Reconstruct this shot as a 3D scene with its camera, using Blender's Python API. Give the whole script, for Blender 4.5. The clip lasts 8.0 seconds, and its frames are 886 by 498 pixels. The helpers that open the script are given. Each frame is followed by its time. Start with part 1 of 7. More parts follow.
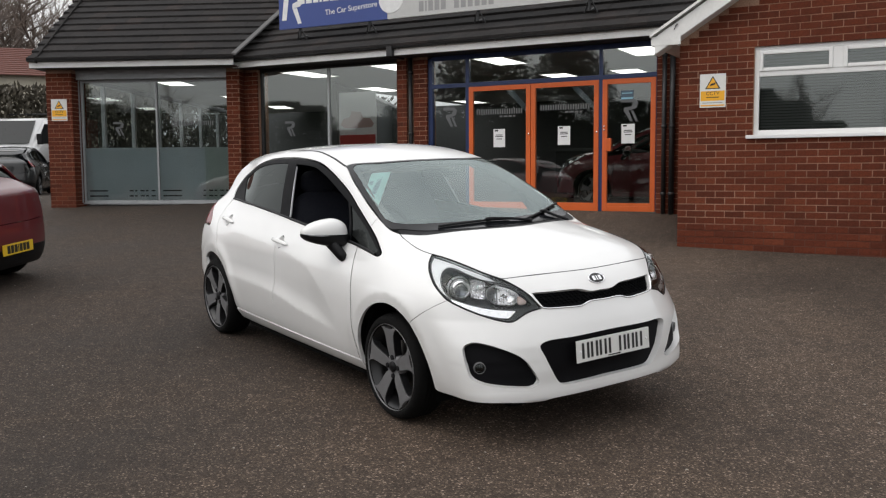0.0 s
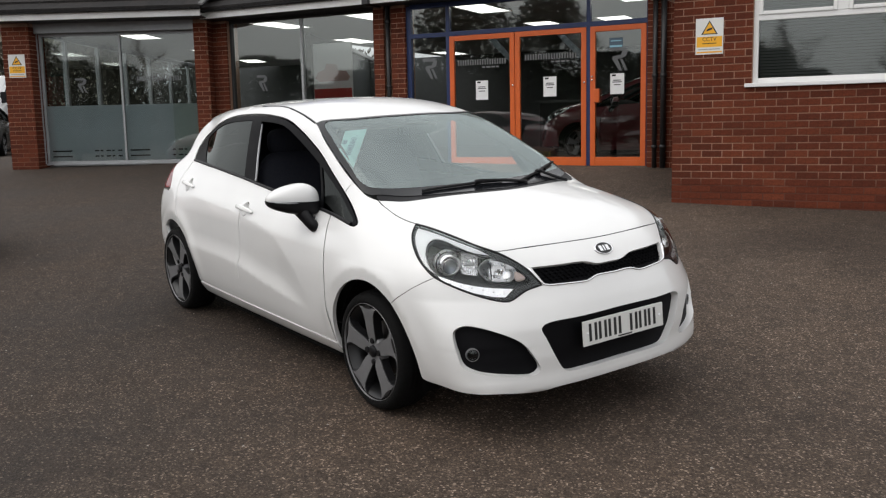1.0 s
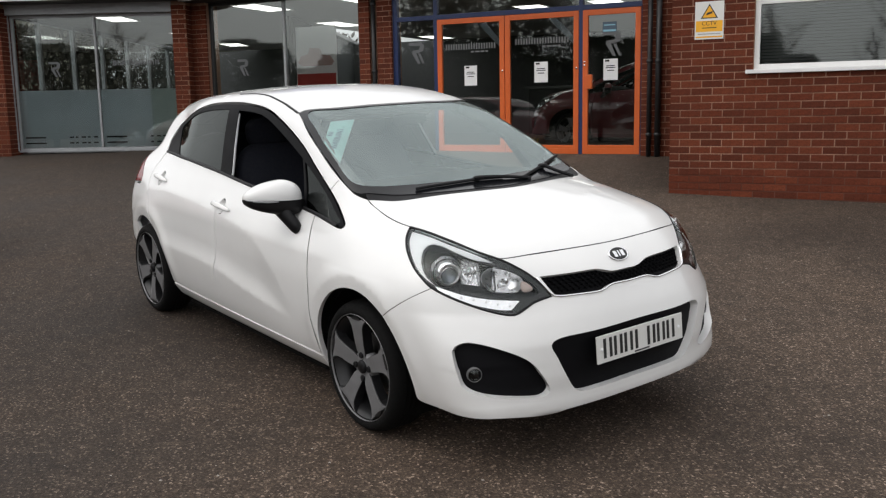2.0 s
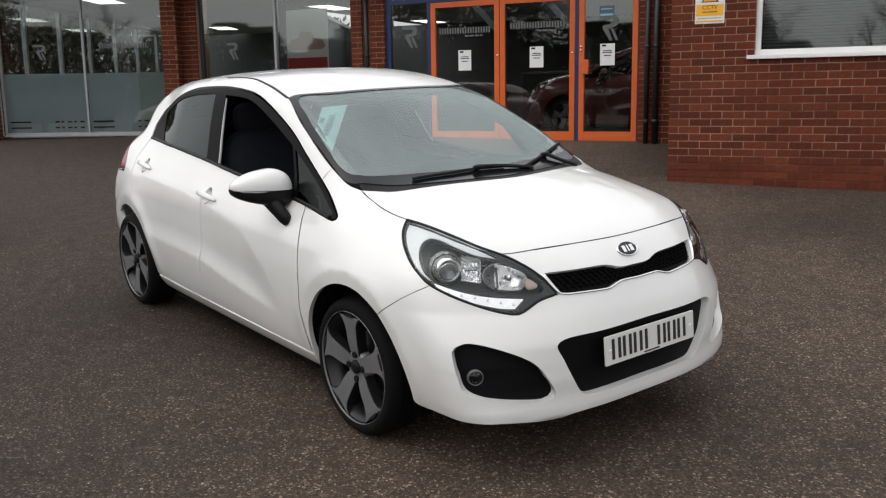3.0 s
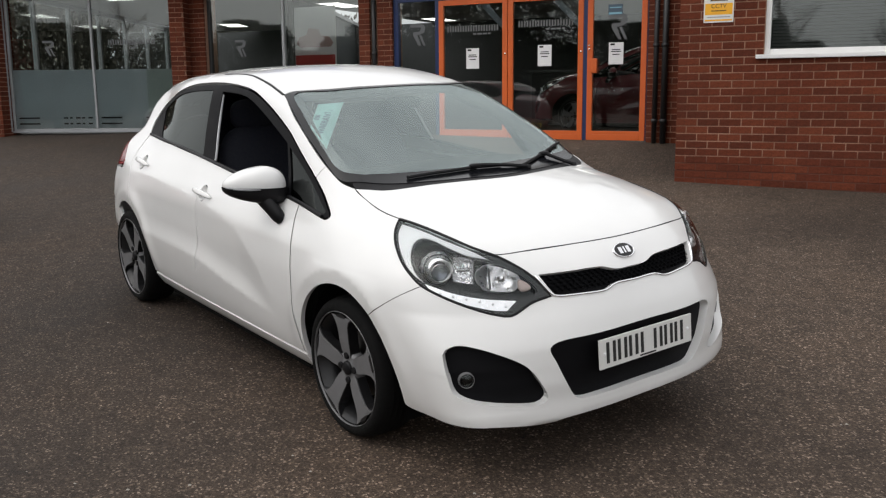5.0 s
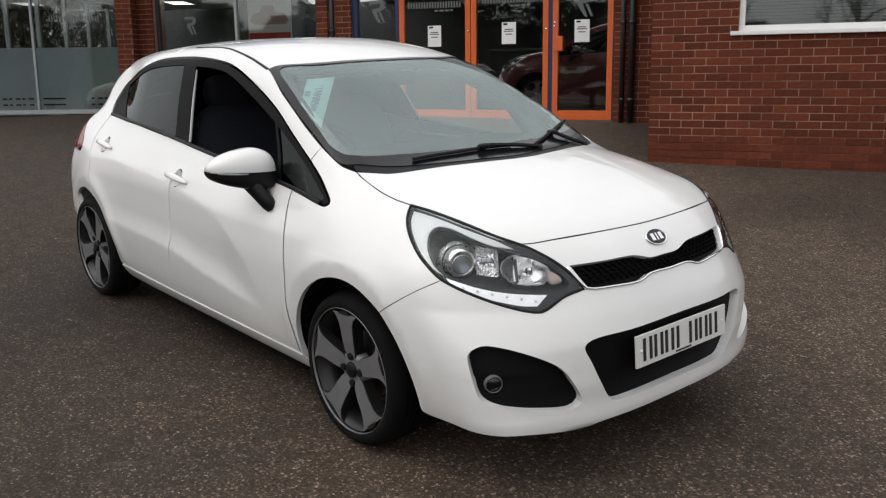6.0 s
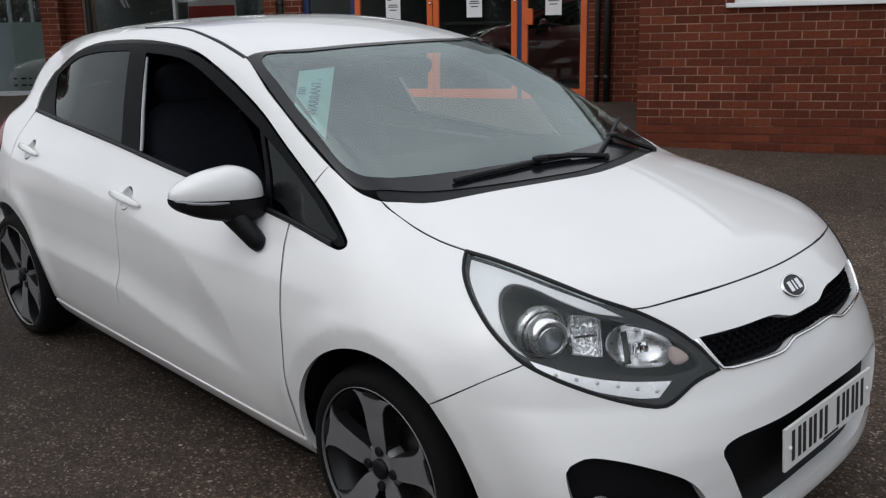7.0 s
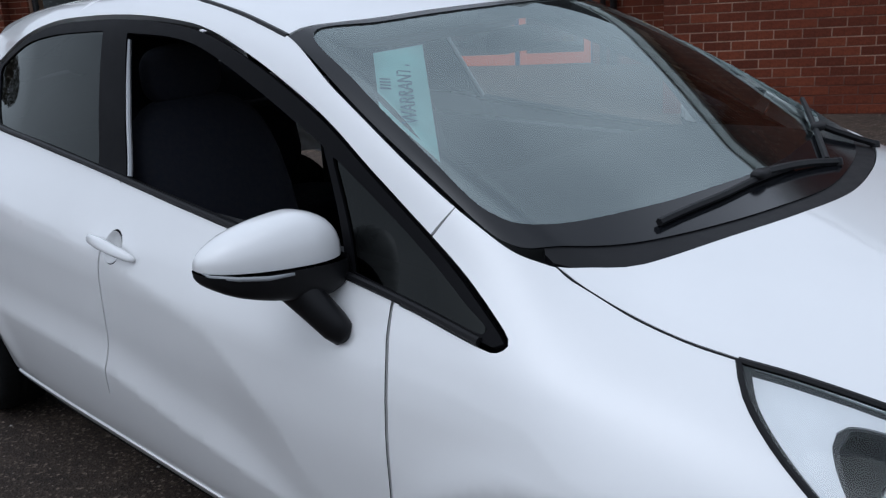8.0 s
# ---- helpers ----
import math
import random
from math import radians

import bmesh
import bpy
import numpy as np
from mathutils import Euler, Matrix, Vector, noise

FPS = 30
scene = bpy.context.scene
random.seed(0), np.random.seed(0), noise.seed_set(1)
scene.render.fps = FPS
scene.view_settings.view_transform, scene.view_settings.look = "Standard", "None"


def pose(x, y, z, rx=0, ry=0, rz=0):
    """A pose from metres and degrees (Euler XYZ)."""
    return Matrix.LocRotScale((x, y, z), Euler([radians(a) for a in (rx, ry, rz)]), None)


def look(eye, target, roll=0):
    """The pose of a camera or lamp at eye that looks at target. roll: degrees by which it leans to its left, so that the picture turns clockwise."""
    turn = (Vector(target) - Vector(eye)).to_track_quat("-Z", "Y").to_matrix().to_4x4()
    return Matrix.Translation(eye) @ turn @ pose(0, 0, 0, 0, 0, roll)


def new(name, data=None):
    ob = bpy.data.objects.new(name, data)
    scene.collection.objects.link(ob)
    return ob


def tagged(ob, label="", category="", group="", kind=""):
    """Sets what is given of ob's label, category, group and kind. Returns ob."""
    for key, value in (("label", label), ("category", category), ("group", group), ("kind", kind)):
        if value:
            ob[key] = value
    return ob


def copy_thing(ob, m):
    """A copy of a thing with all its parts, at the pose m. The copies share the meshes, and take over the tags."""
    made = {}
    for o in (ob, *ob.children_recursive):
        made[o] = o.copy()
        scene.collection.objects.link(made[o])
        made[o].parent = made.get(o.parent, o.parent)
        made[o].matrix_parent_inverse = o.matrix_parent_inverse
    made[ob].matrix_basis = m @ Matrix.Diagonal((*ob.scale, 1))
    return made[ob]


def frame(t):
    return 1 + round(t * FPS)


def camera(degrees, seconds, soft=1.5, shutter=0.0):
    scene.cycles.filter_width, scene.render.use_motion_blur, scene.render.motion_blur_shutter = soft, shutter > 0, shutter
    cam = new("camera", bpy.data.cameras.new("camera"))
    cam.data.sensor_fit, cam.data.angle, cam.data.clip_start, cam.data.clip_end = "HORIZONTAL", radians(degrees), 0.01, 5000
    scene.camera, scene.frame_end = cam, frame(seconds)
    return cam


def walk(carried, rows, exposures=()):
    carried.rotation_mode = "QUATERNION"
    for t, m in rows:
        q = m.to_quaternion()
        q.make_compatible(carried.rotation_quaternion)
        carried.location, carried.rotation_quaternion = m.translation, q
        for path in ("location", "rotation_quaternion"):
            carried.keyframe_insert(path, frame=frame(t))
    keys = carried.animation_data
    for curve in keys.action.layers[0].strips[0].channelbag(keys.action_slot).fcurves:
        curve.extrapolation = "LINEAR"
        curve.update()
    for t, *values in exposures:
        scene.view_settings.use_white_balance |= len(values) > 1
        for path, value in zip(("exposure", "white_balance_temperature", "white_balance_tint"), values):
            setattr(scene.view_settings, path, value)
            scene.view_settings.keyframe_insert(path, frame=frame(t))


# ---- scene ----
cam = camera(52.4, 8.0, soft=1.25)
# the forecourt climbs towards the building: poses below are level with the white car's own ground
LEVEL = Vector((-0.0405, 0.0406, 0.99835)).rotation_difference(Vector((0, 0, 1))).to_matrix().to_4x4()
PATH = [
    (0, (4.083, -3.299, 1.631), (2.459, -2.167, 1.344), -1.0),
    (0.5, (3.864, -3.236, 1.62), (2.267, -2.084, 1.27), -1.1),
    (1, (3.576, -2.968, 1.61), (1.99, -1.814, 1.222), -1.7),
    (1.2, (3.512, -2.899, 1.617), (1.927, -1.747, 1.219), -1.7),
    (2.5, (3.049, -2.709, 1.607), (1.504, -1.517, 1.17), -1.4),
    (3, (3.012, -2.652, 1.602), (1.468, -1.463, 1.149), -1.3),
    (3.5, (3.01, -2.615, 1.6), (1.452, -1.442, 1.155), -1.4),
    (4, (3.023, -2.603, 1.599), (1.46, -1.437, 1.152), -1.2),
    (5.5, (2.973, -2.552, 1.584), (1.43, -1.37, 1.114), -0.6),
    (6, (2.597, -2.555, 1.548), (1.121, -1.301, 1.051), -0.9),
    (6.5, (2.201, -2.476, 1.538), (0.787, -1.158, 1.023), -1.3),
    (7, (1.701, -2.206, 1.554), (0.325, -0.865, 0.997), -1.0),
    (7.1, (1.605, -2.167, 1.542), (0.242, -0.814, 0.984), -1.3),
    (7.2, (1.502, -2.135, 1.53), (0.155, -0.769, 0.962), -1.1),
    (7.5, (1.188, -2.032, 1.54), (-0.118, -0.639, 0.946), -1.8),
    (8, (0.697, -1.795, 1.505), (-0.608, -0.418, 0.874), -3.1),
]
walk(cam, [(t, LEVEL @ look(eye, target, roll)) for t, eye, target, roll in PATH],
     exposures=[(0, -0.27, 6630, 10), (5.5, -0.30, 6640, 10), (6.5, -0.52, 6570, 10), (7, -0.67, 6280, 10), (7.5, -0.71, 5910, 10), (8, -0.81, 5590, 10)])

# ---- daylight: an even overcast sky ----
world = bpy.data.worlds.new("overcast_sky")
scene.world = world
world.use_nodes = True
wn, wl = world.node_tree.nodes, world.node_tree.links
sky = wn.new("ShaderNodeTexSky")
sky.sky_type, sky.sun_disc = "NISHITA", False
sky.sun_elevation, sky.sun_rotation = radians(48), radians(200)
sky.air_density, sky.dust_density = 1.0, 4.0
dull = wn.new("ShaderNodeHueSaturation")
dull.inputs["Saturation"].default_value = 0.22
wl.new(sky.outputs[0], dull.inputs["Color"])
cover = wn.new("ShaderNodeMix")
cover.data_type = "RGBA"
cover.inputs["Factor"].default_value = 0.6
wl.new(dull.outputs[0], cover.inputs["A"])
cloud = wn.new("ShaderNodeTexNoise")
cloud.inputs["Scale"].default_value = 2.2
cloud.inputs["Detail"].default_value = 4.0
cloud_tone = wn.new("ShaderNodeValToRGB")
cloud_tone.color_ramp.elements[0].color = (5.2, 5.4, 5.7, 1)
cloud_tone.color_ramp.elements[1].color = (10.6, 10.7, 10.9, 1)
cloud_tone.color_ramp.elements[0].position = 0.3
cloud_tone.color_ramp.elements[1].position = 0.7
wl.new(cloud.outputs[0], cloud_tone.inputs[0])
wl.new(cloud_tone.outputs[0], cover.inputs["B"])
# an overcast sky is about three times as bright overhead as at the horizon
way = wn.new("ShaderNodeSeparateXYZ")
wl.new(wn.new("ShaderNodeTexCoord").outputs["Generated"], way.inputs[0])
rise = wn.new("ShaderNodeMapRange")
for key, value in (("From Min", 0.0), ("From Max", 1.0), ("To Min", 1.0), ("To Max", 1.55)):
    rise.inputs[key].default_value = value
wl.new(way.outputs["Z"], rise.inputs["Value"])
dome = wn.new("ShaderNodeVectorMath")
dome.operation = "SCALE"
wl.new(cover.outputs["Result"], dome.inputs[0])
wl.new(rise.outputs[0], dome.inputs["Scale"])
wl.new(dome.outputs[0], wn["Background"].inputs["Color"])
wn["Background"].inputs["Strength"].default_value = 0.165
sun_lamp = bpy.data.lights.new("sun", "SUN")
sun_lamp.energy, sun_lamp.angle, sun_lamp.color = 0.3, radians(30), (1.0, 0.96, 0.9)
new("sun", sun_lamp).matrix_world = look((5, -7, 16), (0, 0, 0))

# ---- materials ----
class Graph:
    """A material with a principled shader, and short hands for its nodes."""

    def __init__(self, name, color=(0.5, 0.5, 0.5), rough=0.5, metal=0.0, **extra):
        self.mat = bpy.data.materials.new(name)
        self.mat.use_nodes = True
        self.n, self.l = self.mat.node_tree.nodes, self.mat.node_tree.links
        self.bsdf = self.n["Principled BSDF"]
        self.bsdf.inputs["Base Color"].default_value = (*color, 1)
        self.bsdf.inputs["Roughness"].default_value = rough
        self.bsdf.inputs["Metallic"].default_value = metal
        for key, value in extra.items():
            self.bsdf.inputs[key.replace("_", " ")].default_value = value

    def node(self, kind, links=(), **props):
        nd = self.n.new(kind)
        for key, value in props.items():
            if key.startswith("i_"):
                nd.inputs[key[2:].replace("_", " ")].default_value = value
            else:
                self.option(nd, key, value)
        for key, out in links:
            self.l.new(out, nd.inputs[key])
        return nd

    @staticmethod
    def option(nd, key, value):
        if key == "operation":
            nd.operation = value
        elif key == "data_type":
            nd.data_type = value
        elif key == "blend_type":
            nd.blend_type = value
        else:
            raise KeyError(key)

    def coords(self, scale=(1, 1, 1), kind="Object", turn=(0, 0, 0)):
        tc = self.node("ShaderNodeTexCoord")
        mp = self.node("ShaderNodeMapping", [("Vector", tc.outputs[kind])])
        mp.inputs["Scale"].default_value = scale
        mp.inputs["Rotation"].default_value = turn
        return mp.outputs[0]

    def noise(self, scale, detail=4, vec=None, rough=0.55):
        nd = self.node("ShaderNodeTexNoise")
        nd.inputs["Scale"].default_value = scale
        nd.inputs["Detail"].default_value = detail
        nd.inputs["Roughness"].default_value = rough
        if vec is not None:
            self.l.new(vec, nd.inputs["Vector"])
        return nd.outputs[0]

    def ramp(self, fac, *stops):
        nd = self.node("ShaderNodeValToRGB", [("Fac", fac)])
        e = nd.color_ramp.elements
        while len(e) < len(stops):
            e.new(0.5)
        for el, (p, c) in zip(e, stops):
            el.position = p
            el.color = (*c, 1) if len(c) == 3 else c
        return nd.outputs[0]

    def mix(self, fac, a, b, how="MIX"):
        nd = self.node("ShaderNodeMix", data_type="RGBA", blend_type=how)
        for key, value in (("Factor", fac), ("A", a), ("B", b)):
            if hasattr(value, "is_linked"):
                self.l.new(value, nd.inputs[key])
            elif key == "Factor":
                nd.inputs[key].default_value = value
            else:
                nd.inputs[key].default_value = (*value, 1)
        return nd.outputs["Result"]

    def math(self, op, a, b=0.0):
        nd = self.node("ShaderNodeMath", operation=op)
        for k, value in enumerate((a, b)):
            if hasattr(value, "is_linked"):
                self.l.new(value, nd.inputs[k])
            else:
                nd.inputs[k].default_value = value
        return nd.outputs[0]

    def set(self, socket, out):
        self.l.new(out, self.bsdf.inputs[socket])
        return self

    def bump(self, height, strength=0.3, dist=0.01):
        nd = self.node("ShaderNodeBump", [("Height", height)])
        nd.inputs["Strength"].default_value = strength
        nd.inputs["Distance"].default_value = dist
        self.l.new(nd.outputs[0], self.bsdf.inputs["Normal"])
        return self


def grey(v):
    return (v, v, v)


def plain(name, color, rough=0.5, metal=0.0, vary=0.12, scale=9.0, relief=0.0, **extra):
    """A plain finish with a little unevenness in tone and gloss at two scales."""
    g = Graph(name, color, rough, metal, **extra)
    vec = g.coords()
    a, b = g.noise(scale, 5, vec), g.noise(scale * 9, 3, vec)
    both = g.math("ADD", g.math("MULTIPLY", a, 0.65), g.math("MULTIPLY", b, 0.35))
    lo, hi = [tuple(min(1, c * k) for c in color) for k in (1 - vary, 1 + vary)]
    g.set("Base Color", g.ramp(both, (0.3, lo), (0.7, hi)))
    rr = g.ramp(both, (0.3, grey(max(0.02, rough * (1 - vary)))), (0.7, grey(min(1, rough * (1 + vary)))))
    g.set("Roughness", rr)
    if relief:
        g.bump(b, relief, 0.002)
    return g.mat


def asphalt_material():
    g = Graph("asphalt", rough=0.85, Specular_IOR_Level=0.25)
    vec = g.coords()
    fine, mid, big = g.noise(150, 3, vec, 0.75), g.noise(9, 5, vec), g.noise(0.5, 6, vec, 0.62)
    cells = g.node("ShaderNodeTexVoronoi", [("Vector", vec)], i_Scale=120.0)
    stone = g.node("ShaderNodeSeparateColor", [(0, cells.outputs["Color"])]).outputs[0]
    base = g.ramp(fine, (0.25, (0.0290, 0.0206, 0.0154)), (0.5, (0.0670, 0.0482, 0.0362)), (0.75, (0.130, 0.096, 0.073)))
    base = g.mix(1.0, base, g.ramp(stone, (0.0, grey(0.5)), (0.72, grey(0.95)), (0.9, (1.45, 1.5, 1.55)), (1.0, (3.6, 3.9, 4.2))), "MULTIPLY")
    worn = g.ramp(big, (0.3, (0.66, 0.65, 0.64)), (0.5, (0.95, 0.94, 0.92)), (0.7, (1.28, 1.24, 1.18)))
    patch = g.mix(1.0, g.ramp(mid, (0.3, grey(0.76)), (0.7, grey(1.2))), g.ramp(g.noise(55, 4, vec, 0.7), (0.32, grey(0.62)), (0.68, grey(1.42))), "MULTIPLY")
    c = g.mix(1.0, g.mix(1.0, base, worn, "MULTIPLY"), patch, "MULTIPLY")
    # darker at the left; the last stop paints in shade towards the building
    sweep_tone = g.node("ShaderNodeSeparateXYZ", [(0, g.coords(turn=(0, 0, radians(-55))))]).outputs["X"]
    sweep_tone = g.math("ADD", g.math("MULTIPLY", sweep_tone, 0.16), g.math("MULTIPLY", g.noise(0.35, 4, vec), 0.8))
    c = g.mix(1.0, c, g.ramp(sweep_tone, (0.0, grey(0.62)), (0.5, grey(1.02)), (0.7, grey(1.2)), (0.92, grey(0.86))), "MULTIPLY")
    speck = g.node("ShaderNodeTexVoronoi", [("Vector", vec)], i_Scale=24.0).outputs["Distance"]
    c = g.mix(g.math("MULTIPLY", g.math("LESS_THAN", speck, 0.05), 0.55), c, (0.36, 0.33, 0.29))
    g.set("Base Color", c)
    g.set("Roughness", g.ramp(big, (0.3, grey(0.72)), (0.7, grey(0.92))))
    g.bump(g.math("ADD", fine, g.math("MULTIPLY", cells.outputs["Distance"], 0.8)), 0.7, 0.004)
    return g.mat


def brick_material(name, tone):
    g = Graph(name, rough=0.9, Specular_IOR_Level=0.2)
    info = g.node("ShaderNodeObjectInfo").outputs["Random"]
    isle = g.node("ShaderNodeNewGeometry").outputs["Random Per Island"]
    pick = g.math("FRACT", g.math("ADD", info, isle))
    vec = g.coords(kind="Object")
    n1, n2, n3 = g.noise(60, 4, vec, 0.7), g.noise(14, 4, vec), g.noise(1.1, 4, vec)
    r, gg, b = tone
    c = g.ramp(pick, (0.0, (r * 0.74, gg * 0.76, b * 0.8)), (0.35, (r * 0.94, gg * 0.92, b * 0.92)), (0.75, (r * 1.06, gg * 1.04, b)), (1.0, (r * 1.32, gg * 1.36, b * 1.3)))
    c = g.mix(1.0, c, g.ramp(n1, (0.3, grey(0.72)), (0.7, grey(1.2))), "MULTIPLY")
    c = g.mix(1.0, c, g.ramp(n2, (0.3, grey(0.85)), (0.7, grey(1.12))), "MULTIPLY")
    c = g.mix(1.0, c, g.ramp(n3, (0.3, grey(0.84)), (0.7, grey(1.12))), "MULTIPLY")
    g.set("Base Color", c)
    g.bump(n1, 0.5, 0.004)
    return g.mat


def mortar_material():
    g = Graph("mortar", rough=0.95)
    vec = g.coords()
    n1, n2 = g.noise(70, 4, vec), g.noise(1.3, 4, vec)
    c = g.ramp(n1, (0.3, (0.26, 0.150, 0.10)), (0.7, (0.44, 0.28, 0.20)))
    c = g.mix(1.0, c, g.ramp(n2, (0.32, (0.5, 0.45, 0.43)), (0.55, grey(1.05))), "MULTIPLY")
    # the lowest courses are smeared with red brick dust
    high = g.node("ShaderNodeSeparateXYZ", [(0, vec)]).outputs["Z"]
    smear = g.math("ADD", high, g.math("MULTIPLY", g.noise(2.4, 4, vec), -0.55))
    c = g.mix(g.ramp(smear, (0.30, grey(0.92)), (0.48, grey(0.0))), c, (0.088, 0.026, 0.016))
    g.set("Base Color", c).bump(n1, 0.5, 0.003)
    return g.mat


def tile_material():
    g = Graph("roof_tile", rough=0.85, Specular_IOR_Level=0.25)
    pick = g.math("FRACT", g.math("ADD", g.node("ShaderNodeObjectInfo").outputs["Random"], g.node("ShaderNodeNewGeometry").outputs["Random Per Island"]))
    vec = g.coords()
    c = g.ramp(pick, (0.0, (0.0110, 0.0102, 0.0104)), (0.55, (0.0145, 0.0130, 0.0128)), (0.85, (0.0175, 0.0152, 0.0146)), (1.0, (0.024, 0.018, 0.0162)))
    c = g.mix(1.0, c, g.ramp(g.noise(40, 4, vec), (0.3, grey(0.65)), (0.7, grey(1.3))), "MULTIPLY")
    c = g.mix(1.0, c, g.ramp(g.noise(2.2, 5, vec, 0.65), (0.35, (0.72, 0.74, 0.76)), (0.65, (1.3, 1.22, 1.15))), "MULTIPLY")
    c = g.mix(g.ramp(g.noise(9, 5, vec, 0.7), (0.70, grey(0)), (0.74, grey(0.8))), c, (0.15, 0.14, 0.12))
    g.set("Base Color", c).bump(g.noise(120, 3, vec), 0.4, 0.003)
    return g.mat


def glass_material(name, tint=(1, 1, 1), gloss=1.0, ior=1.62, wave=0.0, cast=(0.94, 1.0, 0.98)):
    """Thin pane: clear or tinted, mirror reflection by Fresnel."""
    g = Graph(name)
    out = g.n["Material Output"]
    clear = g.node("ShaderNodeBsdfTransparent")
    clear.inputs[0].default_value = (*tint, 1)
    mirror = g.node("ShaderNodeBsdfGlossy")
    mirror.inputs["Roughness"].default_value = 0.02
    mirror.inputs["Color"].default_value = (*[gloss * c for c in cast], 1)
    fres = g.node("ShaderNodeFresnel", i_IOR=ior)
    mx = g.node("ShaderNodeMixShader", [(0, fres.outputs[0]), (1, clear.outputs[0]), (2, mirror.outputs[0])])
    if wave:
        bp = g.node("ShaderNodeBump", [("Height", g.noise(1.3, 2, g.coords()))])
        bp.inputs["Strength"].default_value = wave
        g.l.new(bp.outputs[0], mirror.inputs["Normal"])
    g.l.new(mx.outputs[0], out.inputs[0])
    g.n.remove(g.bsdf)
    return g.mat


def paint_material(name, color, coat=1.0):
    g = Graph(name, color, 0.35, 0.0, Coat_Weight=coat, Coat_Roughness=0.03)
    vec = g.coords()
    dust, flake = g.noise(2.2, 5, vec), g.noise(700, 2, vec)
    lo, hi = [tuple(min(0.9, c * k) for c in color) for k in (0.97, 1.02)]
    g.set("Base Color", g.ramp(dust, (0.3, lo), (0.7, hi)))
    g.set("Roughness", g.ramp(flake, (0.3, grey(0.32)), (0.7, grey(0.4))))
    g.set("Coat Roughness", g.ramp(dust, (0.35, grey(0.02)), (0.7, grey(0.07))))
    return g.mat


def lamp_material(name, color, strength):
    g = Graph(name, color, 0.5, Emission_Strength=strength)
    g.bsdf.inputs["Emission Color"].default_value = (*color, 1)
    return g.mat


def worn_metal(name, color, rough):
    g = Graph(name, color, rough, 1.0)
    vec = g.coords()
    g.set("Roughness", g.ramp(g.noise(35, 5, vec), (0.3, grey(rough * 0.75)), (0.7, grey(min(1, rough * 1.3)))))
    return g.mat


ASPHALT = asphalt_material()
BRICK = brick_material("red_brick", (0.124, 0.031, 0.0155))
# darker copy of the red brick; on the gable's side it stands for shade
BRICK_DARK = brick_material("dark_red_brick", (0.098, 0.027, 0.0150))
MORTAR = mortar_material()
TILE = tile_material()
UPVC = plain("white_upvc", (0.78, 0.78, 0.77), 0.35, vary=0.05, scale=2)
FASCIA = plain("white_fascia_board", (0.78, 0.78, 0.76), 0.5, vary=0.1, scale=3)
ORANGE = plain("orange_powder_coat", (0.64, 0.12, 0.02), 0.4, vary=0.08, scale=3)
BLUE = plain("dark_blue_powder_coat", (0.012, 0.028, 0.10), 0.4, vary=0.1)
ALU = plain("grey_aluminium_frame", (0.36, 0.37, 0.38), 0.45, 0.4, vary=0.12)
DARK = plain("dark_frame", (0.018, 0.018, 0.019), 0.5)
PIPE = plain("black_plastic_pipe", (0.015, 0.015, 0.016), 0.45)
LEAD = plain("grey_lead_valley", (0.085, 0.083, 0.082), 0.6, vary=0.25, scale=6)
PANE = glass_material("window_glass", (0.74, 0.78, 0.775), ior=2.2, wave=0.02)
FROST = plain("frosted_film", (0.60, 0.655, 0.69), 0.3, vary=0.1, scale=2)
WALL_IN = plain("dark_grey_interior_wall", (0.075, 0.078, 0.08), 0.8, scale=2)
CEIL = plain("grey_ceiling_panel", (0.45, 0.45, 0.44), 0.9, scale=2)
FLOOR_IN = plain("grey_floor_tile", (0.12, 0.12, 0.12), 0.35, scale=2)
LIGHT = lamp_material("lit_ceiling_panel", (1.0, 0.98, 0.94), 3.6)
PAPER = plain("white_paper", (0.8, 0.8, 0.8), 0.7, vary=0.03)
SIGN_WHITE = plain("white_sign_plate", (0.72, 0.72, 0.7), 0.4, vary=0.04)
SIGN_GREY = plain("pale_grey_sign_panel", (0.5, 0.5, 0.49), 0.45, vary=0.05, scale=1.5)
SIGN_BLUE = plain("blue_sign_panel", (0.03, 0.06, 0.24), 0.4, vary=0.06, scale=1.5)
SIGN_YELLOW = plain("yellow_sign_panel", (0.85, 0.42, 0.02), 0.45, vary=0.05)
INK = plain("black_ink", (0.012, 0.012, 0.012), 0.6)
INK_GREY = plain("grey_ink", (0.3, 0.3, 0.3), 0.6)
INK_WHITE = plain("white_vinyl", (0.75, 0.75, 0.75), 0.5)
VINYL = plain("etched_vinyl", (0.12, 0.125, 0.13), 0.6)
VINYL_LIGHT = plain("pale_etched_vinyl", (0.16, 0.168, 0.17), 0.6)
RED = plain("red_print", (0.45, 0.035, 0.03), 0.5)


# ---- mesh helpers ----
def link(name, bm, material, parent=None, label="", smooth=False, m=None):
    me = bpy.data.meshes.new(name)
    bm.to_mesh(me)
    bm.free()
    if smooth:
        me.shade_smooth()
    mats = material if isinstance(material, (list, tuple)) else [material]
    for one in mats:
        me.materials.append(one)
    ob = new(name, me)
    if parent is not None:
        ob.parent = parent
    if m is not None:
        ob.matrix_basis = m
    if label:
        ob["label"] = label
    return ob


def part(name, bm, material, parent, label="", smooth=False, m=None):
    return link(name, bm, material, parent, label, smooth, m)


def thing(name, m, label, category, group="", kind=""):
    ob = new(name)
    ob.matrix_basis = m
    ob.empty_display_size = 0.1
    return tagged(ob, label, category, group, kind)


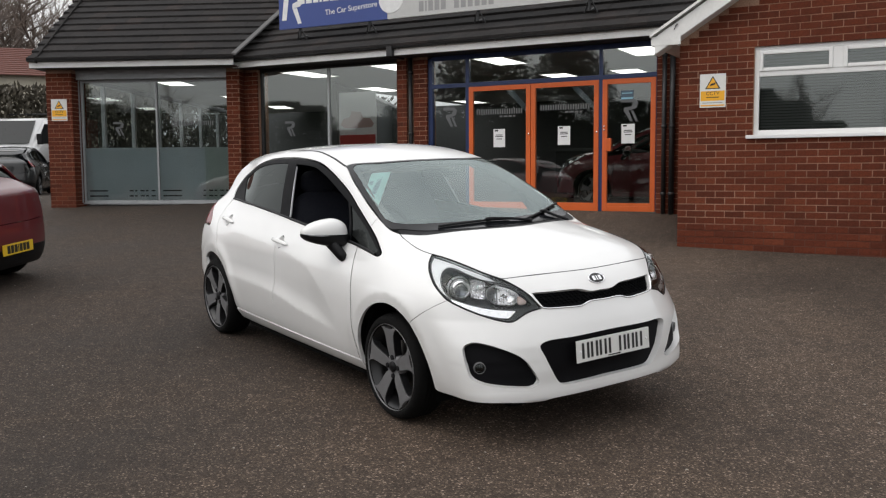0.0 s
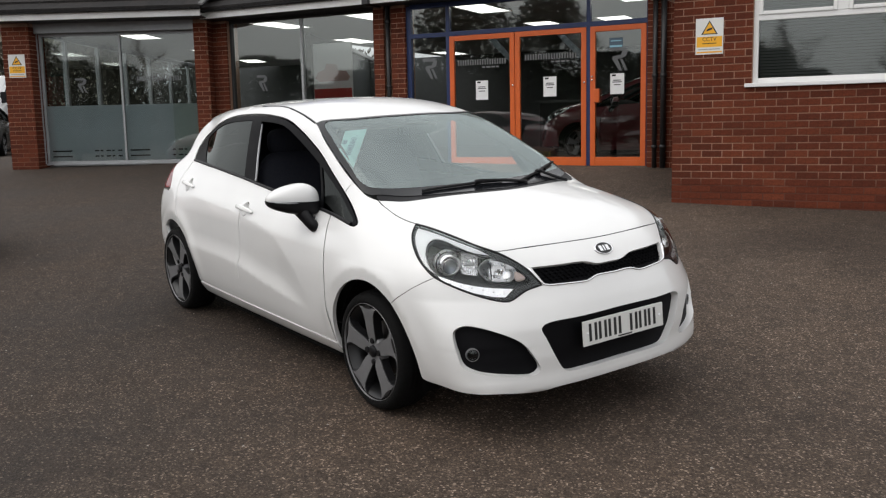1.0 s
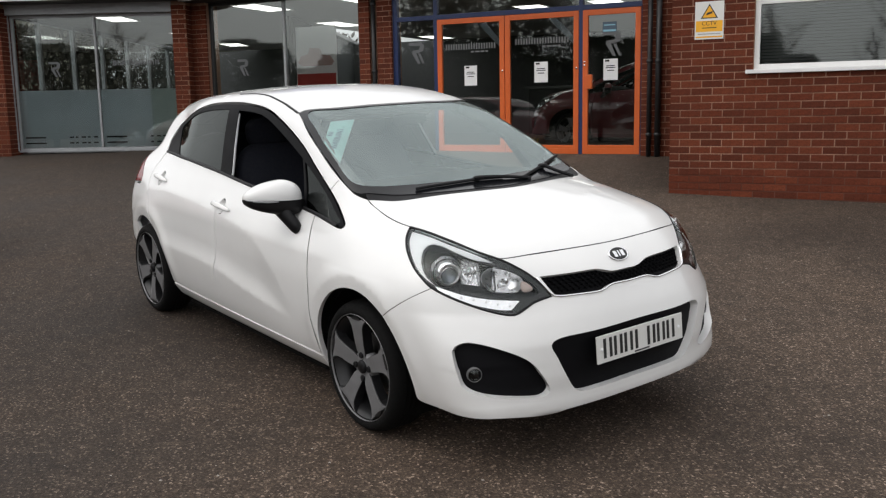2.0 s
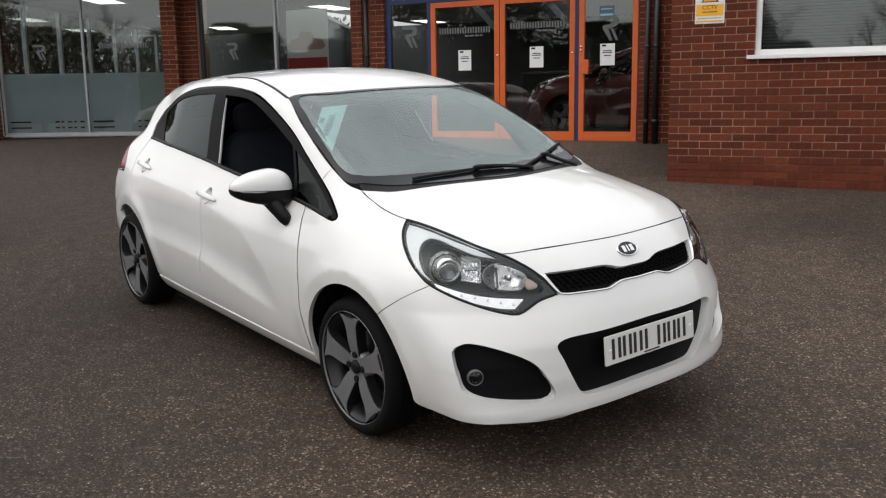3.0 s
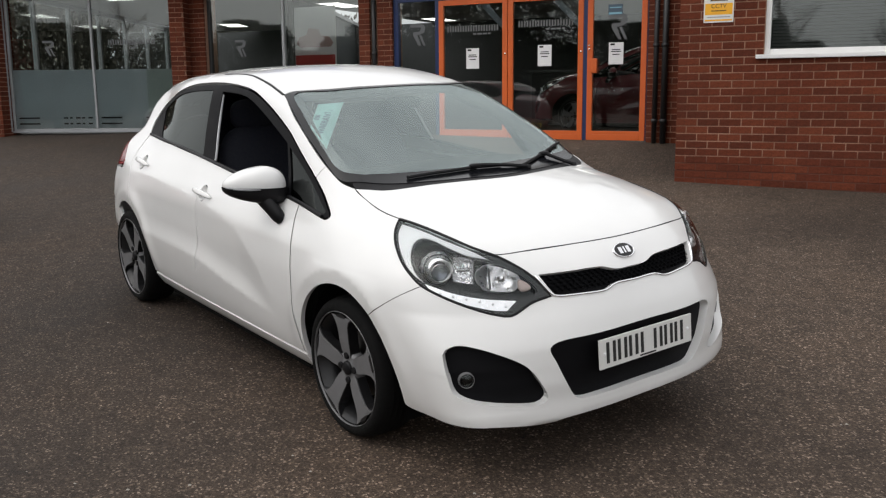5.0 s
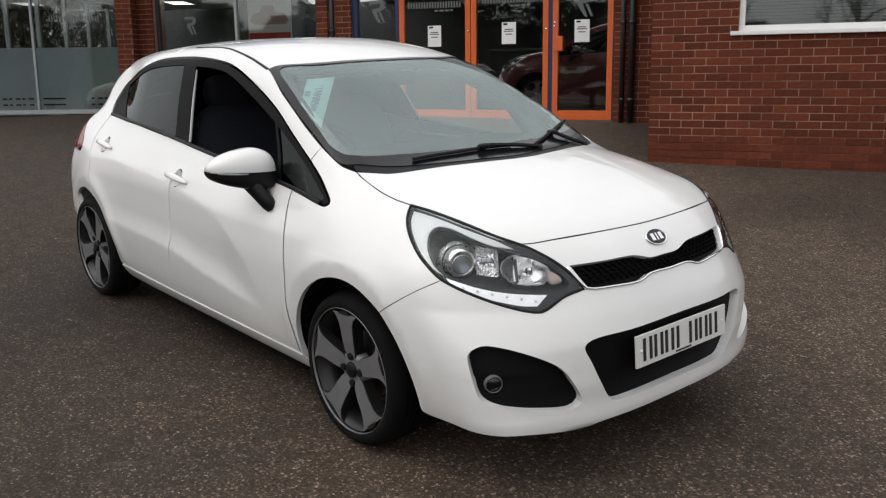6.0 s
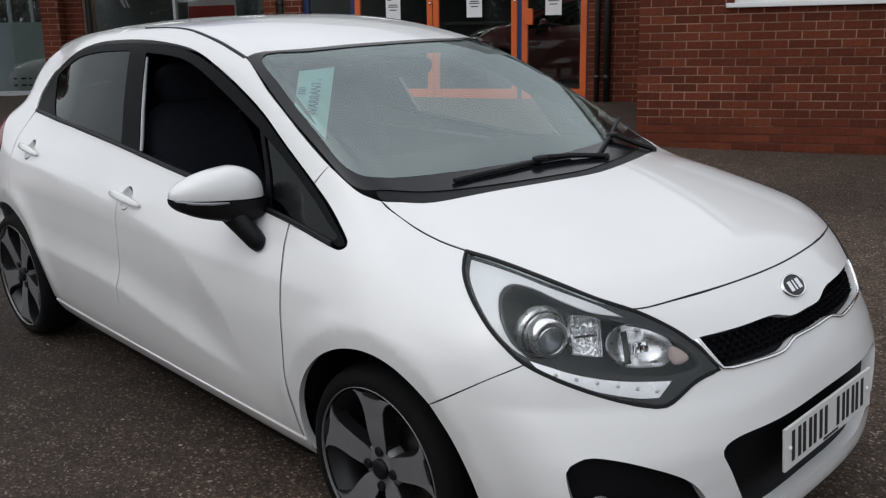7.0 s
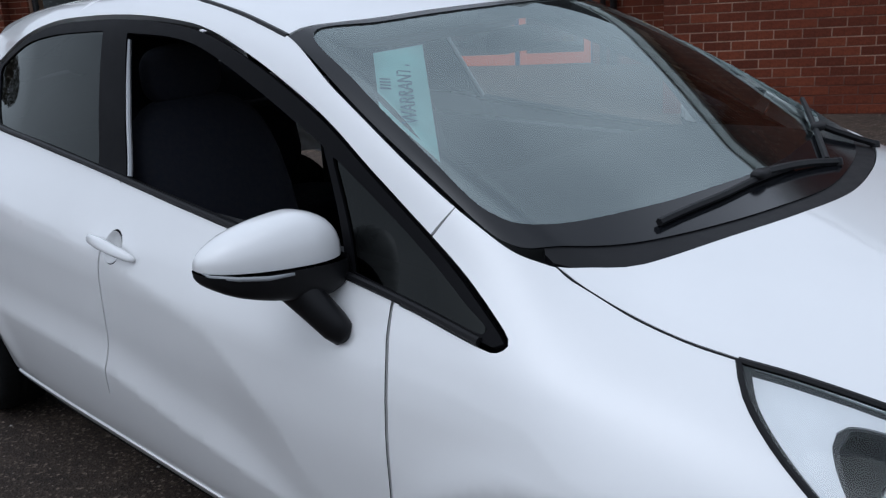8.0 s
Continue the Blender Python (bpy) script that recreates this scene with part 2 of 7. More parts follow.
def box(bm, x0, x1, y0, y1, z0, z1, bevel=0.0):
    """A block, with its edges taken off by bevel."""
    vs = bmesh.ops.create_cube(bm, size=1.0)["verts"]
    for v in vs:
        v.co = Vector(((x0 + x1) / 2 + v.co.x * (x1 - x0), (y0 + y1) / 2 + v.co.y * (y1 - y0), (z0 + z1) / 2 + v.co.z * (z1 - z0)))
    if bevel:
        es = list({e for v in vs for e in v.link_edges})
        bmesh.ops.bevel(bm, geom=es, offset=bevel, segments=2, affect="EDGES", profile=0.6)
    return bm


def block(x0, x1, y0, y1, z0, z1, bevel=0.0):
    return box(bmesh.new(), x0, x1, y0, y1, z0, z1, bevel)


def pane_block(x0, x1, y0, y1, z0, z1):
    """A pane set in its rebate: outer face and edges; its inner face would only double the mirror image."""
    bm = block(x0, x1, y0, y1, z0, z1)
    bmesh.ops.delete(bm, geom=[f for f in bm.faces if f.normal.y > 0.9], context="FACES")
    return bm


def frame_ring(bm, x0, x1, z0, z1, y0, y1, w, bevel=0.004):
    """Four mitre-less members round an opening in the x-z plane."""
    box(bm, x0, x0 + w, y0, y1, z0, z1, bevel)
    box(bm, x1 - w, x1, y0, y1, z0, z1, bevel)
    box(bm, x0 + w, x1 - w, y0, y1, z0, z0 + w, bevel)
    box(bm, x0 + w, x1 - w, y0, y1, z1 - w, z1, bevel)
    return bm


def prism(poly, y0, y1, bm=None):
    """A polygon in the x-z plane pushed from y0 to y1."""
    bm = bm or bmesh.new()
    a = [bm.verts.new((x, y0, z)) for x, z in poly]
    b = [bm.verts.new((x, y1, z)) for x, z in poly]
    bm.faces.new(a)
    bm.faces.new(b[::-1])
    n = len(poly)
    for k in range(n):
        bm.faces.new((a[(k + 1) % n], a[k], b[k], b[(k + 1) % n]))
    bmesh.ops.recalc_face_normals(bm, faces=bm.faces)
    return bm


def tube(points, radius, sides=10, bm=None, ends=True):
    """A round bar along points."""
    bm = bm or bmesh.new()
    pts = [Vector(p) for p in points]
    rings = []
    for k, p in enumerate(pts):
        d = (pts[min(k + 1, len(pts) - 1)] - pts[max(k - 1, 0)]).normalized()
        ref = Vector((0, 0, 1)) if abs(d.z) < 0.9 else Vector((1, 0, 0))
        a = d.cross(ref).normalized()
        b = d.cross(a)
        rr = radius[k] if isinstance(radius, (list, tuple)) else radius
        rings.append([bm.verts.new(p + rr * (math.cos(t) * a + math.sin(t) * b)) for t in [2 * math.pi * i / sides for i in range(sides)]])
    for r0, r1 in zip(rings, rings[1:]):
        for i in range(sides):
            bm.faces.new((r0[i], r0[(i + 1) % sides], r1[(i + 1) % sides], r1[i]))
    if ends:
        bm.faces.new(rings[0][::-1])
        bm.faces.new(rings[-1])
    return bm


def lathe(profile, sides=32, bm=None, axis="y", close=False):
    """Turns (radius, along) pairs round an axis."""
    bm = bm or bmesh.new()
    rings = []
    for rad, al in profile:
        ring = []
        for i in range(sides):
            t = 2 * math.pi * i / sides
            c, s = rad * math.cos(t), rad * math.sin(t)
            ring.append(bm.verts.new({"y": (c, al, s), "x": (al, c, s), "z": (c, s, al)}[axis]))
        rings.append(ring)
    pairs = list(zip(rings, rings[1:])) + ([(rings[-1], rings[0])] if close else [])
    for r0, r1 in pairs:
        for i in range(sides):
            bm.faces.new((r0[i], r0[(i + 1) % sides], r1[(i + 1) % sides], r1[i]))
    bmesh.ops.recalc_face_normals(bm, faces=bm.faces)
    return bm


def lettering(name, text, size, material, parent, m, label=""):
    """Words cut from Blender's own font, as a thin mesh."""
    cu = bpy.data.curves.new(name, "FONT")
    cu.body, cu.size, cu.align_x, cu.align_y, cu.extrude = text, size, "CENTER", "CENTER", 0.0006
    tmp = bpy.data.objects.new(name, cu)
    me = bpy.data.meshes.new_from_object(tmp)
    bpy.data.objects.remove(tmp)
    bpy.data.curves.remove(cu)
    me.materials.clear()
    me.materials.append(material)
    ob = new(name, me)
    ob.parent = parent
    ob.matrix_basis = m
    if label:
        ob["label"] = label
    return ob

# ---- the form of the hatchback's skin: smooth limits above, beside, before and behind ----
def curve(knots):
    """A smooth monotone curve through (x, value) knots."""
    xs, ys = np.array(knots, float).T
    h, d = np.diff(xs), np.diff(ys) / np.diff(xs)
    m = np.zeros(len(xs))
    m[0], m[-1] = d[0], d[-1]
    for k in range(1, len(xs) - 1):
        if d[k - 1] * d[k] > 0:
            w1, w2 = 2 * h[k] + h[k - 1], h[k] + 2 * h[k - 1]
            m[k] = (w1 + w2) / (w1 / d[k - 1] + w2 / d[k])

    def at(x):
        x = np.asarray(x, float)
        xc = np.clip(x, xs[0], xs[-1])
        k = np.clip(np.searchsorted(xs, xc) - 1, 0, len(xs) - 2)
        t = (xc - xs[k]) / h[k]
        y = (2 * t**3 - 3 * t**2 + 1) * ys[k] + (t**3 - 2 * t**2 + t) * h[k] * m[k] + (3 * t**2 - 2 * t**3) * ys[k + 1] + (t**3 - t**2) * h[k] * m[k + 1]
        return y + np.where(x < xs[0], (x - xs[0]) * m[0], 0) + np.where(x > xs[-1], (x - xs[-1]) * m[-1], 0)

    return at


def smax(a, b, k):
    """The greater of two, with a rounded crossing of width k."""
    h = np.clip(k - np.abs(a - b), 0, None) / k
    return np.maximum(a, b) + h * h * k * 0.25


bonnet_line = curve([(-3.3, 0.7), (-1.2, 0.93), (-0.6, 1.03), (-0.3, 1.06), (0.05, 1.018), (0.3, 0.973), (0.5, 0.925), (0.62, 0.888), (0.70, 0.855), (0.78, 0.81), (0.9, 0.71)])
screen_line = curve([(-0.98, 1.428), (-0.76, 1.362), (-0.45, 1.228), (-0.1, 1.06), (0.3, 0.86), (0.9, 0.56)])
roof_line = curve([(-3.2, 1.14), (-2.95, 1.208), (-2.6, 1.380), (-2.2, 1.432), (-1.75, 1.456), (-1.35, 1.463), (-1.05, 1.452), (-0.8, 1.42), (-0.5, 1.365)])
nose_line = curve([(0.1, 0.66), (0.19, 0.80), (0.235, 0.856), (0.3, 0.856), (0.4, 0.868), (0.5, 0.868), (0.58, 0.852), (0.66, 0.822), (0.72, 0.795), (0.79, 0.752), (0.88, 0.68), (1.0, 0.5)])
tail_line = curve([(0.1, 3.05), (0.25, 3.16), (0.45, 3.2), (0.7, 3.19), (0.95, 3.18), (1.08, 3.005), (1.2, 2.97), (1.45, 2.875)])
flank_line = curve([(0.1, 0.70), (0.2, 0.765), (0.26, 0.80), (0.36, 0.826), (0.5, 0.846), (0.62, 0.852), (0.74, 0.838), (0.84, 0.802), (0.92, 0.757), (0.99, 0.717), (1.15, 0.655), (1.36, 0.570), (1.5, 0.485)])
plan_line = curve([(-3.3, -0.125), (-2.9, -0.064), (-2.5, -0.018), (-1.8, 0.0), (-0.6, 0.0), (-0.1, 0.0), (0.3, -0.008), (0.6, -0.032), (0.9, -0.06)])
house_line = curve([(-3.1, -0.131), (-2.6, -0.1), (-2.1, -0.018), (-1.5, 0.0), (-0.9, 0.0), (-0.5, 0.0), (0.0, 0.0), (0.5, -0.02)])

crease_line = curve([(-2.3, 0.515), (-1.9, 0.513), (-1.5, 0.503), (-1.06, 0.44), (-0.6, 0.388), (-0.3, 0.36)])
brow_line = curve([(-2.3, 0.84), (-1.9, 0.83), (-1.5, 0.81), (-1.19, 0.777), (-0.96, 0.735), (-0.7, 0.60), (-0.58, 0.49), (-0.3, 0.45)])


def skin(p):
    """Below nought inside the car, above it outside, about in metres. p: n x 3, x ahead of the front axle, z above the ground."""
    x, y, z = p[:, 0], np.abs(p[:, 1]), p[:, 2]
    bonnet = (z - bonnet_line(x) + 0.075 * y**2 + 0.21 * y**4) * 0.95
    screen = (z - screen_line(x + 0.27 * y**2) + 0.02 * y**2) * 0.9
    roof = (z - roof_line(x) + (0.10 + 0.05 * np.clip((-1.6 - x) / 1.0, 0, 1)) * y**2 + 0.22 * y**4) * 0.98
    upper = smax(screen, roof, 0.10)
    cowl = -smax(-bonnet, -upper, 0.03)
    up = np.clip((z - 0.9) / 0.25, 0, 1)
    up = up * up * (3 - 2 * up)
    edge, brow = crease_line(x), brow_line(x)
    t = np.clip((z - edge) / (brow - edge), 0, 1)
    fade = np.clip((-0.54 - x) / 0.4, 0, 1) * np.clip((x + 2.48) / 0.45, 0, 1)
    scoop = 0.021 * fade * fade * (3 - 2 * fade) * np.where(t < 0.35, np.sin(np.pi / 2 * t / 0.35), np.cos(np.pi / 2 * (t - 0.35) / 0.65))
    # the arch edge: a ridge round each wheel that falls back towards the opening
    reach = np.minimum(np.hypot(x - 0.03, z - 0.295), np.hypot(x + 2.56, z - 0.295) + 0.008)
    lip = np.where(reach < 0.414, np.clip((reach - 0.345) / 0.069, 0, 1), np.exp(-(((reach - 0.414) / 0.055) ** 2)))
    lip = 0.011 * lip * np.clip((z - 0.26) / 0.15, 0, 1) * np.clip((0.84 - z) / 0.12, 0, 1)
    half = flank_line(z) + (1 - up) * plan_line(x) + up * house_line(x) + lip - scoop
    flank = (y - half) * (1 - 0.1 * up)
    full = 0.46 + 0.16 * np.clip((z - 0.44) / 0.2, 0, 1) - 0.08 * np.clip((0.42 - z) / 0.14, 0, 1)
    front = (x - nose_line(z) + full * y**2.8) * 0.88
    back = (-x - tail_line(z) + (0.26 + 0.2 * np.clip((z - 0.95) / 0.3, 0, 1)) * y**3) * 0.95
    f = smax(cowl, flank, 0.14 - 0.07 * up)
    f = smax(f, front, 0.08)
    f = smax(f, back, 0.16)
    return smax(f, 0.16 + 0.05 * np.clip(x + 0.2, 0, 1) - z, 0.05)


def meet(start, way, far, near=0.0):
    """Where rays that come from outside (start + far * way) first meet the skin, going inwards to near."""
    s, w = np.asarray(start, float), np.asarray(way, float)
    n = 45
    hi = np.full(len(s), far, float)
    lo = np.full(len(s), near, float)
    last = hi.copy()
    done = np.zeros(len(s), bool)
    for k in range(1, n + 1):
        d = far + (near - far) * k / n
        inside = skin(s + w * d) <= 0
        fresh = inside & ~done
        lo[fresh] = d
        last[fresh] = far + (near - far) * (k - 1) / n
        done |= inside
    a, b = lo.copy(), last.copy()
    for _ in range(26):
        m = (a + b) / 2
        ins = skin(s + w * m[:, None]) <= 0
        a, b = np.where(ins, m, a), np.where(ins, b, m)
    return s + w * ((a + b) / 2)[:, None]


def skin_normal(p):
    e = 1e-3
    g = np.stack([skin(p + e * np.eye(3)[k]) - skin(p - e * np.eye(3)[k]) for k in range(3)], 1)
    return g / np.linalg.norm(g, axis=1, keepdims=True)

# ---- panels cut on that skin ----
from mathutils.geometry import delaunay_2d_cdt

GAP = 0.0013
TURN_M = 0.0125  # metres of outline to a degree of the wrap-round view


def smooth_line(pts, step, closed=False):
    """Points along a smooth line through pts; a third value of 1 makes a sharp corner."""
    pts = [tuple(p) + ((0,) if len(p) == 2 else ()) for p in pts]
    n = len(pts)
    segs = n if closed else n - 1
    out = []
    for k in range(segs):
        p1, p2 = pts[k], pts[(k + 1) % n]
        p0 = pts[k - 1] if (closed or k > 0) else p1
        p3 = pts[(k + 2) % n] if (closed or k + 2 < n) else p2
        a, b = np.array(p1[:2], float), np.array(p2[:2], float)
        ta = (b - np.array(p0[:2], float)) / 2 if not p1[2] else (b - a)
        tb = (np.array(p3[:2], float) - a) / 2 if not p2[2] else (b - a)
        length = np.linalg.norm(b - a)
        ta, tb = ta * min(1, 1.3 * length / (np.linalg.norm(ta) + 1e-9)), tb * min(1, 1.3 * length / (np.linalg.norm(tb) + 1e-9))
        m = max(1, int(round(length / step)))
        for i in range(m):
            t = i / m
            out.append((2 * t**3 - 3 * t**2 + 1) * a + (t**3 - 2 * t**2 + t) * ta + (3 * t**2 - 2 * t**3) * b + (t**3 - t**2) * tb)
    if not closed:
        out.append(np.array(pts[-1][:2], float))
    return np.array(out)


def within(poly, q):
    x, y = q[:, 0], q[:, 1]
    ins = np.zeros(len(q), bool)
    for (x0, y0), (x1, y1) in zip(poly, np.roll(poly, -1, 0)):
        hit = ((y0 > y) != (y1 > y)) & (x < (x1 - x0) * (y - y0) / (y1 - y0 + 1e-15) + x0)
        ins ^= hit
    return ins


def pulled(poly, gap):
    """The outline drawn in (gap > 0) or let out."""
    if not gap:
        return poly
    nxt, prv = np.roll(poly, -1, 0), np.roll(poly, 1, 0)
    d = nxt - prv
    nrm = np.stack([-d[:, 1], d[:, 0]], 1) / (np.linalg.norm(d, axis=1, keepdims=True) + 1e-12)
    area = 0.5 * np.sum(poly[:, 0] * nxt[:, 1] - nxt[:, 0] * poly[:, 1])
    return poly + nrm * gap * np.sign(area)


def on_skin(uv, view):
    """Outline values to places on the skin, seen from the side (x, z), from above (x, y), or wrapped round the nose or tail (turn, z)."""
    n = len(uv)
    z0 = np.zeros(n)
    if view == "side":
        return meet(np.stack([uv[:, 0], z0, uv[:, 1]], 1), np.tile((0, -1.0, 0), (n, 1)), 1.1, 0.2)
    if view == "top":
        return meet(np.stack([uv[:, 0], uv[:, 1], z0], 1), np.tile((0, 0, 1.0), (n, 1)), 1.7, 0.4)
    a = np.radians(uv[:, 0] / TURN_M)
    if view == "nose":
        return meet(np.stack([z0 + 0.05, z0, uv[:, 1]], 1), np.stack([np.cos(a), np.sin(a), z0], 1), 1.4, 0.05)
    return meet(np.stack([z0 - 2.3, z0, uv[:, 1]], 1), np.stack([-np.cos(a), -np.sin(a), z0], 1), 1.4, 0.05)


def metres(pts, view):
    if view in ("nose", "tail"):
        return [(p[0] * TURN_M,) + tuple(p[1:]) for p in pts]
    return pts


def panel(outer, view, holes=(), step=0.035, depth=0.016, sink=0.0, gap=GAP, hole_depth=None, flip=False, lines=()):
    """A sheet on the skin within an outline, its edges turned inwards by depth. lines: folds pressed into it. flip: the mirror image at the other flank."""
    loops = [pulled(smooth_line(metres(outer, view), step * 0.6, True), gap)]
    loops += [pulled(smooth_line(metres(h, view), step * 0.6, True), -gap) for h in holes]
    lo, hi = loops[0].min(0), loops[0].max(0)
    gx, gy = np.meshgrid(np.arange(lo[0], hi[0], step), np.arange(lo[1], hi[1], step * 0.87))
    gx[1::2] += step / 2
    grid = np.stack([gx.ravel(), gy.ravel()], 1)
    edge = np.concatenate(loops)
    keep = within(loops[0], grid)
    for h in loops[1:]:
        keep &= ~within(h, grid)
    grid = grid[keep]
    if len(grid):
        far = np.min(np.linalg.norm(grid[:, None] - edge[None], axis=2), axis=1) > step * 0.45
        grid = grid[far]
    folds = []
    for one in lines:
        pts = smooth_line(one, step * 0.8)
        pts = pts[within(pulled(loops[0], step * 0.5), pts)]
        for h in loops[1:]:
            pts = pts[np.min(np.linalg.norm(pts[:, None] - h[None], axis=2), axis=1) > step * 0.5]
        folds.append(pts)
        grid = grid[np.min(np.linalg.norm(grid[:, None] - pts[None], axis=2), axis=1) > step * 0.45]
    uv = np.concatenate([edge] + folds + [grid]) if len(grid) else edge
    edges, base = [], 0
    for lp in loops:
        edges += [(base + i, base + (i + 1) % len(lp)) for i in range(len(lp))]
        base += len(lp)
    for pts in folds:
        edges += [(base + i, base + i + 1) for i in range(len(pts) - 1)]
        base += len(pts)
    vs, _, tris, origs, _, _ = delaunay_2d_cdt([Vector(q) for q in uv], edges, [], 0, 1e-6)
    uv = np.array([tuple(v) for v in vs])
    mid = np.array([uv[list(t)].mean(0) for t in tris])
    good = within(loops[0], mid)
    for h in loops[1:]:
        good &= ~within(h, mid)
    tris = [t for t, ok in zip(tris, good) if ok]
    p = on_skin(uv, view)
    nm = skin_normal(p)
    p = p - nm * sink
    fl = np.array((1, -1, 1)) if flip else np.array((1, 1, 1))
    verts, normals = list(p * fl), list(nm * fl)
    faces, count = [], {}
    for t in tris:
        a, b, c = [p[i] for i in t]
        out = np.dot(np.cross(b - a, c - a), nm[t[0]]) > 0
        t = tuple(t) if out else tuple(t)[::-1]
        for e in zip(t, t[1:] + t[:1]):
            count[e] = 1
        faces.append(t[::-1] if flip else t)
    if depth:
        rim = [e for e in count if (e[1], e[0]) not in count]
        outer_n = len(loops[0])
        made = {}
        for a, b in rim:
            along = p[b] - p[a]
            side = np.cross(along, nm[a] + nm[b])
            side = side / (np.linalg.norm(side) + 1e-12)
            dd = depth if (a < outer_n or hole_depth is None) else hole_depth
            k = len(verts)
            for i in (a, b):
                verts += [p[i] * fl, (p[i] - nm[i] * dd) * fl]
                normals += [side * fl, side * fl]
            q = (k, k + 1, k + 3, k + 2)
            faces.append(q[::-1] if flip else q)
    me = bpy.data.meshes.new("panel")
    me.from_pydata([tuple(v) for v in verts], [], faces)
    me.shade_smooth()
    me.normals_split_custom_set_from_vertices([tuple(v / (np.linalg.norm(v) + 1e-12)) for v in normals])
    return me


def put(name, me, material, parent, label="", m=None):
    me.materials.append(material)
    ob = new(name, me)
    ob.parent = parent
    if m is not None:
        ob.matrix_basis = m
    if label:
        ob["label"] = label
    return ob


def skin_tube(uv, view, radius, sink=0.0, sides=8, flip=False, closed=False, step=0.02):
    """A thin round strip that follows a line on the skin."""
    line = smooth_line(metres(uv, view), step, closed)
    p = on_skin(line, view)
    p = p - skin_normal(p) * sink
    if closed:
        p = np.concatenate([p, p[:1]])
    if flip:
        p = p * np.array((1, -1, 1))
    return tube([tuple(q) for q in p], radius, sides)


def mirrored(pts):
    """A right-hand half outline and its mirror image, as one loop."""
    left = [(-p[0],) + tuple(p[1:]) for p in pts[::-1]]
    if abs(pts[-1][0]) < 1e-6:
        left = left[1:]
    if abs(pts[0][0]) < 1e-6:
        left = left[:-1]
    return list(pts) + left


def across(pts):
    """The same for outlines seen from above."""
    left = [(p[0], -p[1]) + tuple(p[2:]) for p in pts[::-1]]
    if abs(pts[-1][1]) < 1e-6:
        left = left[1:]
    if abs(pts[0][1]) < 1e-6:
        left = left[:-1]
    return list(pts) + left


def other(pts):
    return [(-p[0],) + tuple(p[1:]) for p in pts]


WHITE = paint_material("white_car_paint", (0.775, 0.775, 0.768))
RED_PAINT = paint_material("dark_red_car_paint", (0.10, 0.006, 0.012))
BLACK_PAINT = paint_material("black_car_paint", (0.006, 0.006, 0.007))
TRIM = plain("black_car_trim", (0.007, 0.007, 0.008), 0.45, vary=0.15, scale=30, Specular_IOR_Level=0.2)
SATIN = plain("black_window_surround", (0.004, 0.004, 0.005), 0.5, vary=0.1, scale=20, Specular_IOR_Level=0.06)
# near-black tone that stands for the shade inside the panel gaps
GAP_SHADE = plain("dark_gap_shade", (0.02, 0.02, 0.021), 0.8, Specular_IOR_Level=0.1)
LINER = plain("wheel_arch_liner", (0.004, 0.004, 0.004), 0.9, Specular_IOR_Level=0.1)
MESHWORK = plain("black_grille_plastic", (0.004, 0.004, 0.005), 0.6, Specular_IOR_Level=0.1)
RUBBER = plain("tyre_rubber", (0.0045, 0.0045, 0.0045), 0.95, vary=0.3, scale=60, relief=0.4, Specular_IOR_Level=0.15)
RIM = plain("machined_grey_alloy", (0.17, 0.17, 0.175), 0.5, 0.35, vary=0.1, scale=30)
RIM_EDGE = plain("bright_machined_edge", (0.24, 0.24, 0.245), 0.4, 0.5, vary=0.1, scale=30)
RIM_DARK = plain("black_alloy_pocket", (0.012, 0.012, 0.013), 0.35, 0.2)
CHROME = worn_metal("chrome", (0.82, 0.82, 0.83), 0.1)
MIRRORED = worn_metal("bright_reflector", (0.95, 0.95, 0.96), 0.35)
BRIGHT = worn_metal("polished_reflector", (0.96, 0.96, 0.97), 0.28)


def facet_material():
    """Polished reflector pressed into small uneven facets."""
    g = Graph("faceted_reflector", (0.95, 0.95, 0.96), 0.12, 1.0)
    cells = g.node("ShaderNodeTexVoronoi", [("Vector", g.coords((1, 1, 0.7)))], i_Scale=75.0)
    return g.bump(cells.outputs["Distance"], 0.8, 0.012).mat


FACETS = facet_material()
LAMP_WHITE = plain("pale_grey_lamp_trim", (0.80, 0.81, 0.82), 0.3, vary=0.05)
LAMP_DARK = plain("dark_lamp_housing", (0.006, 0.0065, 0.008), 0.4)
LAMP_SILVER = plain("satin_silver_trim", (0.72, 0.73, 0.74), 0.25, 0.6, vary=0.1, scale=40)
STRIP = plain("clear_grey_indicator", (0.22, 0.23, 0.24), 0.12, vary=0.1, scale=60)
LAMP_AMBER = plain("pale_amber_plastic", (0.58, 0.46, 0.42), 0.25, vary=0.1)
LAMP_GLASS = glass_material("lamp_lens", (0.97, 0.975, 0.98), ior=1.45)
LAMP_CORE = glass_material("projector_lens", (0.55, 0.57, 0.6))
SCREEN = glass_material("windscreen_glass", (0.86, 0.93, 0.92), ior=2.7, cast=(0.88, 1.0, 0.99))
TINTED = glass_material("privacy_glass", (0.03, 0.03, 0.033), ior=1.27)
FRIT = plain("black_glass_border", (0.006, 0.0065, 0.008), 0.12, vary=0.1, Specular_IOR_Level=0.35)
CABIN = plain("dark_cabin_plastic", (0.02, 0.021, 0.022), 0.7, vary=0.2, scale=50)
CLOTH = plain("navy_seat_cloth", (0.012, 0.014, 0.024), 0.9, vary=0.3, scale=70)
PLATE_WHITE = plain("white_number_plate", (0.66, 0.66, 0.64), 0.35, vary=0.03)
PLATE_YELLOW = plain("yellow_number_plate", (0.75, 0.5, 0.03), 0.35, vary=0.03)
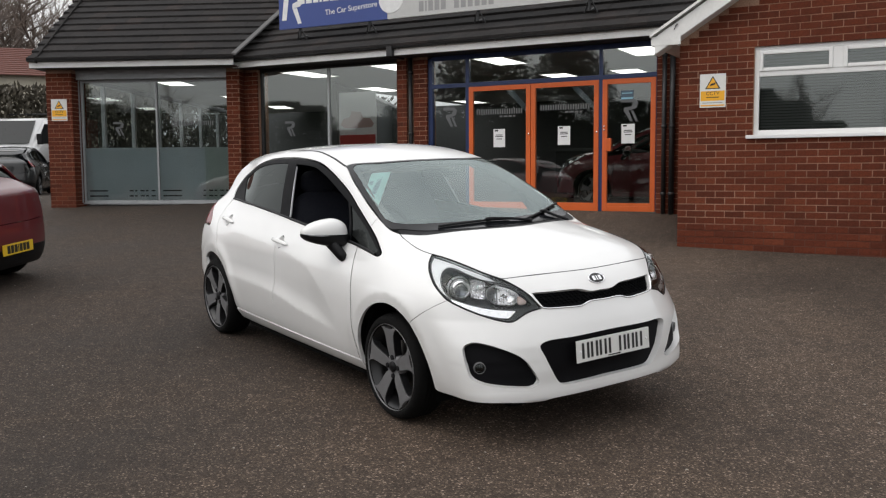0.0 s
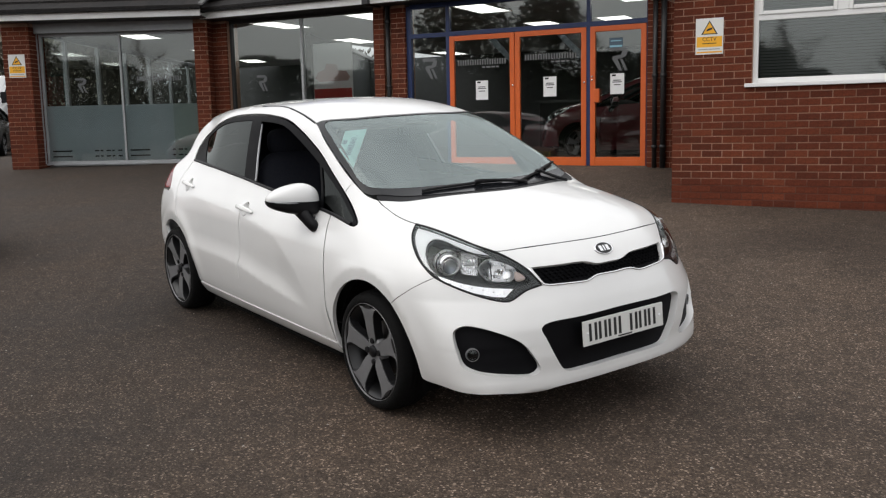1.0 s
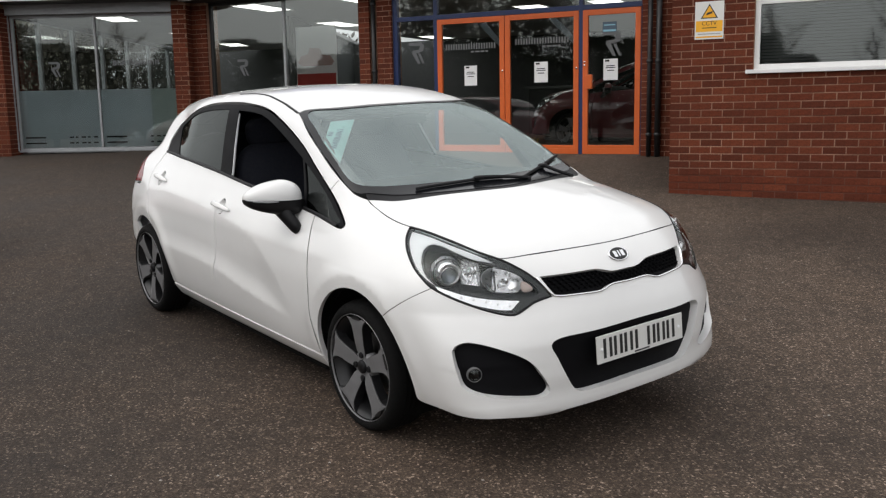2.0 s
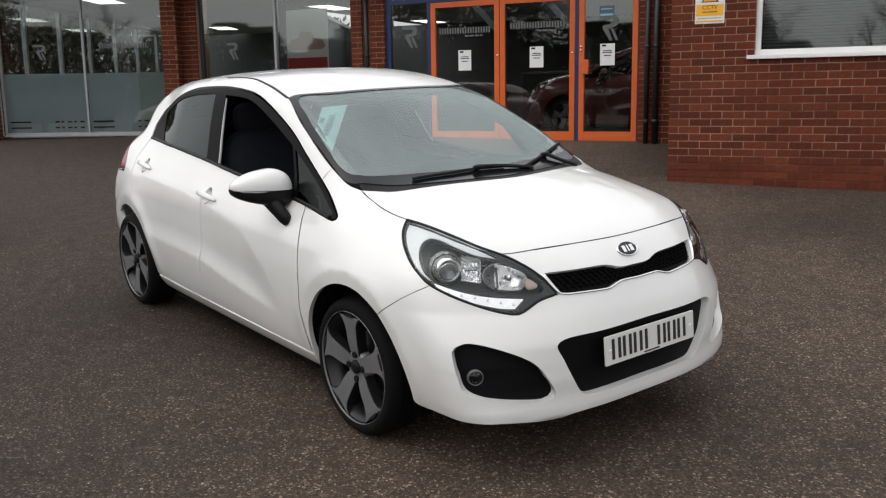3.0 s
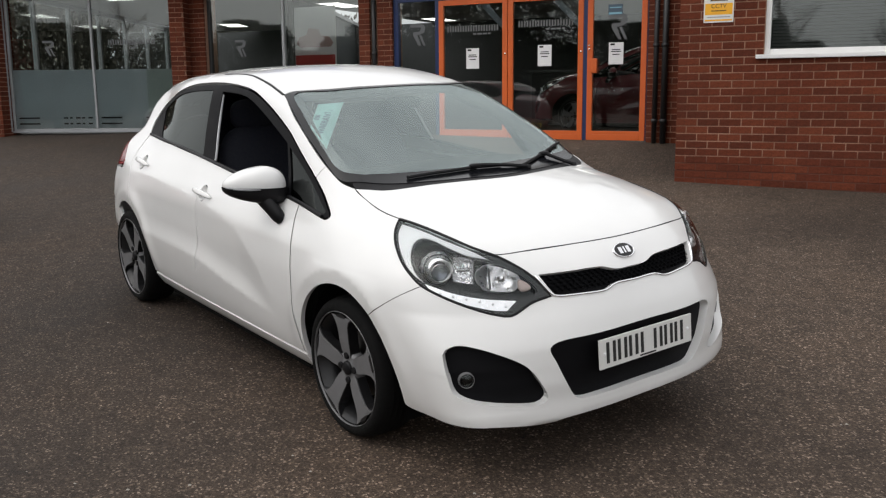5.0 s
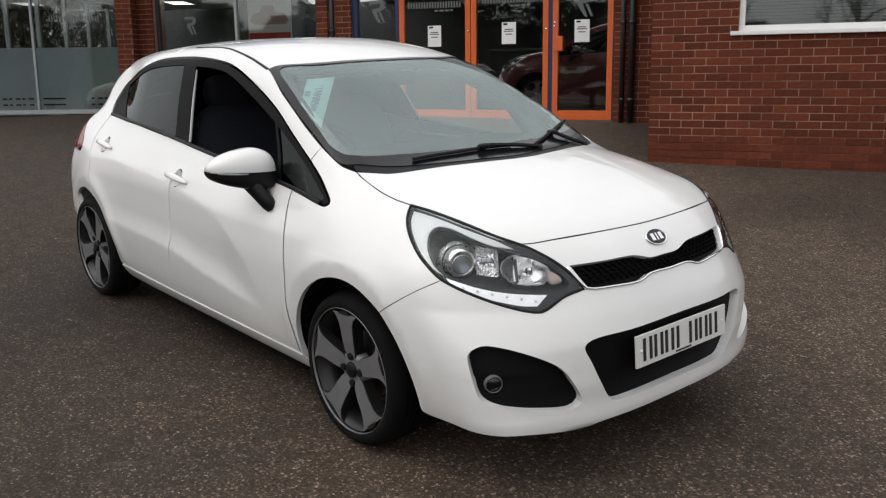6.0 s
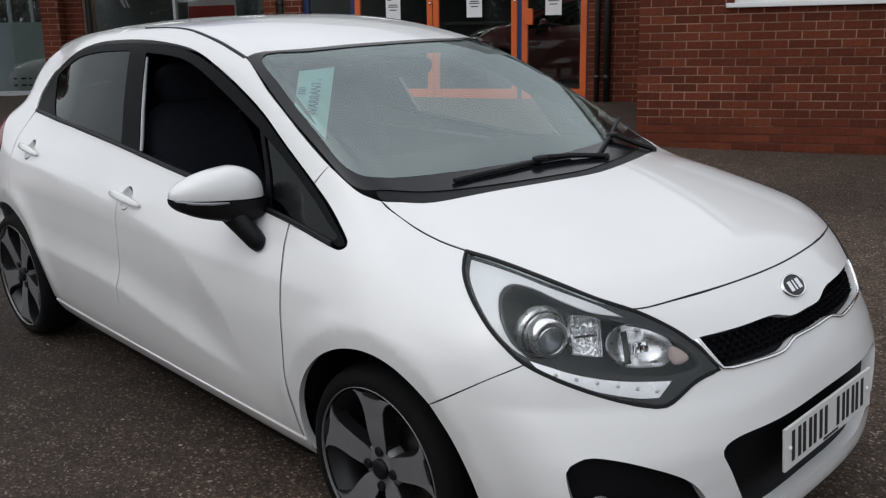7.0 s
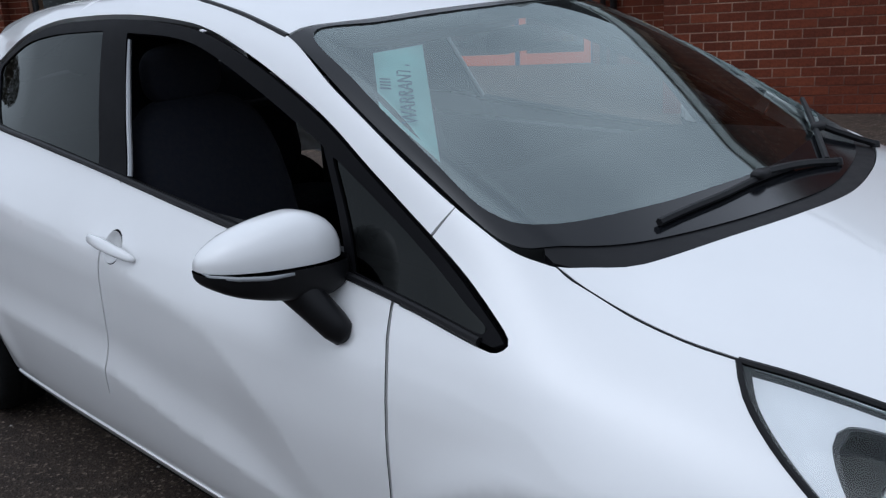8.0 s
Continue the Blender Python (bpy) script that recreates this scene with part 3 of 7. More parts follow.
TAIL_RED = plain("red_tail_lamp", (0.17, 0.008, 0.010), 0.12, vary=0.1)
CARD = plain("pale_teal_card", (0.52, 0.80, 0.77), 0.6, vary=0.12, scale=14)
CARD_INK = plain("blue_ink", (0.06, 0.17, 0.26), 0.6)

# outlines: (x, z) seen from the side, (x, y) from above, (turn, z) round the nose
HEADLAMP = [(-77.9, 0.921, 1), (-76.0, 0.890), (-72.5, 0.851), (-68.3, 0.810), (-64.0, 0.767), (-60.6, 0.734), (-54.2, 0.694), (-48.2, 0.662), (-43.0, 0.640), (-39.4, 0.634),
            (-37.0, 0.650), (-34.6, 0.671), (-31.9, 0.683), (-29.2, 0.689, 1), (-31.0, 0.7235), (-35.0, 0.772), (-39.9, 0.810), (-44.1, 0.833), (-49.6, 0.855), (-56.5, 0.881), (-64.1, 0.900), (-71.3, 0.913)]
LAMP_POCKET = [(-66.2, 0.862), (-65.2, 0.876), (-61.0, 0.872), (-55.7, 0.852), (-50.6, 0.832), (-46.2, 0.813), (-41.0, 0.796), (-36.4, 0.764), (-32.6, 0.711), (-37.5, 0.699), (-43.5, 0.708), (-50.0, 0.722), (-56.0, 0.734), (-59.8, 0.750), (-62.7, 0.782), (-65.2, 0.825)]
LAMP_STRIP = [(-60.0, 0.742, 1), (-57.2, 0.731), (-52.3, 0.711), (-46.3, 0.695), (-37.9, 0.684, 1), (-40.2, 0.652, 1), (-43.8, 0.656), (-49.7, 0.675), (-54.7, 0.699), (-58.0, 0.718)]
LAMP_PALE = [(-75.9, 0.911, 1), (-70.9, 0.905), (-64.0, 0.893), (-56.7, 0.874), (-50.2, 0.850), (-45.4, 0.824, 1), (-50.6, 0.836), (-55.6, 0.857), (-61.0, 0.877), (-65.6, 0.881), (-67.1, 0.864), (-66.0, 0.824), (-63.4, 0.779), (-60.4, 0.748, 1), (-62.9, 0.765), (-66.9, 0.805), (-71.0, 0.846), (-74.5, 0.885)]
GRILLE = mirrored([(0, 0.739), (-6.0, 0.740), (-12.2, 0.758), (-22.9, 0.761), (-32.0, 0.762, 1), (-28.0, 0.693), (-26.6, 0.690), (-20.7, 0.687), (-12.6, 0.684), (-8.0, 0.699), (0, 0.698)])
LOWER_GRILLE = mirrored([(0, 0.545), (-17.2, 0.540), (-27.0, 0.536), (-30.2, 0.515), (-28.6, 0.46), (-26.0, 0.38), (-23.6, 0.322), (-21.0, 0.302), (-14.4, 0.300), (0, 0.302)])
FOG_BOX = [(-54.0, 0.512), (-52.6, 0.535), (-50.4, 0.542), (-45.1, 0.524), (-38.9, 0.486), (-35.0, 0.443), (-31.6, 0.363), (-30.9, 0.327), (-33.2, 0.310), (-41.4, 0.324), (-47.6, 0.345), (-51.2, 0.370), (-52.6, 0.42)]
ARCH_F, ARCH_R = (0.03, 0.295, 0.362), (-2.56, 0.295, 0.352)


def places(pts, view):
    return on_skin(np.array([metres([p[:2]], view)[0] for p in pts], float), view)


def as_side(pts, view):
    """The same line as seen from the side, so that neighbouring panels meet."""
    return [(float(q[0]), float(q[2])) + tuple(p[2:]) for p, q in zip(pts, places(pts, view))]


def as_top(pts, view):
    return [(float(q[0]), float(q[1])) + tuple(p[2:]) for p, q in zip(pts, places(pts, view))]


def as_nose(pts, view):
    return [(math.degrees(math.atan2(q[1], q[0] - 0.05)), float(q[2])) + tuple(p[2:]) for p, q in zip(pts, places(pts, view))]


def arc(c, a0, a1, n):
    return [(c[0] + c[2] * math.cos(radians(a)), c[1] + c[2] * math.sin(radians(a))) for a in np.linspace(a0, a1, n)]


SEAM = [(0.492, 0.736, 1), (0.40, 0.684), (0.250, 0.587, 1)]
BONNET_HALF = [(0.108, 0), (0.083, -0.197), (0.037, -0.369), (-0.03, -0.547), (-0.10, -0.628), (-0.130, -0.652, 1), (-0.094, -0.655), (0.011, -0.657), (0.106, -0.660)] + as_top(HEADLAMP[:1] + HEADLAMP[:-6:-1], "nose") + [(0.643, -0.42), (0.681, -0.232), (0.694, 0)]
SCREEN_HALF = [(-0.815, 0), (-0.825, -0.2), (-0.845, -0.36), (-0.912, -0.551, 1), (-0.69, -0.607), (-0.50, -0.643), (-0.30, -0.668), (-0.218, -0.668), (-0.165, -0.640), (-0.07, -0.51), (0.0, -0.35), (0.045, -0.18), (0.068, 0)]
SCREEN_CLEAR = [(-0.796, 0), (-0.805, -0.2), (-0.824, -0.36), (-0.865, -0.515), (-0.665, -0.582), (-0.43, -0.629), (-0.275, -0.646), (-0.19, -0.598), (-0.12, -0.42), (-0.08, -0.25), (-0.055, 0)]
COWL_HALF = [(0.066, 0), (0.043, -0.18), (-0.002, -0.35), (-0.072, -0.51), (-0.166, -0.638), (-0.138, -0.650, 1), (-0.10, -0.628), (-0.03, -0.547), (0.037, -0.369), (0.083, -0.197), (0.108, 0)]
ROOF_HALF = [(-0.818, 0), (-0.828, -0.2), (-0.848, -0.36), (-0.915, -0.548, 1), (-1.207, -0.510), (-1.465, -0.477), (-2.2, -0.452), (-2.82, -0.44, 1), (-2.9, -0.25), (-2.92, 0)]
SCREEN_EDGE = as_side([(-0.69, -0.611), (-0.50, -0.647), (-0.335, -0.668, 1), (-0.214, -0.672), (-0.152, -0.660)], "top")
BUMPER_HALF = (as_nose(BONNET_HALF[:-5:-1], "top") + HEADLAMP[16:5:-1] + [HEADLAMP[5] + (1,)] + as_nose(SEAM[1:] + arc(ARCH_F, 53, -6, 9)[1:], "side")
               + [(-64.0, 0.250, 1), (-57.5, 0.252), (-44.0, 0.246), (-33.0, 0.230), (-28.5, 0.230, 1), (-26.0, 0.237), (-20, 0.240), (0, 0.242)])
GUTTER = [(-0.916, -0.550), (-1.0, -0.539), (-1.11, -0.523), (-1.207, -0.511), (-1.465, -0.478), (-1.75, -0.468)]
WINDOWS = [(-2.598, 1.041, 1), (-2.636, 1.085), (-2.642, 1.122), (-2.555, 1.195), (-2.46, 1.232), (-2.27, 1.295), (-2.04, 1.350), (-1.80, 1.370), (-1.55, 1.376), (-1.32, 1.365), (-1.19, 1.348), (-1.06, 1.316), (-0.90, 1.265), (-0.71, 1.190), (-0.54, 1.104), (-0.39, 1.029), (-0.26, 0.960), (-0.165, 0.906), (-0.152, 0.894), (-0.172, 0.884), (-0.347, 0.905), (-0.568, 0.926), (-1.143, 0.966), (-1.691, 1.008), (-2.057, 1.030), (-2.33, 1.037)]
REAR_GLASS = [(-2.303, 1.053, 1), (-2.38, 1.090), (-2.44, 1.135), (-2.474, 1.190), (-2.43, 1.219), (-2.20, 1.288), (-2.01, 1.320), (-1.80, 1.335), (-1.69, 1.340, 1), (-1.642, 1.175), (-1.580, 1.014, 1), (-1.9, 1.036)]
FRONT_GAP = [(-1.552, 1.338, 1), (-1.326, 1.331), (-1.17, 1.304), (-0.948, 1.232), (-0.70, 1.140, 1), (-0.566, 0.944, 1), (-1.143, 0.982), (-1.425, 1.002, 1), (-1.48, 1.13)]
QUARTER = [(-0.662, 1.124, 1), (-0.42, 1.013), (-0.25, 0.930), (-0.20, 0.903), (-0.36, 0.920), (-0.53, 0.939, 1)]
DOOR_FRONT_EDGE = [(-0.415, 0.909), (-0.403, 0.86), (-0.378, 0.77), (-0.366, 0.67), (-0.361, 0.60), (-0.357, 0.45), (-0.357, 0.262)]
DOOR_BACK_EDGE = [(-1.44, 0.985), (-1.432, 0.80), (-1.43, 0.60), (-1.46, 0.45), (-1.50, 0.262)]
WING = (as_side(BONNET_HALF[5:9], "top") + as_side(HEADLAMP[:5] + [HEADLAMP[5] + (1,)], "nose") + SEAM[1:]
        + arc(ARCH_F, 53, 188, 14)[1:] + [(-0.318, 0.222, 1), (-0.347, 0.222, 1), (-0.347, 0.262)] + [(x + 0.006, z) for x, z in DOOR_FRONT_EDGE[::-1][1:]] + [(-0.39, 0.905, 1), (-0.347, 0.901), (-0.172, 0.880), (-0.146, 0.893), (-0.162, 0.910), (-0.258, 0.966), (-0.365, 1.022, 1)] + SCREEN_EDGE[2:])
RAIL = (SCREEN_EDGE[2::-1] + as_side([p[:2] for p in ROOF_HALF[3:8]], "top") + [(-2.92, 1.12), (-2.955, 1.005, 1), (-2.92, 0.955), (-2.806, 0.885), (-2.772, 0.845, 1), (-2.85, 0.72)]
        + [(-2.85, 0.555, 1)] + arc(ARCH_R, 138, 64, 8) + [(-2.405, 0.6125, 1), (-2.491, 0.735), (-2.581, 0.86), (-2.606, 0.965), (-2.604, 1.041, 1), (-2.643, 1.085), (-2.649, 1.122), (-2.562, 1.201), (-2.465, 1.239), (-2.27, 1.302), (-2.04, 1.357), (-1.80, 1.377), (-1.55, 1.382), (-1.32, 1.371), (-1.19, 1.354), (-1.06, 1.322), (-0.90, 1.271), (-0.71, 1.196), (-0.54, 1.110), (-0.369, 1.024, 1)])
DOOR_F = DOOR_FRONT_EDGE[::-1] + [(-0.568, 0.922), (-1.143, 0.962), (-1.44, 0.985, 1)] + DOOR_BACK_EDGE[1:]
DOOR_R = [(x - 0.005, z) for x, z in DOOR_BACK_EDGE[::-1]] + [(-1.691, 1.004), (-2.057, 1.026), (-2.33, 1.033), (-2.592, 1.037, 1), (-2.600, 0.965), (-2.575, 0.86), (-2.485, 0.735)] + [(-2.4, 0.610, 1)] + arc(ARCH_R, 61, 8, 7)[1:] + [(-2.215, 0.27, 1)]
SILL = [(-0.345, 0.257, 1), (-0.345, 0.19, 1), (-1.2, 0.185), (-2.2, 0.19, 1), (-2.21, 0.262, 1), (-1.2, 0.257)]
for line in (DOOR_F, DOOR_R):
    for k in (0, len(DOOR_FRONT_EDGE) - 1):
        line[k] = tuple(line[k][:2]) + (1,)


def wheel(parent, m, turn=0.0):
    """One road wheel: tyre, machined five-spoke rim with dark pockets, cap and bolts. Its outer face looks to -y."""
    hub = new("wheel")
    hub.parent, hub.matrix_basis = parent, m
    tread = lathe([(0.232, -0.080), (0.238, -0.094), (0.246, -0.0985), (0.259, -0.099), (0.273, -0.093), (0.284, -0.080), (0.2895, -0.065), (0.292, -0.05)] + [(0.2945 - 0.007 * (k % 3 == 1), -0.044 + 0.009 * k) for k in range(12)] + [(0.292, 0.066), (0.286, 0.085), (0.274, 0.098), (0.25, 0.104), (0.222, 0.085)], 72)
    part("tyre", tread, RUBBER, hub, smooth=True)
    part("rim_lip", lathe([(0.2374, -0.089), (0.2388, -0.095), (0.2374, -0.0975), (0.2362, -0.095), (0.2358, -0.086)], 72), RIM_EDGE, hub, "thin bright rim edge", smooth=True)
    part("rim_barrel", lathe([(0.2315, -0.085), (0.206, -0.06), (0.192, 0.0), (0.198, 0.085)], 48), RIM_DARK, hub, smooth=True)
    part("brake_disc", lathe([(0.02, -0.01), (0.135, -0.01), (0.135, 0.012), (0.02, 0.012)], 40), worn_metal("brake_steel", (0.25, 0.24, 0.23), 0.4), hub)
    for k in range(5):
        a0 = math.pi / 2 + 2 * math.pi * k / 5 + turn
        bm = bmesh.new()
        rows = []
        for rad, half, top in ((0.045, 0.026, -0.074), (0.075, 0.034, -0.080), (0.115, 0.0375, -0.085), (0.155, 0.040, -0.088), (0.185, 0.045, -0.091), (0.208, 0.057, -0.092), (0.2225, 0.071, -0.092), (0.2320, 0.084, -0.091)):
            row = []
            for off, yy in ((-half * 1.04, top + 0.045), (-half, top + 0.003), (-half * 0.94, top), (half * 0.94, top), (half, top + 0.003), (half * 1.04, top + 0.045)):
                t = a0 + off / rad if rad > 0.08 else a0 + math.atan2(off, rad)
                rr = rad if rad > 0.08 else math.hypot(rad, off)
                row.append(bm.verts.new((rr * math.cos(t), yy, rr * math.sin(t))))
            rows.append(row)
        for r0, r1 in zip(rows, rows[1:]):
            for i in range(5):
                f = bm.faces.new((r0[i], r0[i + 1], r1[i + 1], r1[i]))
                f.material_index = 0 if i == 2 else 1
        bmesh.ops.recalc_face_normals(bm, faces=bm.faces)
        part("spoke", bm, [RIM, RIM_DARK], hub)
        a1 = a0
        rim_hole = prism([(0.034 * math.cos(t), 0.0075 * math.sin(t) - 6.0 * (0.034 * math.cos(t)) ** 2 * 0.4) for t in np.linspace(0, 2 * math.pi, 20, endpoint=False)], -0.0945, -0.086)
        part("spoke_notch", rim_hole, RIM_DARK, hub, m=Matrix.Rotation(-a0 + math.pi / 2, 4, "Y") @ Matrix.Translation((0, 0, 0.2215)))
    part("hub_plate", lathe([(0.0, -0.074), (0.05, -0.074), (0.068, -0.070), (0.07, -0.03)], 32), RIM, hub, smooth=True)
    part("hub_cap", lathe([(0.0, -0.088), (0.024, -0.087), (0.029, -0.083), (0.030, -0.07)], 24), TRIM, hub, smooth=True)
    for k in range(4):
        t = math.pi / 4 + math.pi / 2 * k + turn + 0.78
        bolt = part("wheel_bolt", lathe([(0.0, -0.0835), (0.013, -0.0835), (0.0145, -0.081), (0.0145, -0.06)], 12), TRIM, hub)
        bolt.matrix_basis = pose(0.052 * math.cos(t), 0, 0.052 * math.sin(t))
    return hub


def bulged(sx, sy, sz, power=2.5, rings=18, sides=28):
    """A rounded block (superellipsoid) with half sizes sx, sy, sz."""
    bm = bmesh.new()
    sg = lambda v, e: math.copysign(abs(v) ** e, v)
    e = 2.0 / power
    rows = []
    for i in range(1, rings):
        la = -math.pi / 2 + math.pi * i / rings
        rows.append([bm.verts.new((sx * sg(math.cos(la), e) * sg(math.cos(lo), e), sy * sg(math.cos(la), e) * sg(math.sin(lo), e), sz * sg(math.sin(la), e))) for lo in [2 * math.pi * j / sides for j in range(sides)]])
    for r0, r1 in zip(rows, rows[1:]):
        for j in range(sides):
            bm.faces.new((r0[j], r0[(j + 1) % sides], r1[(j + 1) % sides], r1[j]))
    bm.faces.new(rows[0][::-1])
    bm.faces.new(rows[-1])
    return bm


def shaped(bm, how):
    for v in bm.verts:
        v.co = Vector(how(*v.co))
    bmesh.ops.recalc_face_normals(bm, faces=bm.faces)
    return bm


def nose_spot(turn, z, sink=0.0):
    p = on_skin(np.array([[turn * TURN_M, z]]), "nose")
    n = skin_normal(p)
    return Vector(p[0] - n[0] * sink), Vector(n[0])


def facing(place, normal):
    """A pose whose -y looks along normal, z as upright as may be."""
    y = -normal.normalized()
    x = y.cross(Vector((0, 0, 1))).normalized()
    z = x.cross(y)
    return Matrix.Translation(place) @ Matrix((x, y, z)).transposed().to_4x4()


def head_lamp(car, flip):
    lamp = new("headlamp")
    lamp.parent = car
    put("lamp_housing", panel(HEADLAMP, "nose", holes=[LAMP_POCKET], step=0.022, depth=0.02, hole_depth=0.012, sink=0.012, gap=0.003, flip=flip), LAMP_DARK, lamp, "dark lamp housing")
    put("lamp_surround", panel(LAMP_PALE, "nose", step=0.018, depth=0.006, sink=0.0085, gap=0.0, flip=flip), LAMP_WHITE, lamp, "pale grey lamp surround")
    put("lamp_strip", panel(LAMP_STRIP, "nose", step=0.018, depth=0.006, sink=0.009, gap=0.0, flip=flip), BRIGHT, lamp, "silver strip of small running lights")
    put("lamp_pocket", panel(HEADLAMP, "nose", step=0.03, depth=0.0, sink=0.10, gap=0.004, flip=flip), LAMP_DARK, lamp)

    def placed(place, out=(0.78, -0.44, 0.42)):
        base = facing(Vector(place), Vector(out).normalized())
        return Matrix.Diagonal((1, -1, 1, 1)) @ base @ Matrix.Diagonal((-1, 1, 1, 1)) if flip else base

    # projector in a deep chrome barrel, a square faceted reflector, a wide one with a dipped tip
    ahead = (0.90, -0.40, 0.06)
    cup = lathe([(0.036, -0.030), (0.041, -0.034), (0.045, -0.028), (0.050, -0.006), (0.053, 0.004), (0.0555, 0.006), (0.0565, 0.012), (0.060, 0.016), (0.063, 0.022), (0.064, 0.034), (0.058, 0.042), (0.034, 0.03), (0.033, -0.026)], 40)
    ring = part("projector_ring", cup, BRIGHT, lamp, "chrome projector barrel", True, placed((0.468, -0.678, 0.776), ahead))
    part("projector_ring_groove", lathe([(0.0535, 0.003), (0.0565, 0.0045), (0.0575, 0.0075), (0.0555, 0.009)], 40), LAMP_DARK, ring, "dark groove", True)
    lens = part("projector_lens", lathe([(0.0, -0.030), (0.010, -0.0285), (0.019, -0.023), (0.027, -0.010), (0.030, 0.002)], 28), LAMP_CORE, lamp, "clear bulging lens", True, placed((0.490, -0.688, 0.772), ahead))
    part("projector_bezel", lathe([(0.0295, -0.004), (0.0325, -0.012), (0.0345, -0.006), (0.0345, 0.01), (0.029, 0.01), (0.0295, 0.0)], 28), CHROME, lens, "", True)
    part("projector_bowl", lathe([(0.029, 0.003), (0.018, 0.012), (0.001, 0.016)], 24), LAMP_SILVER, lens, "", True)
    square = lathe([(0.048, -0.008), (0.049, -0.002), (0.043, 0.012), (0.029, 0.026), (0.012, 0.034), (0.002, 0.035)], 28)
    shaped(square, lambda x, y, z: (max(-0.036, min(0.036, x * 1.2)) + 0.1 * z, y, max(-0.046, min(0.046, z * 1.2)) - 0.25 * x))
    second = part("bulb_reflector", square, FACETS, lamp, "chrome faceted square reflector", True, placed((0.540, -0.622, 0.777)))
    part("bulb", tube([(-0.024, 0.004, 0.0), (0.024, 0.004, 0.0)], 0.003, 8), LAMP_DARK, second)
    part("bulb", lathe([(0.0, -0.006), (0.006, -0.004), (0.008, 0.0), (0.008, 0.03)], 12), LAMP_GLASS, second, "", True, Matrix.Translation((0, 0, 0.016)))
    wide = lathe([(0.050, -0.007), (0.0515, -0.003), (0.051, 0.0), (0.047, 0.012), (0.034, 0.026), (0.016, 0.034), (0.002, 0.036)], 36)
    shaped(wide, lambda x, y, z: (x * 1.62, y, max(-0.048, min(0.054, z * 1.16)) * (0.97 - 3.2 * max(0, x)) - 0.24 * x))
    third = part("reflector", wide, BRIGHT, lamp, "wide chrome reflector bowl", True, placed((0.631, -0.536, 0.748)))
    part("reflector_rib", block(-0.030, -0.027, -0.004, 0.024, -0.034, 0.042), LAMP_DARK, third)
    part("reflector_step", block(-0.008, 0.026, 0.004, 0.03, -0.012, 0.012, 0.003), FACETS, third)
    part("bulb", lathe([(0.0, -0.010), (0.006, -0.008), (0.008, 0.0), (0.008, 0.03)], 12), LAMP_GLASS, third, "", True, Matrix.Translation((0.01, 0, -0.002)))
    tip = shaped(bulged(0.024, 0.010, 0.026, 2.4), lambda x, y, z: (x, y, z * (0.75 - 14 * x) - 0.25 * x))
    part("indicator_lens", tip, LAMP_AMBER, lamp, "pale amber indicator", True, placed((0.690, -0.462, 0.722)))
    for k in range(6):
        place, _ = nose_spot(-56.0 + 3.1 * k, 0.7125 - 0.0092 * k, 0.008)
        part("running_light", lathe([(0.0, -0.002), (0.003, -0.0015), (0.0045, 0.0), (0.0045, 0.006)], 10), MIRRORED, lamp, "", False, placed(place, (0.7, -0.68, 0.2)))
    put("lamp_lens", panel(HEADLAMP, "nose", step=0.025, depth=0.012, sink=0.0, gap=0.004, flip=flip), LAMP_GLASS, lamp, "clear plastic lens").visible_shadow = False
    part("lamp_gasket", skin_tube(HEADLAMP, "nose", 0.0055, 0.002, 6, flip, True), TRIM, lamp)
    return lamp


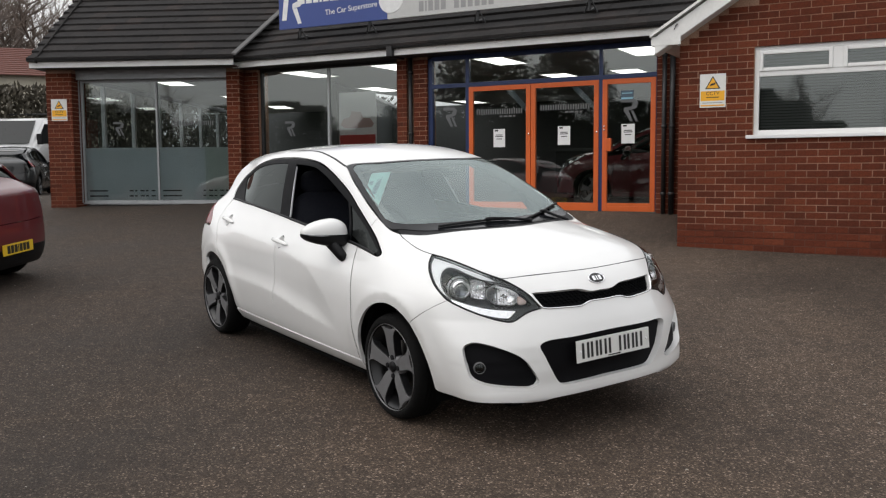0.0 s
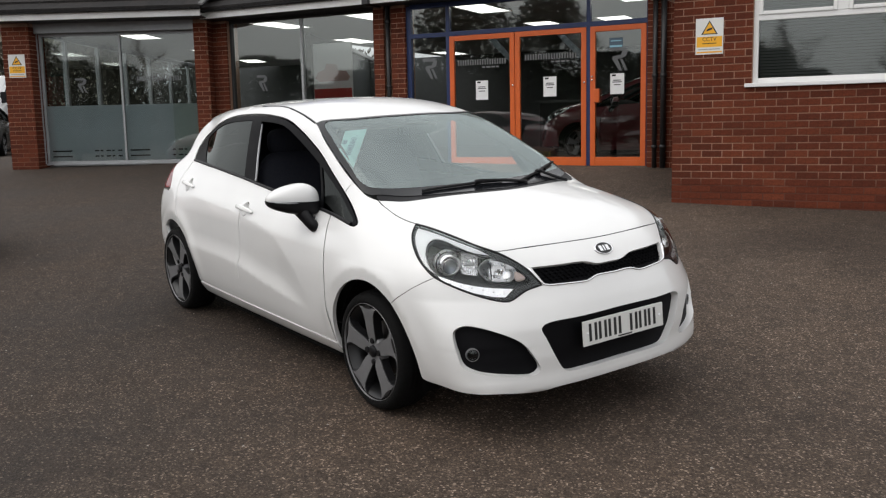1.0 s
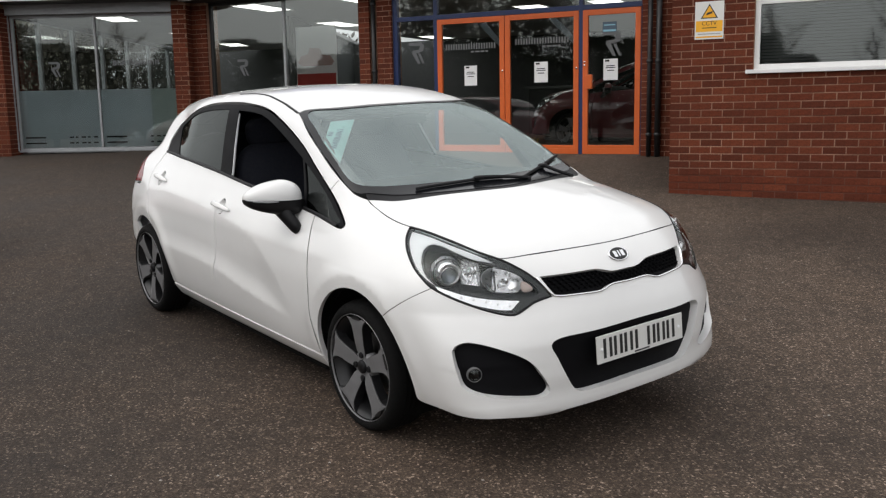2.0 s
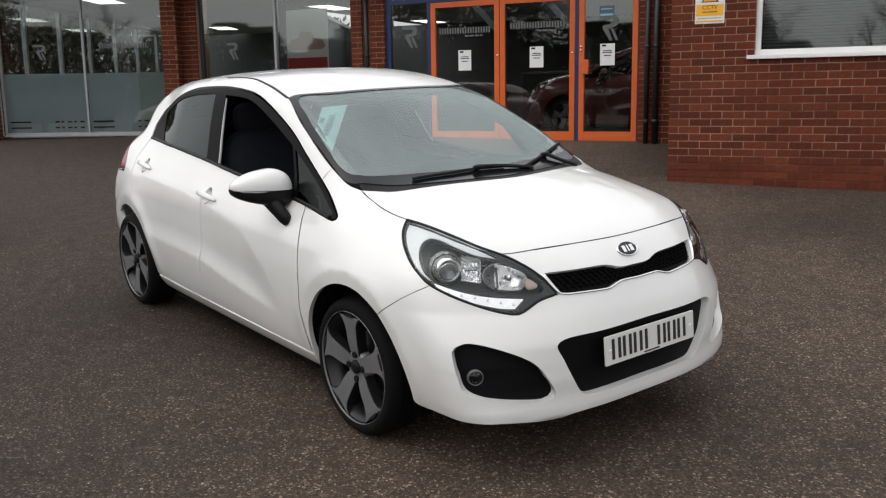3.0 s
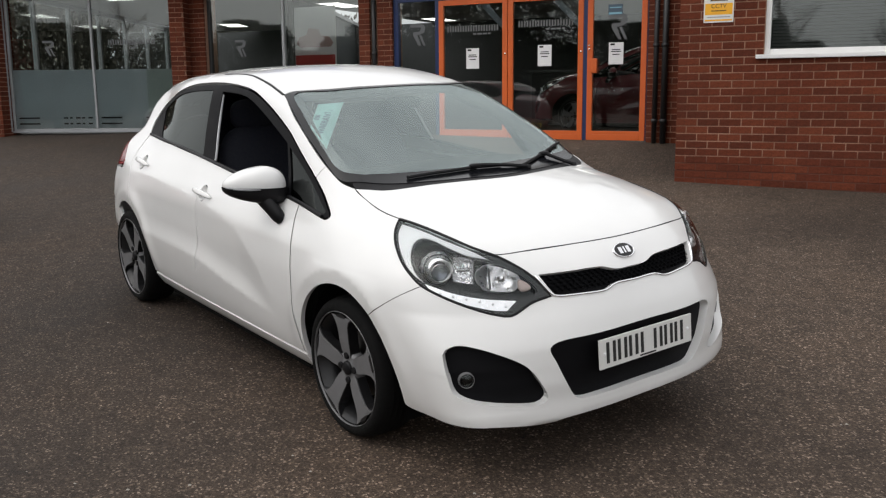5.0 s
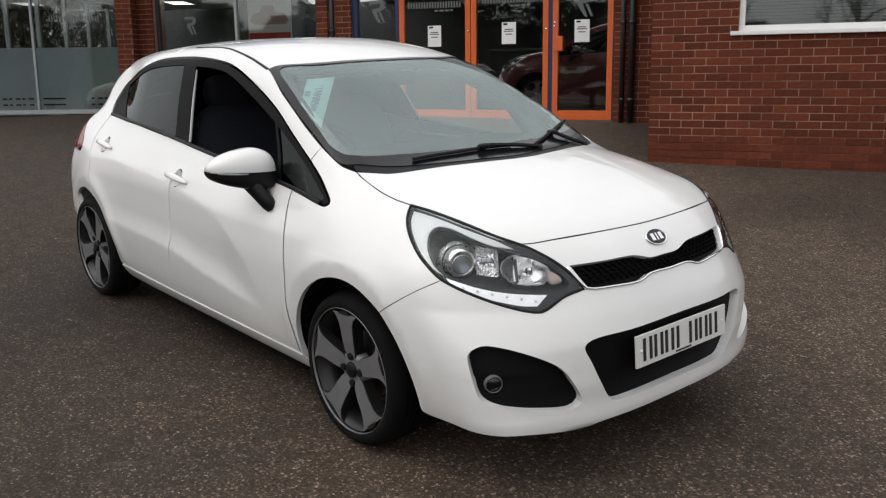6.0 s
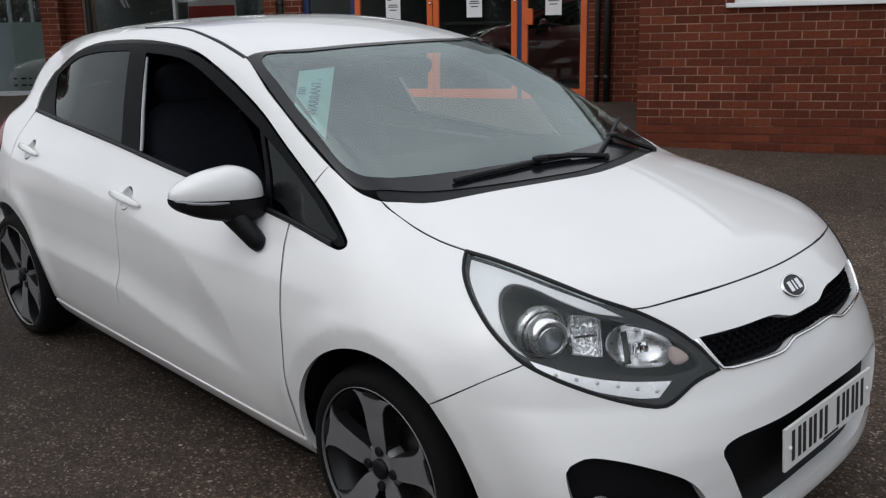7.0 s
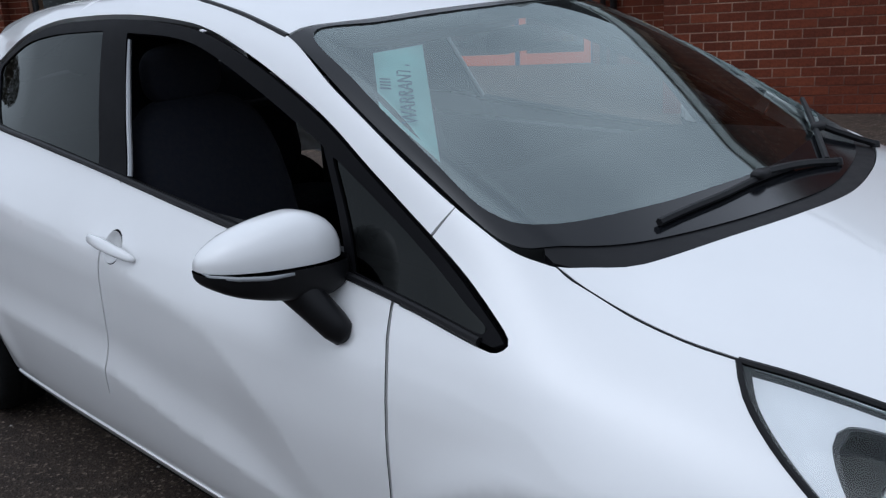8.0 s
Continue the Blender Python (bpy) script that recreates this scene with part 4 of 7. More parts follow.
def door_mirror(car, flip):
    """Painted shell over a black foot, on a raked stalk."""
    mir = new("door_mirror")
    mir.parent = car
    if flip:
        mir.matrix_basis = Matrix.Diagonal((1, -1, 1, 1))

    def form(x, y, z):
        t = (y + 0.13) / 0.26           # 0 at the tip, 1 at the body
        slim = 0.42 + 0.58 * min(1, max(0, t * 1.5)) ** 0.6
        return (-0.605 - 0.075 * (1 - t) ** 1.6 + x * (0.75 + 0.25 * slim), -0.86 + y, 0.968 + z * slim + 0.012 * (1 - t))
    shell = shaped(bulged(0.068, 0.13, 0.092, 2.5), form)
    bmesh.ops.bisect_plane(shell, geom=shell.verts[:] + shell.edges[:] + shell.faces[:], plane_co=(-0.6, -0.86, 0.970), plane_no=(0, -0.05, -1), clear_outer=True)
    part("mirror_shell", shell, WHITE, mir, "white painted shell", True)
    foot = shaped(bulged(0.068, 0.130, 0.092, 3.6), form)
    bmesh.ops.bisect_plane(foot, geom=foot.verts[:] + foot.edges[:] + foot.faces[:], plane_co=(-0.6, -0.86, 0.970), plane_no=(0, 0.05, 1), clear_outer=True)
    shaped(foot, lambda x, y, z: (x + 0.015, y - 0.005, 0.970 + (z - 0.970) * 0.85))
    part("mirror_foot", foot, TRIM, mir, "black lower shell", True)
    part("mirror_indicator", tube([(-0.676, -0.985, 0.976), (-0.64, -0.988, 0.975), (-0.59, -0.962, 0.973), (-0.553, -0.923, 0.971), (-0.537, -0.880, 0.970)], [0.002, 0.0035, 0.0045, 0.0045, 0.003], 8), STRIP, mir, "clear indicator strip", True)
    stalk = shaped(tube([(-0.655, -0.860, 0.962), (-0.600, -0.845, 0.926), (-0.555, -0.828, 0.884), (-0.522, -0.812, 0.850), (-0.507, -0.802, 0.834), (-0.500, -0.796, 0.827)], [0.050, 0.043, 0.037, 0.034, 0.028, 0.010], 20), lambda x, y, z: (x, -0.815 + (y + 0.815) * 0.8, z))
    part("mirror_stalk", stalk, TRIM, mir, "black stalk", True)
    part("mirror_glass", shaped(bulged(0.006, 0.09, 0.05, 3), lambda x, y, z: (-0.668 + x - 0.02 * (0.5 - y / 0.26), -0.855 + y, 0.975 + z)), CHROME, mir, "mirror glass", True)
    return mir


def door_handle(car, x, z, flip, name="door_handle"):
    fl = -1 if flip else 1
    p = on_skin(np.array([[x, z]]), "side")
    n = Vector(skin_normal(p)[0])
    base = facing(Vector(p[0]), n)
    if flip:
        base = Matrix.Diagonal((1, -1, 1, 1)) @ base @ Matrix.Diagonal((-1, 1, 1, 1))
    h = new(name)
    h.parent, h.matrix_basis = car, base
    cup = lathe([(0.0415, -0.0005), (0.0385, 0.0015), (0.036, 0.008), (0.026, 0.017), (0.012, 0.021), (0.001, 0.022)], 28)
    part("handle_cup", cup, WHITE, h, "", True)
    bar = shaped(bulged(0.120, 0.012, 0.0150, 3), lambda x, y, z: (x, y - 0.026 + 1.4 * x * x, z * (1 - 0.9 * abs(x)) - 0.3 * x * x))
    part("handle_bar", bar, WHITE, h, "white painted pull bar", True, Matrix.Rotation(radians(4), 4, "Y"))
    return h


def seat(car, x, y, wide=0.25):
    s = new("seat")
    s.parent = car
    s.matrix_basis = Matrix.Translation((x, y, 0))
    part("seat_cushion", shaped(bulged(0.26, wide, 0.085, 3.5), lambda a, b, c: (a, b, 0.52 + c + 0.1 * a + 0.12 * abs(b) ** 2)), CLOTH, s, "", True)
    part("backrest", shaped(bulged(0.075, wide, 0.30, 3.2), lambda a, b, c: (-0.30 + a - 0.30 * (c + 0.1) + 0.25 * b * b, b * (1 - 0.25 * max(0, c)), 0.84 + c)), CLOTH, s, "", True)
    part("headrest", shaped(bulged(0.05, wide * 0.5, 0.085, 3), lambda a, b, c: (-0.43 + a, b, 1.2 + c)), CLOTH, s, "", True)
    return s


def bars(parent, name, widths, height, gap, material, m):
    """Plain upright bars in place of characters that are not spelt out."""
    x = -(sum(widths) + gap * (len(widths) - 1)) / 2
    for w in widths:
        part(name, block(x, x + w, -0.0012, 0.0, -height / 2, height / 2), material, parent, "", False, m)
        x += w + gap


def round_hole(x, z, rad=0.040):
    return [(x + rad * math.cos(a), z + rad * math.sin(a)) for a in np.linspace(0, 2 * math.pi, 12, endpoint=False)]


HANDLES = ((-1.380, 0.842), (-2.380, 0.901))
FOLD = [(float(x), float(crease_line(x))) for x in np.arange(-0.58, -2.40, -0.08)]
BROW = [(float(x), float(brow_line(x))) for x in np.arange(-0.62, -2.46, -0.06)]


def hatchback(name, m, paint, label, group=""):
    """The five-door hatchback, with the cabin."""
    car = thing(name, m, label, "car", group)
    # outer panels
    put("bonnet", panel(across(BONNET_HALF), "top", step=0.04, depth=0.02, gap=0.0022), paint, car)
    put("front_bumper", panel(mirrored(BUMPER_HALF), "nose", holes=[GRILLE, LOWER_GRILLE, FOG_BOX, other(FOG_BOX)], step=0.024, depth=0.02, hole_depth=0.035), paint, car)
    put("roof", panel(across(ROOF_HALF), "top", step=0.05, depth=0.015), paint, car)
    for flip in (False, True):
        put("front_wing", panel(WING, "side", step=0.018, depth=0.022, flip=flip), paint, car)
        put("side_frame", panel(RAIL, "side", step=0.024, depth=0.02, flip=flip), paint, car)
        door = put("front_door", panel(DOOR_F, "side", holes=[round_hole(*HANDLES[0])], lines=[FOLD, BROW], step=0.017, depth=0.02, gap=0.001, hole_depth=0.002, flip=flip), paint, car)
        rdoor = put("rear_door", panel(DOOR_R, "side", holes=[round_hole(*HANDLES[1])], lines=[FOLD, BROW], step=0.017, depth=0.02, gap=0.001, hole_depth=0.002, flip=flip), paint, car)
        put("sill", panel(SILL, "side", step=0.03, depth=0.02, flip=flip, sink=-0.004), paint, car)
        put("window_surround", panel(WINDOWS, "side", holes=[REAR_GLASS, FRONT_GAP, QUARTER], step=0.025, depth=0.015, hole_depth=0.02, sink=0.002, gap=0.003, flip=flip), SATIN, car, "gloss black window surround")
        part("belt_moulding", skin_tube([(-0.20, 0.889), (-0.347, 0.908), (-0.568, 0.929), (-1.143, 0.969), (-1.691, 1.011), (-2.057, 1.033), (-2.33, 1.040), (-2.585, 1.043)], "side", 0.008, -0.001, 8, flip), TRIM, car)
        part("window_channel", skin_tube([(-1.555, 1.325), (-1.48, 1.13), (-1.425, 1.0)], "side", 0.007, 0.012, 8, flip), ALU, car, "bright window channel")
        put("rear_side_glass", panel(REAR_GLASS, "side", step=0.028, depth=0, sink=0.006, gap=-0.008, flip=flip), TINTED, car, "dark privacy glass")
        put("quarter_glass", panel(QUARTER, "side", step=0.05, depth=0, sink=0.008, gap=-0.004, flip=flip), TINTED, car)
        part("roof_gutter", skin_tube(GUTTER, "top", 0.0075, 0.004, 6, flip), TRIM, car)
        # thin dark strips laid along the panel gaps in place of their shade
        for line, thick in ((as_side(BONNET_HALF[5:9] + BONNET_HALF[9:10], "top"), 0.0018), (DOOR_FRONT_EDGE, 0.0008), ([as_side(HEADLAMP[5:6], "nose")[0]] + [p[:2] for p in SEAM[1:]], 0.0011)):
            part("gap_seal", skin_tube([p[:2] for p in line], "side", thick, thick * 0.8, 6, flip), GAP_SHADE, car)
        head_lamp(car, flip)
        door_mirror(car, flip)
        door_handle(car, *HANDLES[0], flip)
        door_handle(car, *HANDLES[1], flip)
        # fog lamp pocket
        box_pts = other(FOG_BOX) if flip else FOG_BOX
        put("fog_pocket", panel(box_pts, "nose", step=0.03, depth=0, sink=0.035, gap=-0.012), MESHWORK, car, "black fog lamp pocket")
        place, normal = nose_spot(48.8 if flip else -48.8, 0.418, 0.03)
        fog = part("fog_lamp", lathe([(0.0255, -0.001), (0.027, -0.006), (0.029, 0.0), (0.032, 0.02)], 24), RIM, car, "round fog lamp in a thin grey ring", True, facing(place, Vector((0.8, 0.45 if flip else -0.45, 0))))
        part("fog_lens", lathe([(0.0, -0.006), (0.017, -0.004), (0.0255, 0.002)], 20), LAMP_CORE, fog, "", True)
        part("fog_bowl", lathe([(0.0255, 0.003), (0.017, 0.014), (0.001, 0.018)], 20), LAMP_DARK, fog, "", True)
        # tail lamp and arch liners
        put("tail_lamp", panel([(-2.958, 1.003, 1), (-2.924, 0.955), (-2.81, 0.885), (-2.776, 0.845, 1), (-2.97, 0.835), (-3.03, 0.88), (-3.02, 0.985)], "side", step=0.03, depth=0.02, flip=flip), TAIL_RED, car, "red tail lamp")
        for cx in (ARCH_F[0], ARCH_R[0]):
            wide = 0.78 if cx == ARCH_F[0] else 0.70
            y0, y1 = (0.34, wide) if flip else (-wide, -0.34)
            liner = bmesh.new()
            rings = [[liner.verts.new((cx + 0.365 * math.cos(a), y, 0.295 + 0.365 * math.sin(a))) for a in np.linspace(radians(-18), radians(198), 25)] for y in (y0, y1)]
            for i in range(24):
                liner.faces.new((rings[0][i], rings[0][i + 1], rings[1][i + 1], rings[1][i]))
            liner.faces.new(rings[0 if flip else 1])
            part("arch_liner", liner, LINER, car, "", True)
        for cx, turn in ((0.0, 0.05), (-2.57, 0.63)):
            spin = Matrix.Translation((cx, 0.724 if flip else -0.724, 0.2935))
            wheel(car, spin @ (Matrix.Rotation(math.pi, 4, "Z") if flip else Matrix.Identity(4)) @ (Matrix.Rotation(radians(0), 4, "Z")), turn)
    # tail
    put("tailgate", panel(mirrored([(0, 1.12), (-14, 1.11), (-27, 1.08), (-33, 1.02, 1), (-37, 0.8), (-36, 0.68, 1), (-20, 0.66), (0, 0.66)]), "tail", step=0.05, depth=0.02), paint, car)
    put("rear_bumper", panel(mirrored([(0, 0.655), (-20, 0.655), (-36, 0.675), (-39, 0.80), (-57, 0.83, 1), (-60, 0.56), (-64, 0.42), (-66, 0.24, 1), (-40, 0.2), (0, 0.2)]), "tail", step=0.05, depth=0.02), paint, car)
    put("rear_window", panel(mirrored([(0, 1.30), (-8, 1.295), (-13.5, 1.27), (-27, 1.09), (-14, 1.118), (0, 1.128)]), "tail", step=0.05, depth=0.01, sink=0.004), TINTED, car, "dark rear window")
    put("rear_valance", panel(mirrored([(0, 0.40), (-28, 0.40), (-46, 0.37), (-58, 0.30, 1), (-58, 0.215), (-40, 0.2), (0, 0.2)]), "tail", step=0.05, depth=0.004, sink=-0.003), TRIM, car, "black lower rear valance")
    # grille work
    put("grille_insert", panel(GRILLE, "nose", step=0.03, depth=0, sink=0.02, gap=-0.012), MESHWORK, car, "black grille insert")
    mesh_bars = bmesh.new()
    cells = [(k * 2.0 + row % 2, z) for row, z in enumerate((0.7025, 0.7155, 0.7285, 0.7415, 0.753)) for k in range(-15, 16)]
    cells = np.array(cells)[within(np.array([g[:2] for g in GRILLE], float), np.array(cells))]
    spots = on_skin(cells * np.array((TURN_M, 1)), "nose")
    for place, normal in zip(spots, skin_normal(spots)):
        mm = facing(Vector(place - normal * 0.017), Vector(normal))
        cell = [mesh_bars.verts.new((0.011 * math.cos(t), 0.011 * math.sin(t), 0)) for t in [math.pi / 3 * i for i in range(6)]]
        inner = [mesh_bars.verts.new(v.co * 0.72 + Vector((0, 0, -0.010))) for v in cell]
        for i in range(6):
            mesh_bars.faces.new((cell[i], cell[(i + 1) % 6], inner[(i + 1) % 6], inner[i]))
        for v in cell + inner:
            c = v.co.copy()
            v.co = mm @ Vector((c.x * 1.25, -c.z - 0.004, c.y * 0.62))
    part("grille_mesh", mesh_bars, MESHWORK, car, "black honeycomb grille mesh")
    part("grille_strip", skin_tube([(-33.0, 0.760), (-28.6, 0.691), (-26.6, 0.686), (-20.7, 0.683), (-12.6, 0.680), (-8.0, 0.695), (0, 0.694), (8.0, 0.695), (12.6, 0.680), (20.7, 0.683), (26.6, 0.686), (28.6, 0.691), (33.0, 0.760)], "nose", 0.0045, -0.001, 8), CHROME, car, "chrome grille strip", True)
    put("lower_grille", panel(LOWER_GRILLE, "nose", step=0.03, depth=0, sink=0.034, gap=-0.012), MESHWORK, car, "black lower grille")
    put("chin_spoiler", panel(mirrored([(0, 0.255), (-20, 0.253), (-30, 0.246), (-44, 0.258), (-57, 0.264), (-57, 0.20), (-40, 0.178), (0, 0.178)]), "nose", step=0.03, depth=0, sink=0.022), TRIM, car, "black chin strip")
    edge = BONNET_HALF[-6:]
    # a dark strip draws the shade in the gap at the bonnet's front
    part("bonnet_seal", skin_tube(edge + [(x, -y) for x, y in [p[:2] for p in edge[-2::-1]]], "top", 0.0022, 0.0006, 6), TRIM, car)
    # badge and plate
    place, normal = nose_spot(0, 0.792, -0.001)
    badge = part("badge", shaped(lathe([(0.0, -0.004), (0.036, -0.004), (0.042, -0.002), (0.043, 0.003)], 32), lambda x, y, z: (x * 1.25, y, z * 0.68)), LAMP_DARK, car, "oval badge", True, facing(place, normal))
    part("badge_ring", shaped(lathe([(0.040, -0.004), (0.0435, -0.007), (0.047, -0.004), (0.047, 0.002)], 36), lambda x, y, z: (x * 1.22, y, z * 0.70)), CHROME, badge, "chrome ring", True)
    part("badge_mark", box(box(box(bmesh.new(), -0.030, -0.012, -0.0065, -0.004, -0.014, 0.014), -0.004, 0.004, -0.0065, -0.004, -0.014, 0.014), 0.012, 0.030, -0.0065, -0.004, -0.014, 0.014), CHROME, badge)
    plate = part("number_plate", block(-0.26, 0.26, -0.004, 0.004, -0.0555, 0.0555, 0.002), PLATE_WHITE, car, "white front number plate", False, Matrix.Translation((0.873, 0.0, 0.463)) @ Matrix.Rotation(radians(90), 4, "Z") @ Matrix.Rotation(radians(-5), 4, "X"))
    for c in (-0.201, -0.140, -0.079, 0.060, 0.121, 0.182):
        bars(plate, "plate_bar", [0.0155, 0.0155], 0.079, 0.019, INK, Matrix.Translation((c, -0.0042, 0.002)))
    bars(plate, "plate_bar", [0.0155], 0.079, 0.0, INK, Matrix.Translation((-0.031, -0.0042, 0.002)))
    bars(plate, "plate_bar", [0.09], 0.006, 0.011, INK, Matrix.Translation((0.0, -0.0042, -0.047)))
    for x in (-0.235, 0.235):
        part("plate_screw", lathe([(0.0, -0.004), (0.006, -0.003), (0.007, 0.0)], 12), LAMP_WHITE, plate, "", True, Matrix.Translation((x, -0.004, 0.0)))
    rear_plate = part("number_plate", block(-0.26, 0.26, -0.004, 0.004, -0.0555, 0.0555, 0.002), PLATE_YELLOW, car, "yellow rear number plate", False, Matrix.Translation((-3.205, 0.0, 0.53)) @ Matrix.Rotation(radians(-90), 4, "Z"))
    bars(rear_plate, "plate_bar", [0.05, 0.05, 0.05, 0.016, 0.05, 0.05, 0.05], 0.079, 0.011, INK, Matrix.Translation((0.0, -0.0042, 0.0)))
    # glass
    put("windscreen", panel(across(SCREEN_HALF), "top", step=0.04, depth=0, sink=0.004, gap=0.001), SCREEN, car, "curved windscreen").visible_shadow = False
    put("windscreen_border", panel(across(SCREEN_HALF), "top", holes=[across(SCREEN_CLEAR)], step=0.03, depth=0.004, sink=0.001, gap=0.001), FRIT, car, "black glass border")
    put("scuttle", panel(across(COWL_HALF), "top", step=0.025, depth=0.02, sink=0.004, gap=0.001), TRIM, car, "black scuttle panel")
    # wipers
    for pts, arm in ((((-0.067, -0.435), (-0.054, -0.347), (-0.04, -0.242), (-0.033, -0.112), (-0.02, 0.04)), ((0.022, 0.17), (0.002, 0.11), (-0.016, 0.03), (-0.035, -0.10))),
                     (((0.004, 0.15), (-0.045, 0.245), (-0.112, 0.374), (-0.193, 0.523), (-0.235, 0.60)), ((0.0, 0.48), (-0.03, 0.44), (-0.105, 0.375)))):
        line = on_skin(smooth_line(pts, 0.03), "top")
        wip = new("wiper")
        wip.parent = car
        part("wiper_blade", tube([tuple(q) for q in line + skin_normal(line) * 0.008], 0.0075, 6), TRIM, wip)
        line = on_skin(smooth_line(arm, 0.03), "top")
        lift = np.linspace(0.006, 0.017, len(line))[:, None]
        part("wiper_arm", tube([tuple(q) for q in line + skin_normal(line) * lift], 0.0088, 6), TRIM, wip)
        part("wiper_pivot", lathe([(0.0, 0.016), (0.009, 0.014), (0.012, 0.0)], 16, axis="z"), TRIM, wip, "", True, Matrix.Translation(Vector(line[0])))
        q = line[-1] + skin_normal(line)[-1] * 0.014
        part("wiper_joint", shaped(bulged(0.015, 0.028, 0.010, 3), lambda x, y, z: (x + q[0], y + q[1], z + q[2])), TRIM, wip, "", True)
    # dark trims line the screen pillars
    for flip in (False, True):
        part("pillar_trim", skin_tube([(-0.90, -0.50), (-0.69, -0.565), (-0.50, -0.605), (-0.335, -0.63)], "top", 0.030, 0.045, 10, flip), CABIN, car, "", True)
        part("header_trim", skin_tube([(-0.90, -0.49), (-0.86, -0.2), (-0.85, 0.0)], "top", 0.025, 0.04, 8, flip), CABIN, car, "", True)
    # aerial-free cabin
    part("floor_pan", box(block(-2.15, -0.42, -0.735, 0.735, 0.135, 0.20, 0.03), -0.42, 0.6, -0.46, 0.46, 0.14, 0.20, 0.03), LINER, car)
    part("boot_floor", block(-2.95, -2.15, -0.46, 0.46, 0.16, 0.22, 0.03), LINER, car)
    part("engine_bay", block(-0.25, 0.62, -0.45, 0.45, 0.22, 0.68, 0.05), LINER, car)
    dash = shaped(bulged(0.34, 0.66, 0.17, 4), lambda x, y, z: (-0.36 + x - 0.1 * y * y, y, 0.86 + z + 0.06 * x))
    part("dashboard", dash, CABIN, car, "dark grey dashboard", True)
    part("parcel_shelf", block(-2.95, -2.35, -0.55, 0.55, 0.93, 0.96, 0.01), CABIN, car)
    for y in (-0.66, 0.66):
        part("door_lining", block(-2.3, -0.4, y - 0.03, y + 0.03, 0.3, 0.93, 0.02), CABIN, car)
    part("headlining", shaped(bulged(0.95, 0.46, 0.02, 4), lambda x, y, z: (-1.85 + x, y, 1.385 + z - 0.08 * y * y - 0.09 * (x / 0.95) ** 2)), plain("grey_headlining", (0.3, 0.3, 0.29), 0.9), car, "", True)
    seat(car, -1.25, -0.36)
    seat(car, -1.25, 0.36)
    seat(car, -2.15, 0.0, 0.58)
    wheel_rim = tube([(0.0, 0.18 * math.cos(a), 0.18 * math.sin(a)) for a in np.linspace(0, 2 * math.pi, 33)], 0.014, 8, ends=False)
    steer = part("steering_wheel", wheel_rim, TRIM, car, "", True, Matrix.Translation((-0.74, -0.36, 0.92)) @ Matrix.Rotation(radians(-22), 4, "Y"))
    part("steering_hub", shaped(bulged(0.03, 0.075, 0.06, 3), lambda x, y, z: (x + 0.02, y, z)), TRIM, steer, "", True)
    for a in (0.0, math.pi, -math.pi / 2):
        part("steering_spoke", tube([(0.01, 0.05 * math.cos(a), 0.05 * math.sin(a)), (0.0, 0.175 * math.cos(a), 0.175 * math.sin(a))], 0.014, 6), TRIM, steer)
    part("rear_view_mirror", shaped(bulged(0.012, 0.11, 0.032, 3.5), lambda x, y, z: (-0.72 + x, y, 1.285 + z)), TRIM, car, "", True)
    return car

# ---- the white car on the forecourt ----
white_car = hatchback("hatchback", LEVEL.copy(), WHITE, "white five-door hatchback with dark alloy wheels parked on the forecourt")

# ---- ground ----
MIDDLE = pose(-5.203, 7.08, 0, 0, 0, 26.5)     # the entrance front: x along it, y into the building
WING_L = pose(-14.244, 0.949, 0, 0, 0, 50)     # the left showroom front
GABLE = pose(-3.33, 5.41, 0, 0, 0, 26.5)       # the brick gable that stands forward
SLOPE = LEVEL @ Vector((0, 0, 1))
MID_INV, WING_INV = MIDDLE.inverted(), WING_L.inverted()


def ease(t):
    t = min(1, max(0, t))
    return t * t * (3 - 2 * t)


def ground_height(x, y):
    """The forecourt: an even slope, a little steeper before the doors, levelling off far away."""
    plane = -(SLOPE.x * x + SLOPE.y * y) / SLOPE.z
    z = plane if abs(plane) < 0.55 else math.copysign(0.55 + 0.12 * math.tanh((abs(plane) - 0.55) / 0.12), plane)
    a, b = MID_INV @ Vector((x, y, 0)), WING_INV @ Vector((x, y, 0))
    z += 0.155 * ease((a.y + 2.6) / 2.5) * ease((2.6 - a.x) / 1.5) * ease((a.x + 9.5) / 2) * ease((9 - a.y) / 5)
    z += 0.07 * ease((b.y + 4) / 4) * ease((3.5 - b.x) / 2) * ease((b.x + 8) / 5) * ease((9 - b.y) / 5)
    return z


def make_ground():
    bm = bmesh.new()
    ticks = sorted(set([-900, -400, -180, -90, -60] + [round(-42 + 0.7 * k, 2) for k in range(0, 104)] + [45, 60, 90, 180, 400, 900]))
    rows = [[bm.verts.new((x, y, ground_height(x, y))) for x in ticks] for y in ticks]
    for r0, r1 in zip(rows, rows[1:]):
        for i in range(len(ticks) - 1):
            bm.faces.new((r0[i], r0[i + 1], r1[i + 1], r1[i]))
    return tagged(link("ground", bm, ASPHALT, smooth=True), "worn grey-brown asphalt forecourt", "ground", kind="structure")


make_ground()
rnd = random.Random(4)
chips = bmesh.new()
for _ in range(900):
    x, y = rnd.uniform(-9, 5), rnd.uniform(-6, 6)
    s = rnd.uniform(0.003, 0.009)
    z = ground_height(x, y)
    vs = [chips.verts.new((x + s * math.cos(a), y + s * rnd.uniform(0.6, 1) * math.sin(a), z + 0.001)) for a in (0.3, 1.7, 3.2, 4.6)]
    top = chips.verts.new((x, y, z + s * 0.7))
    for i in range(4):
        chips.faces.new((vs[i], vs[(i + 1) % 4], top))
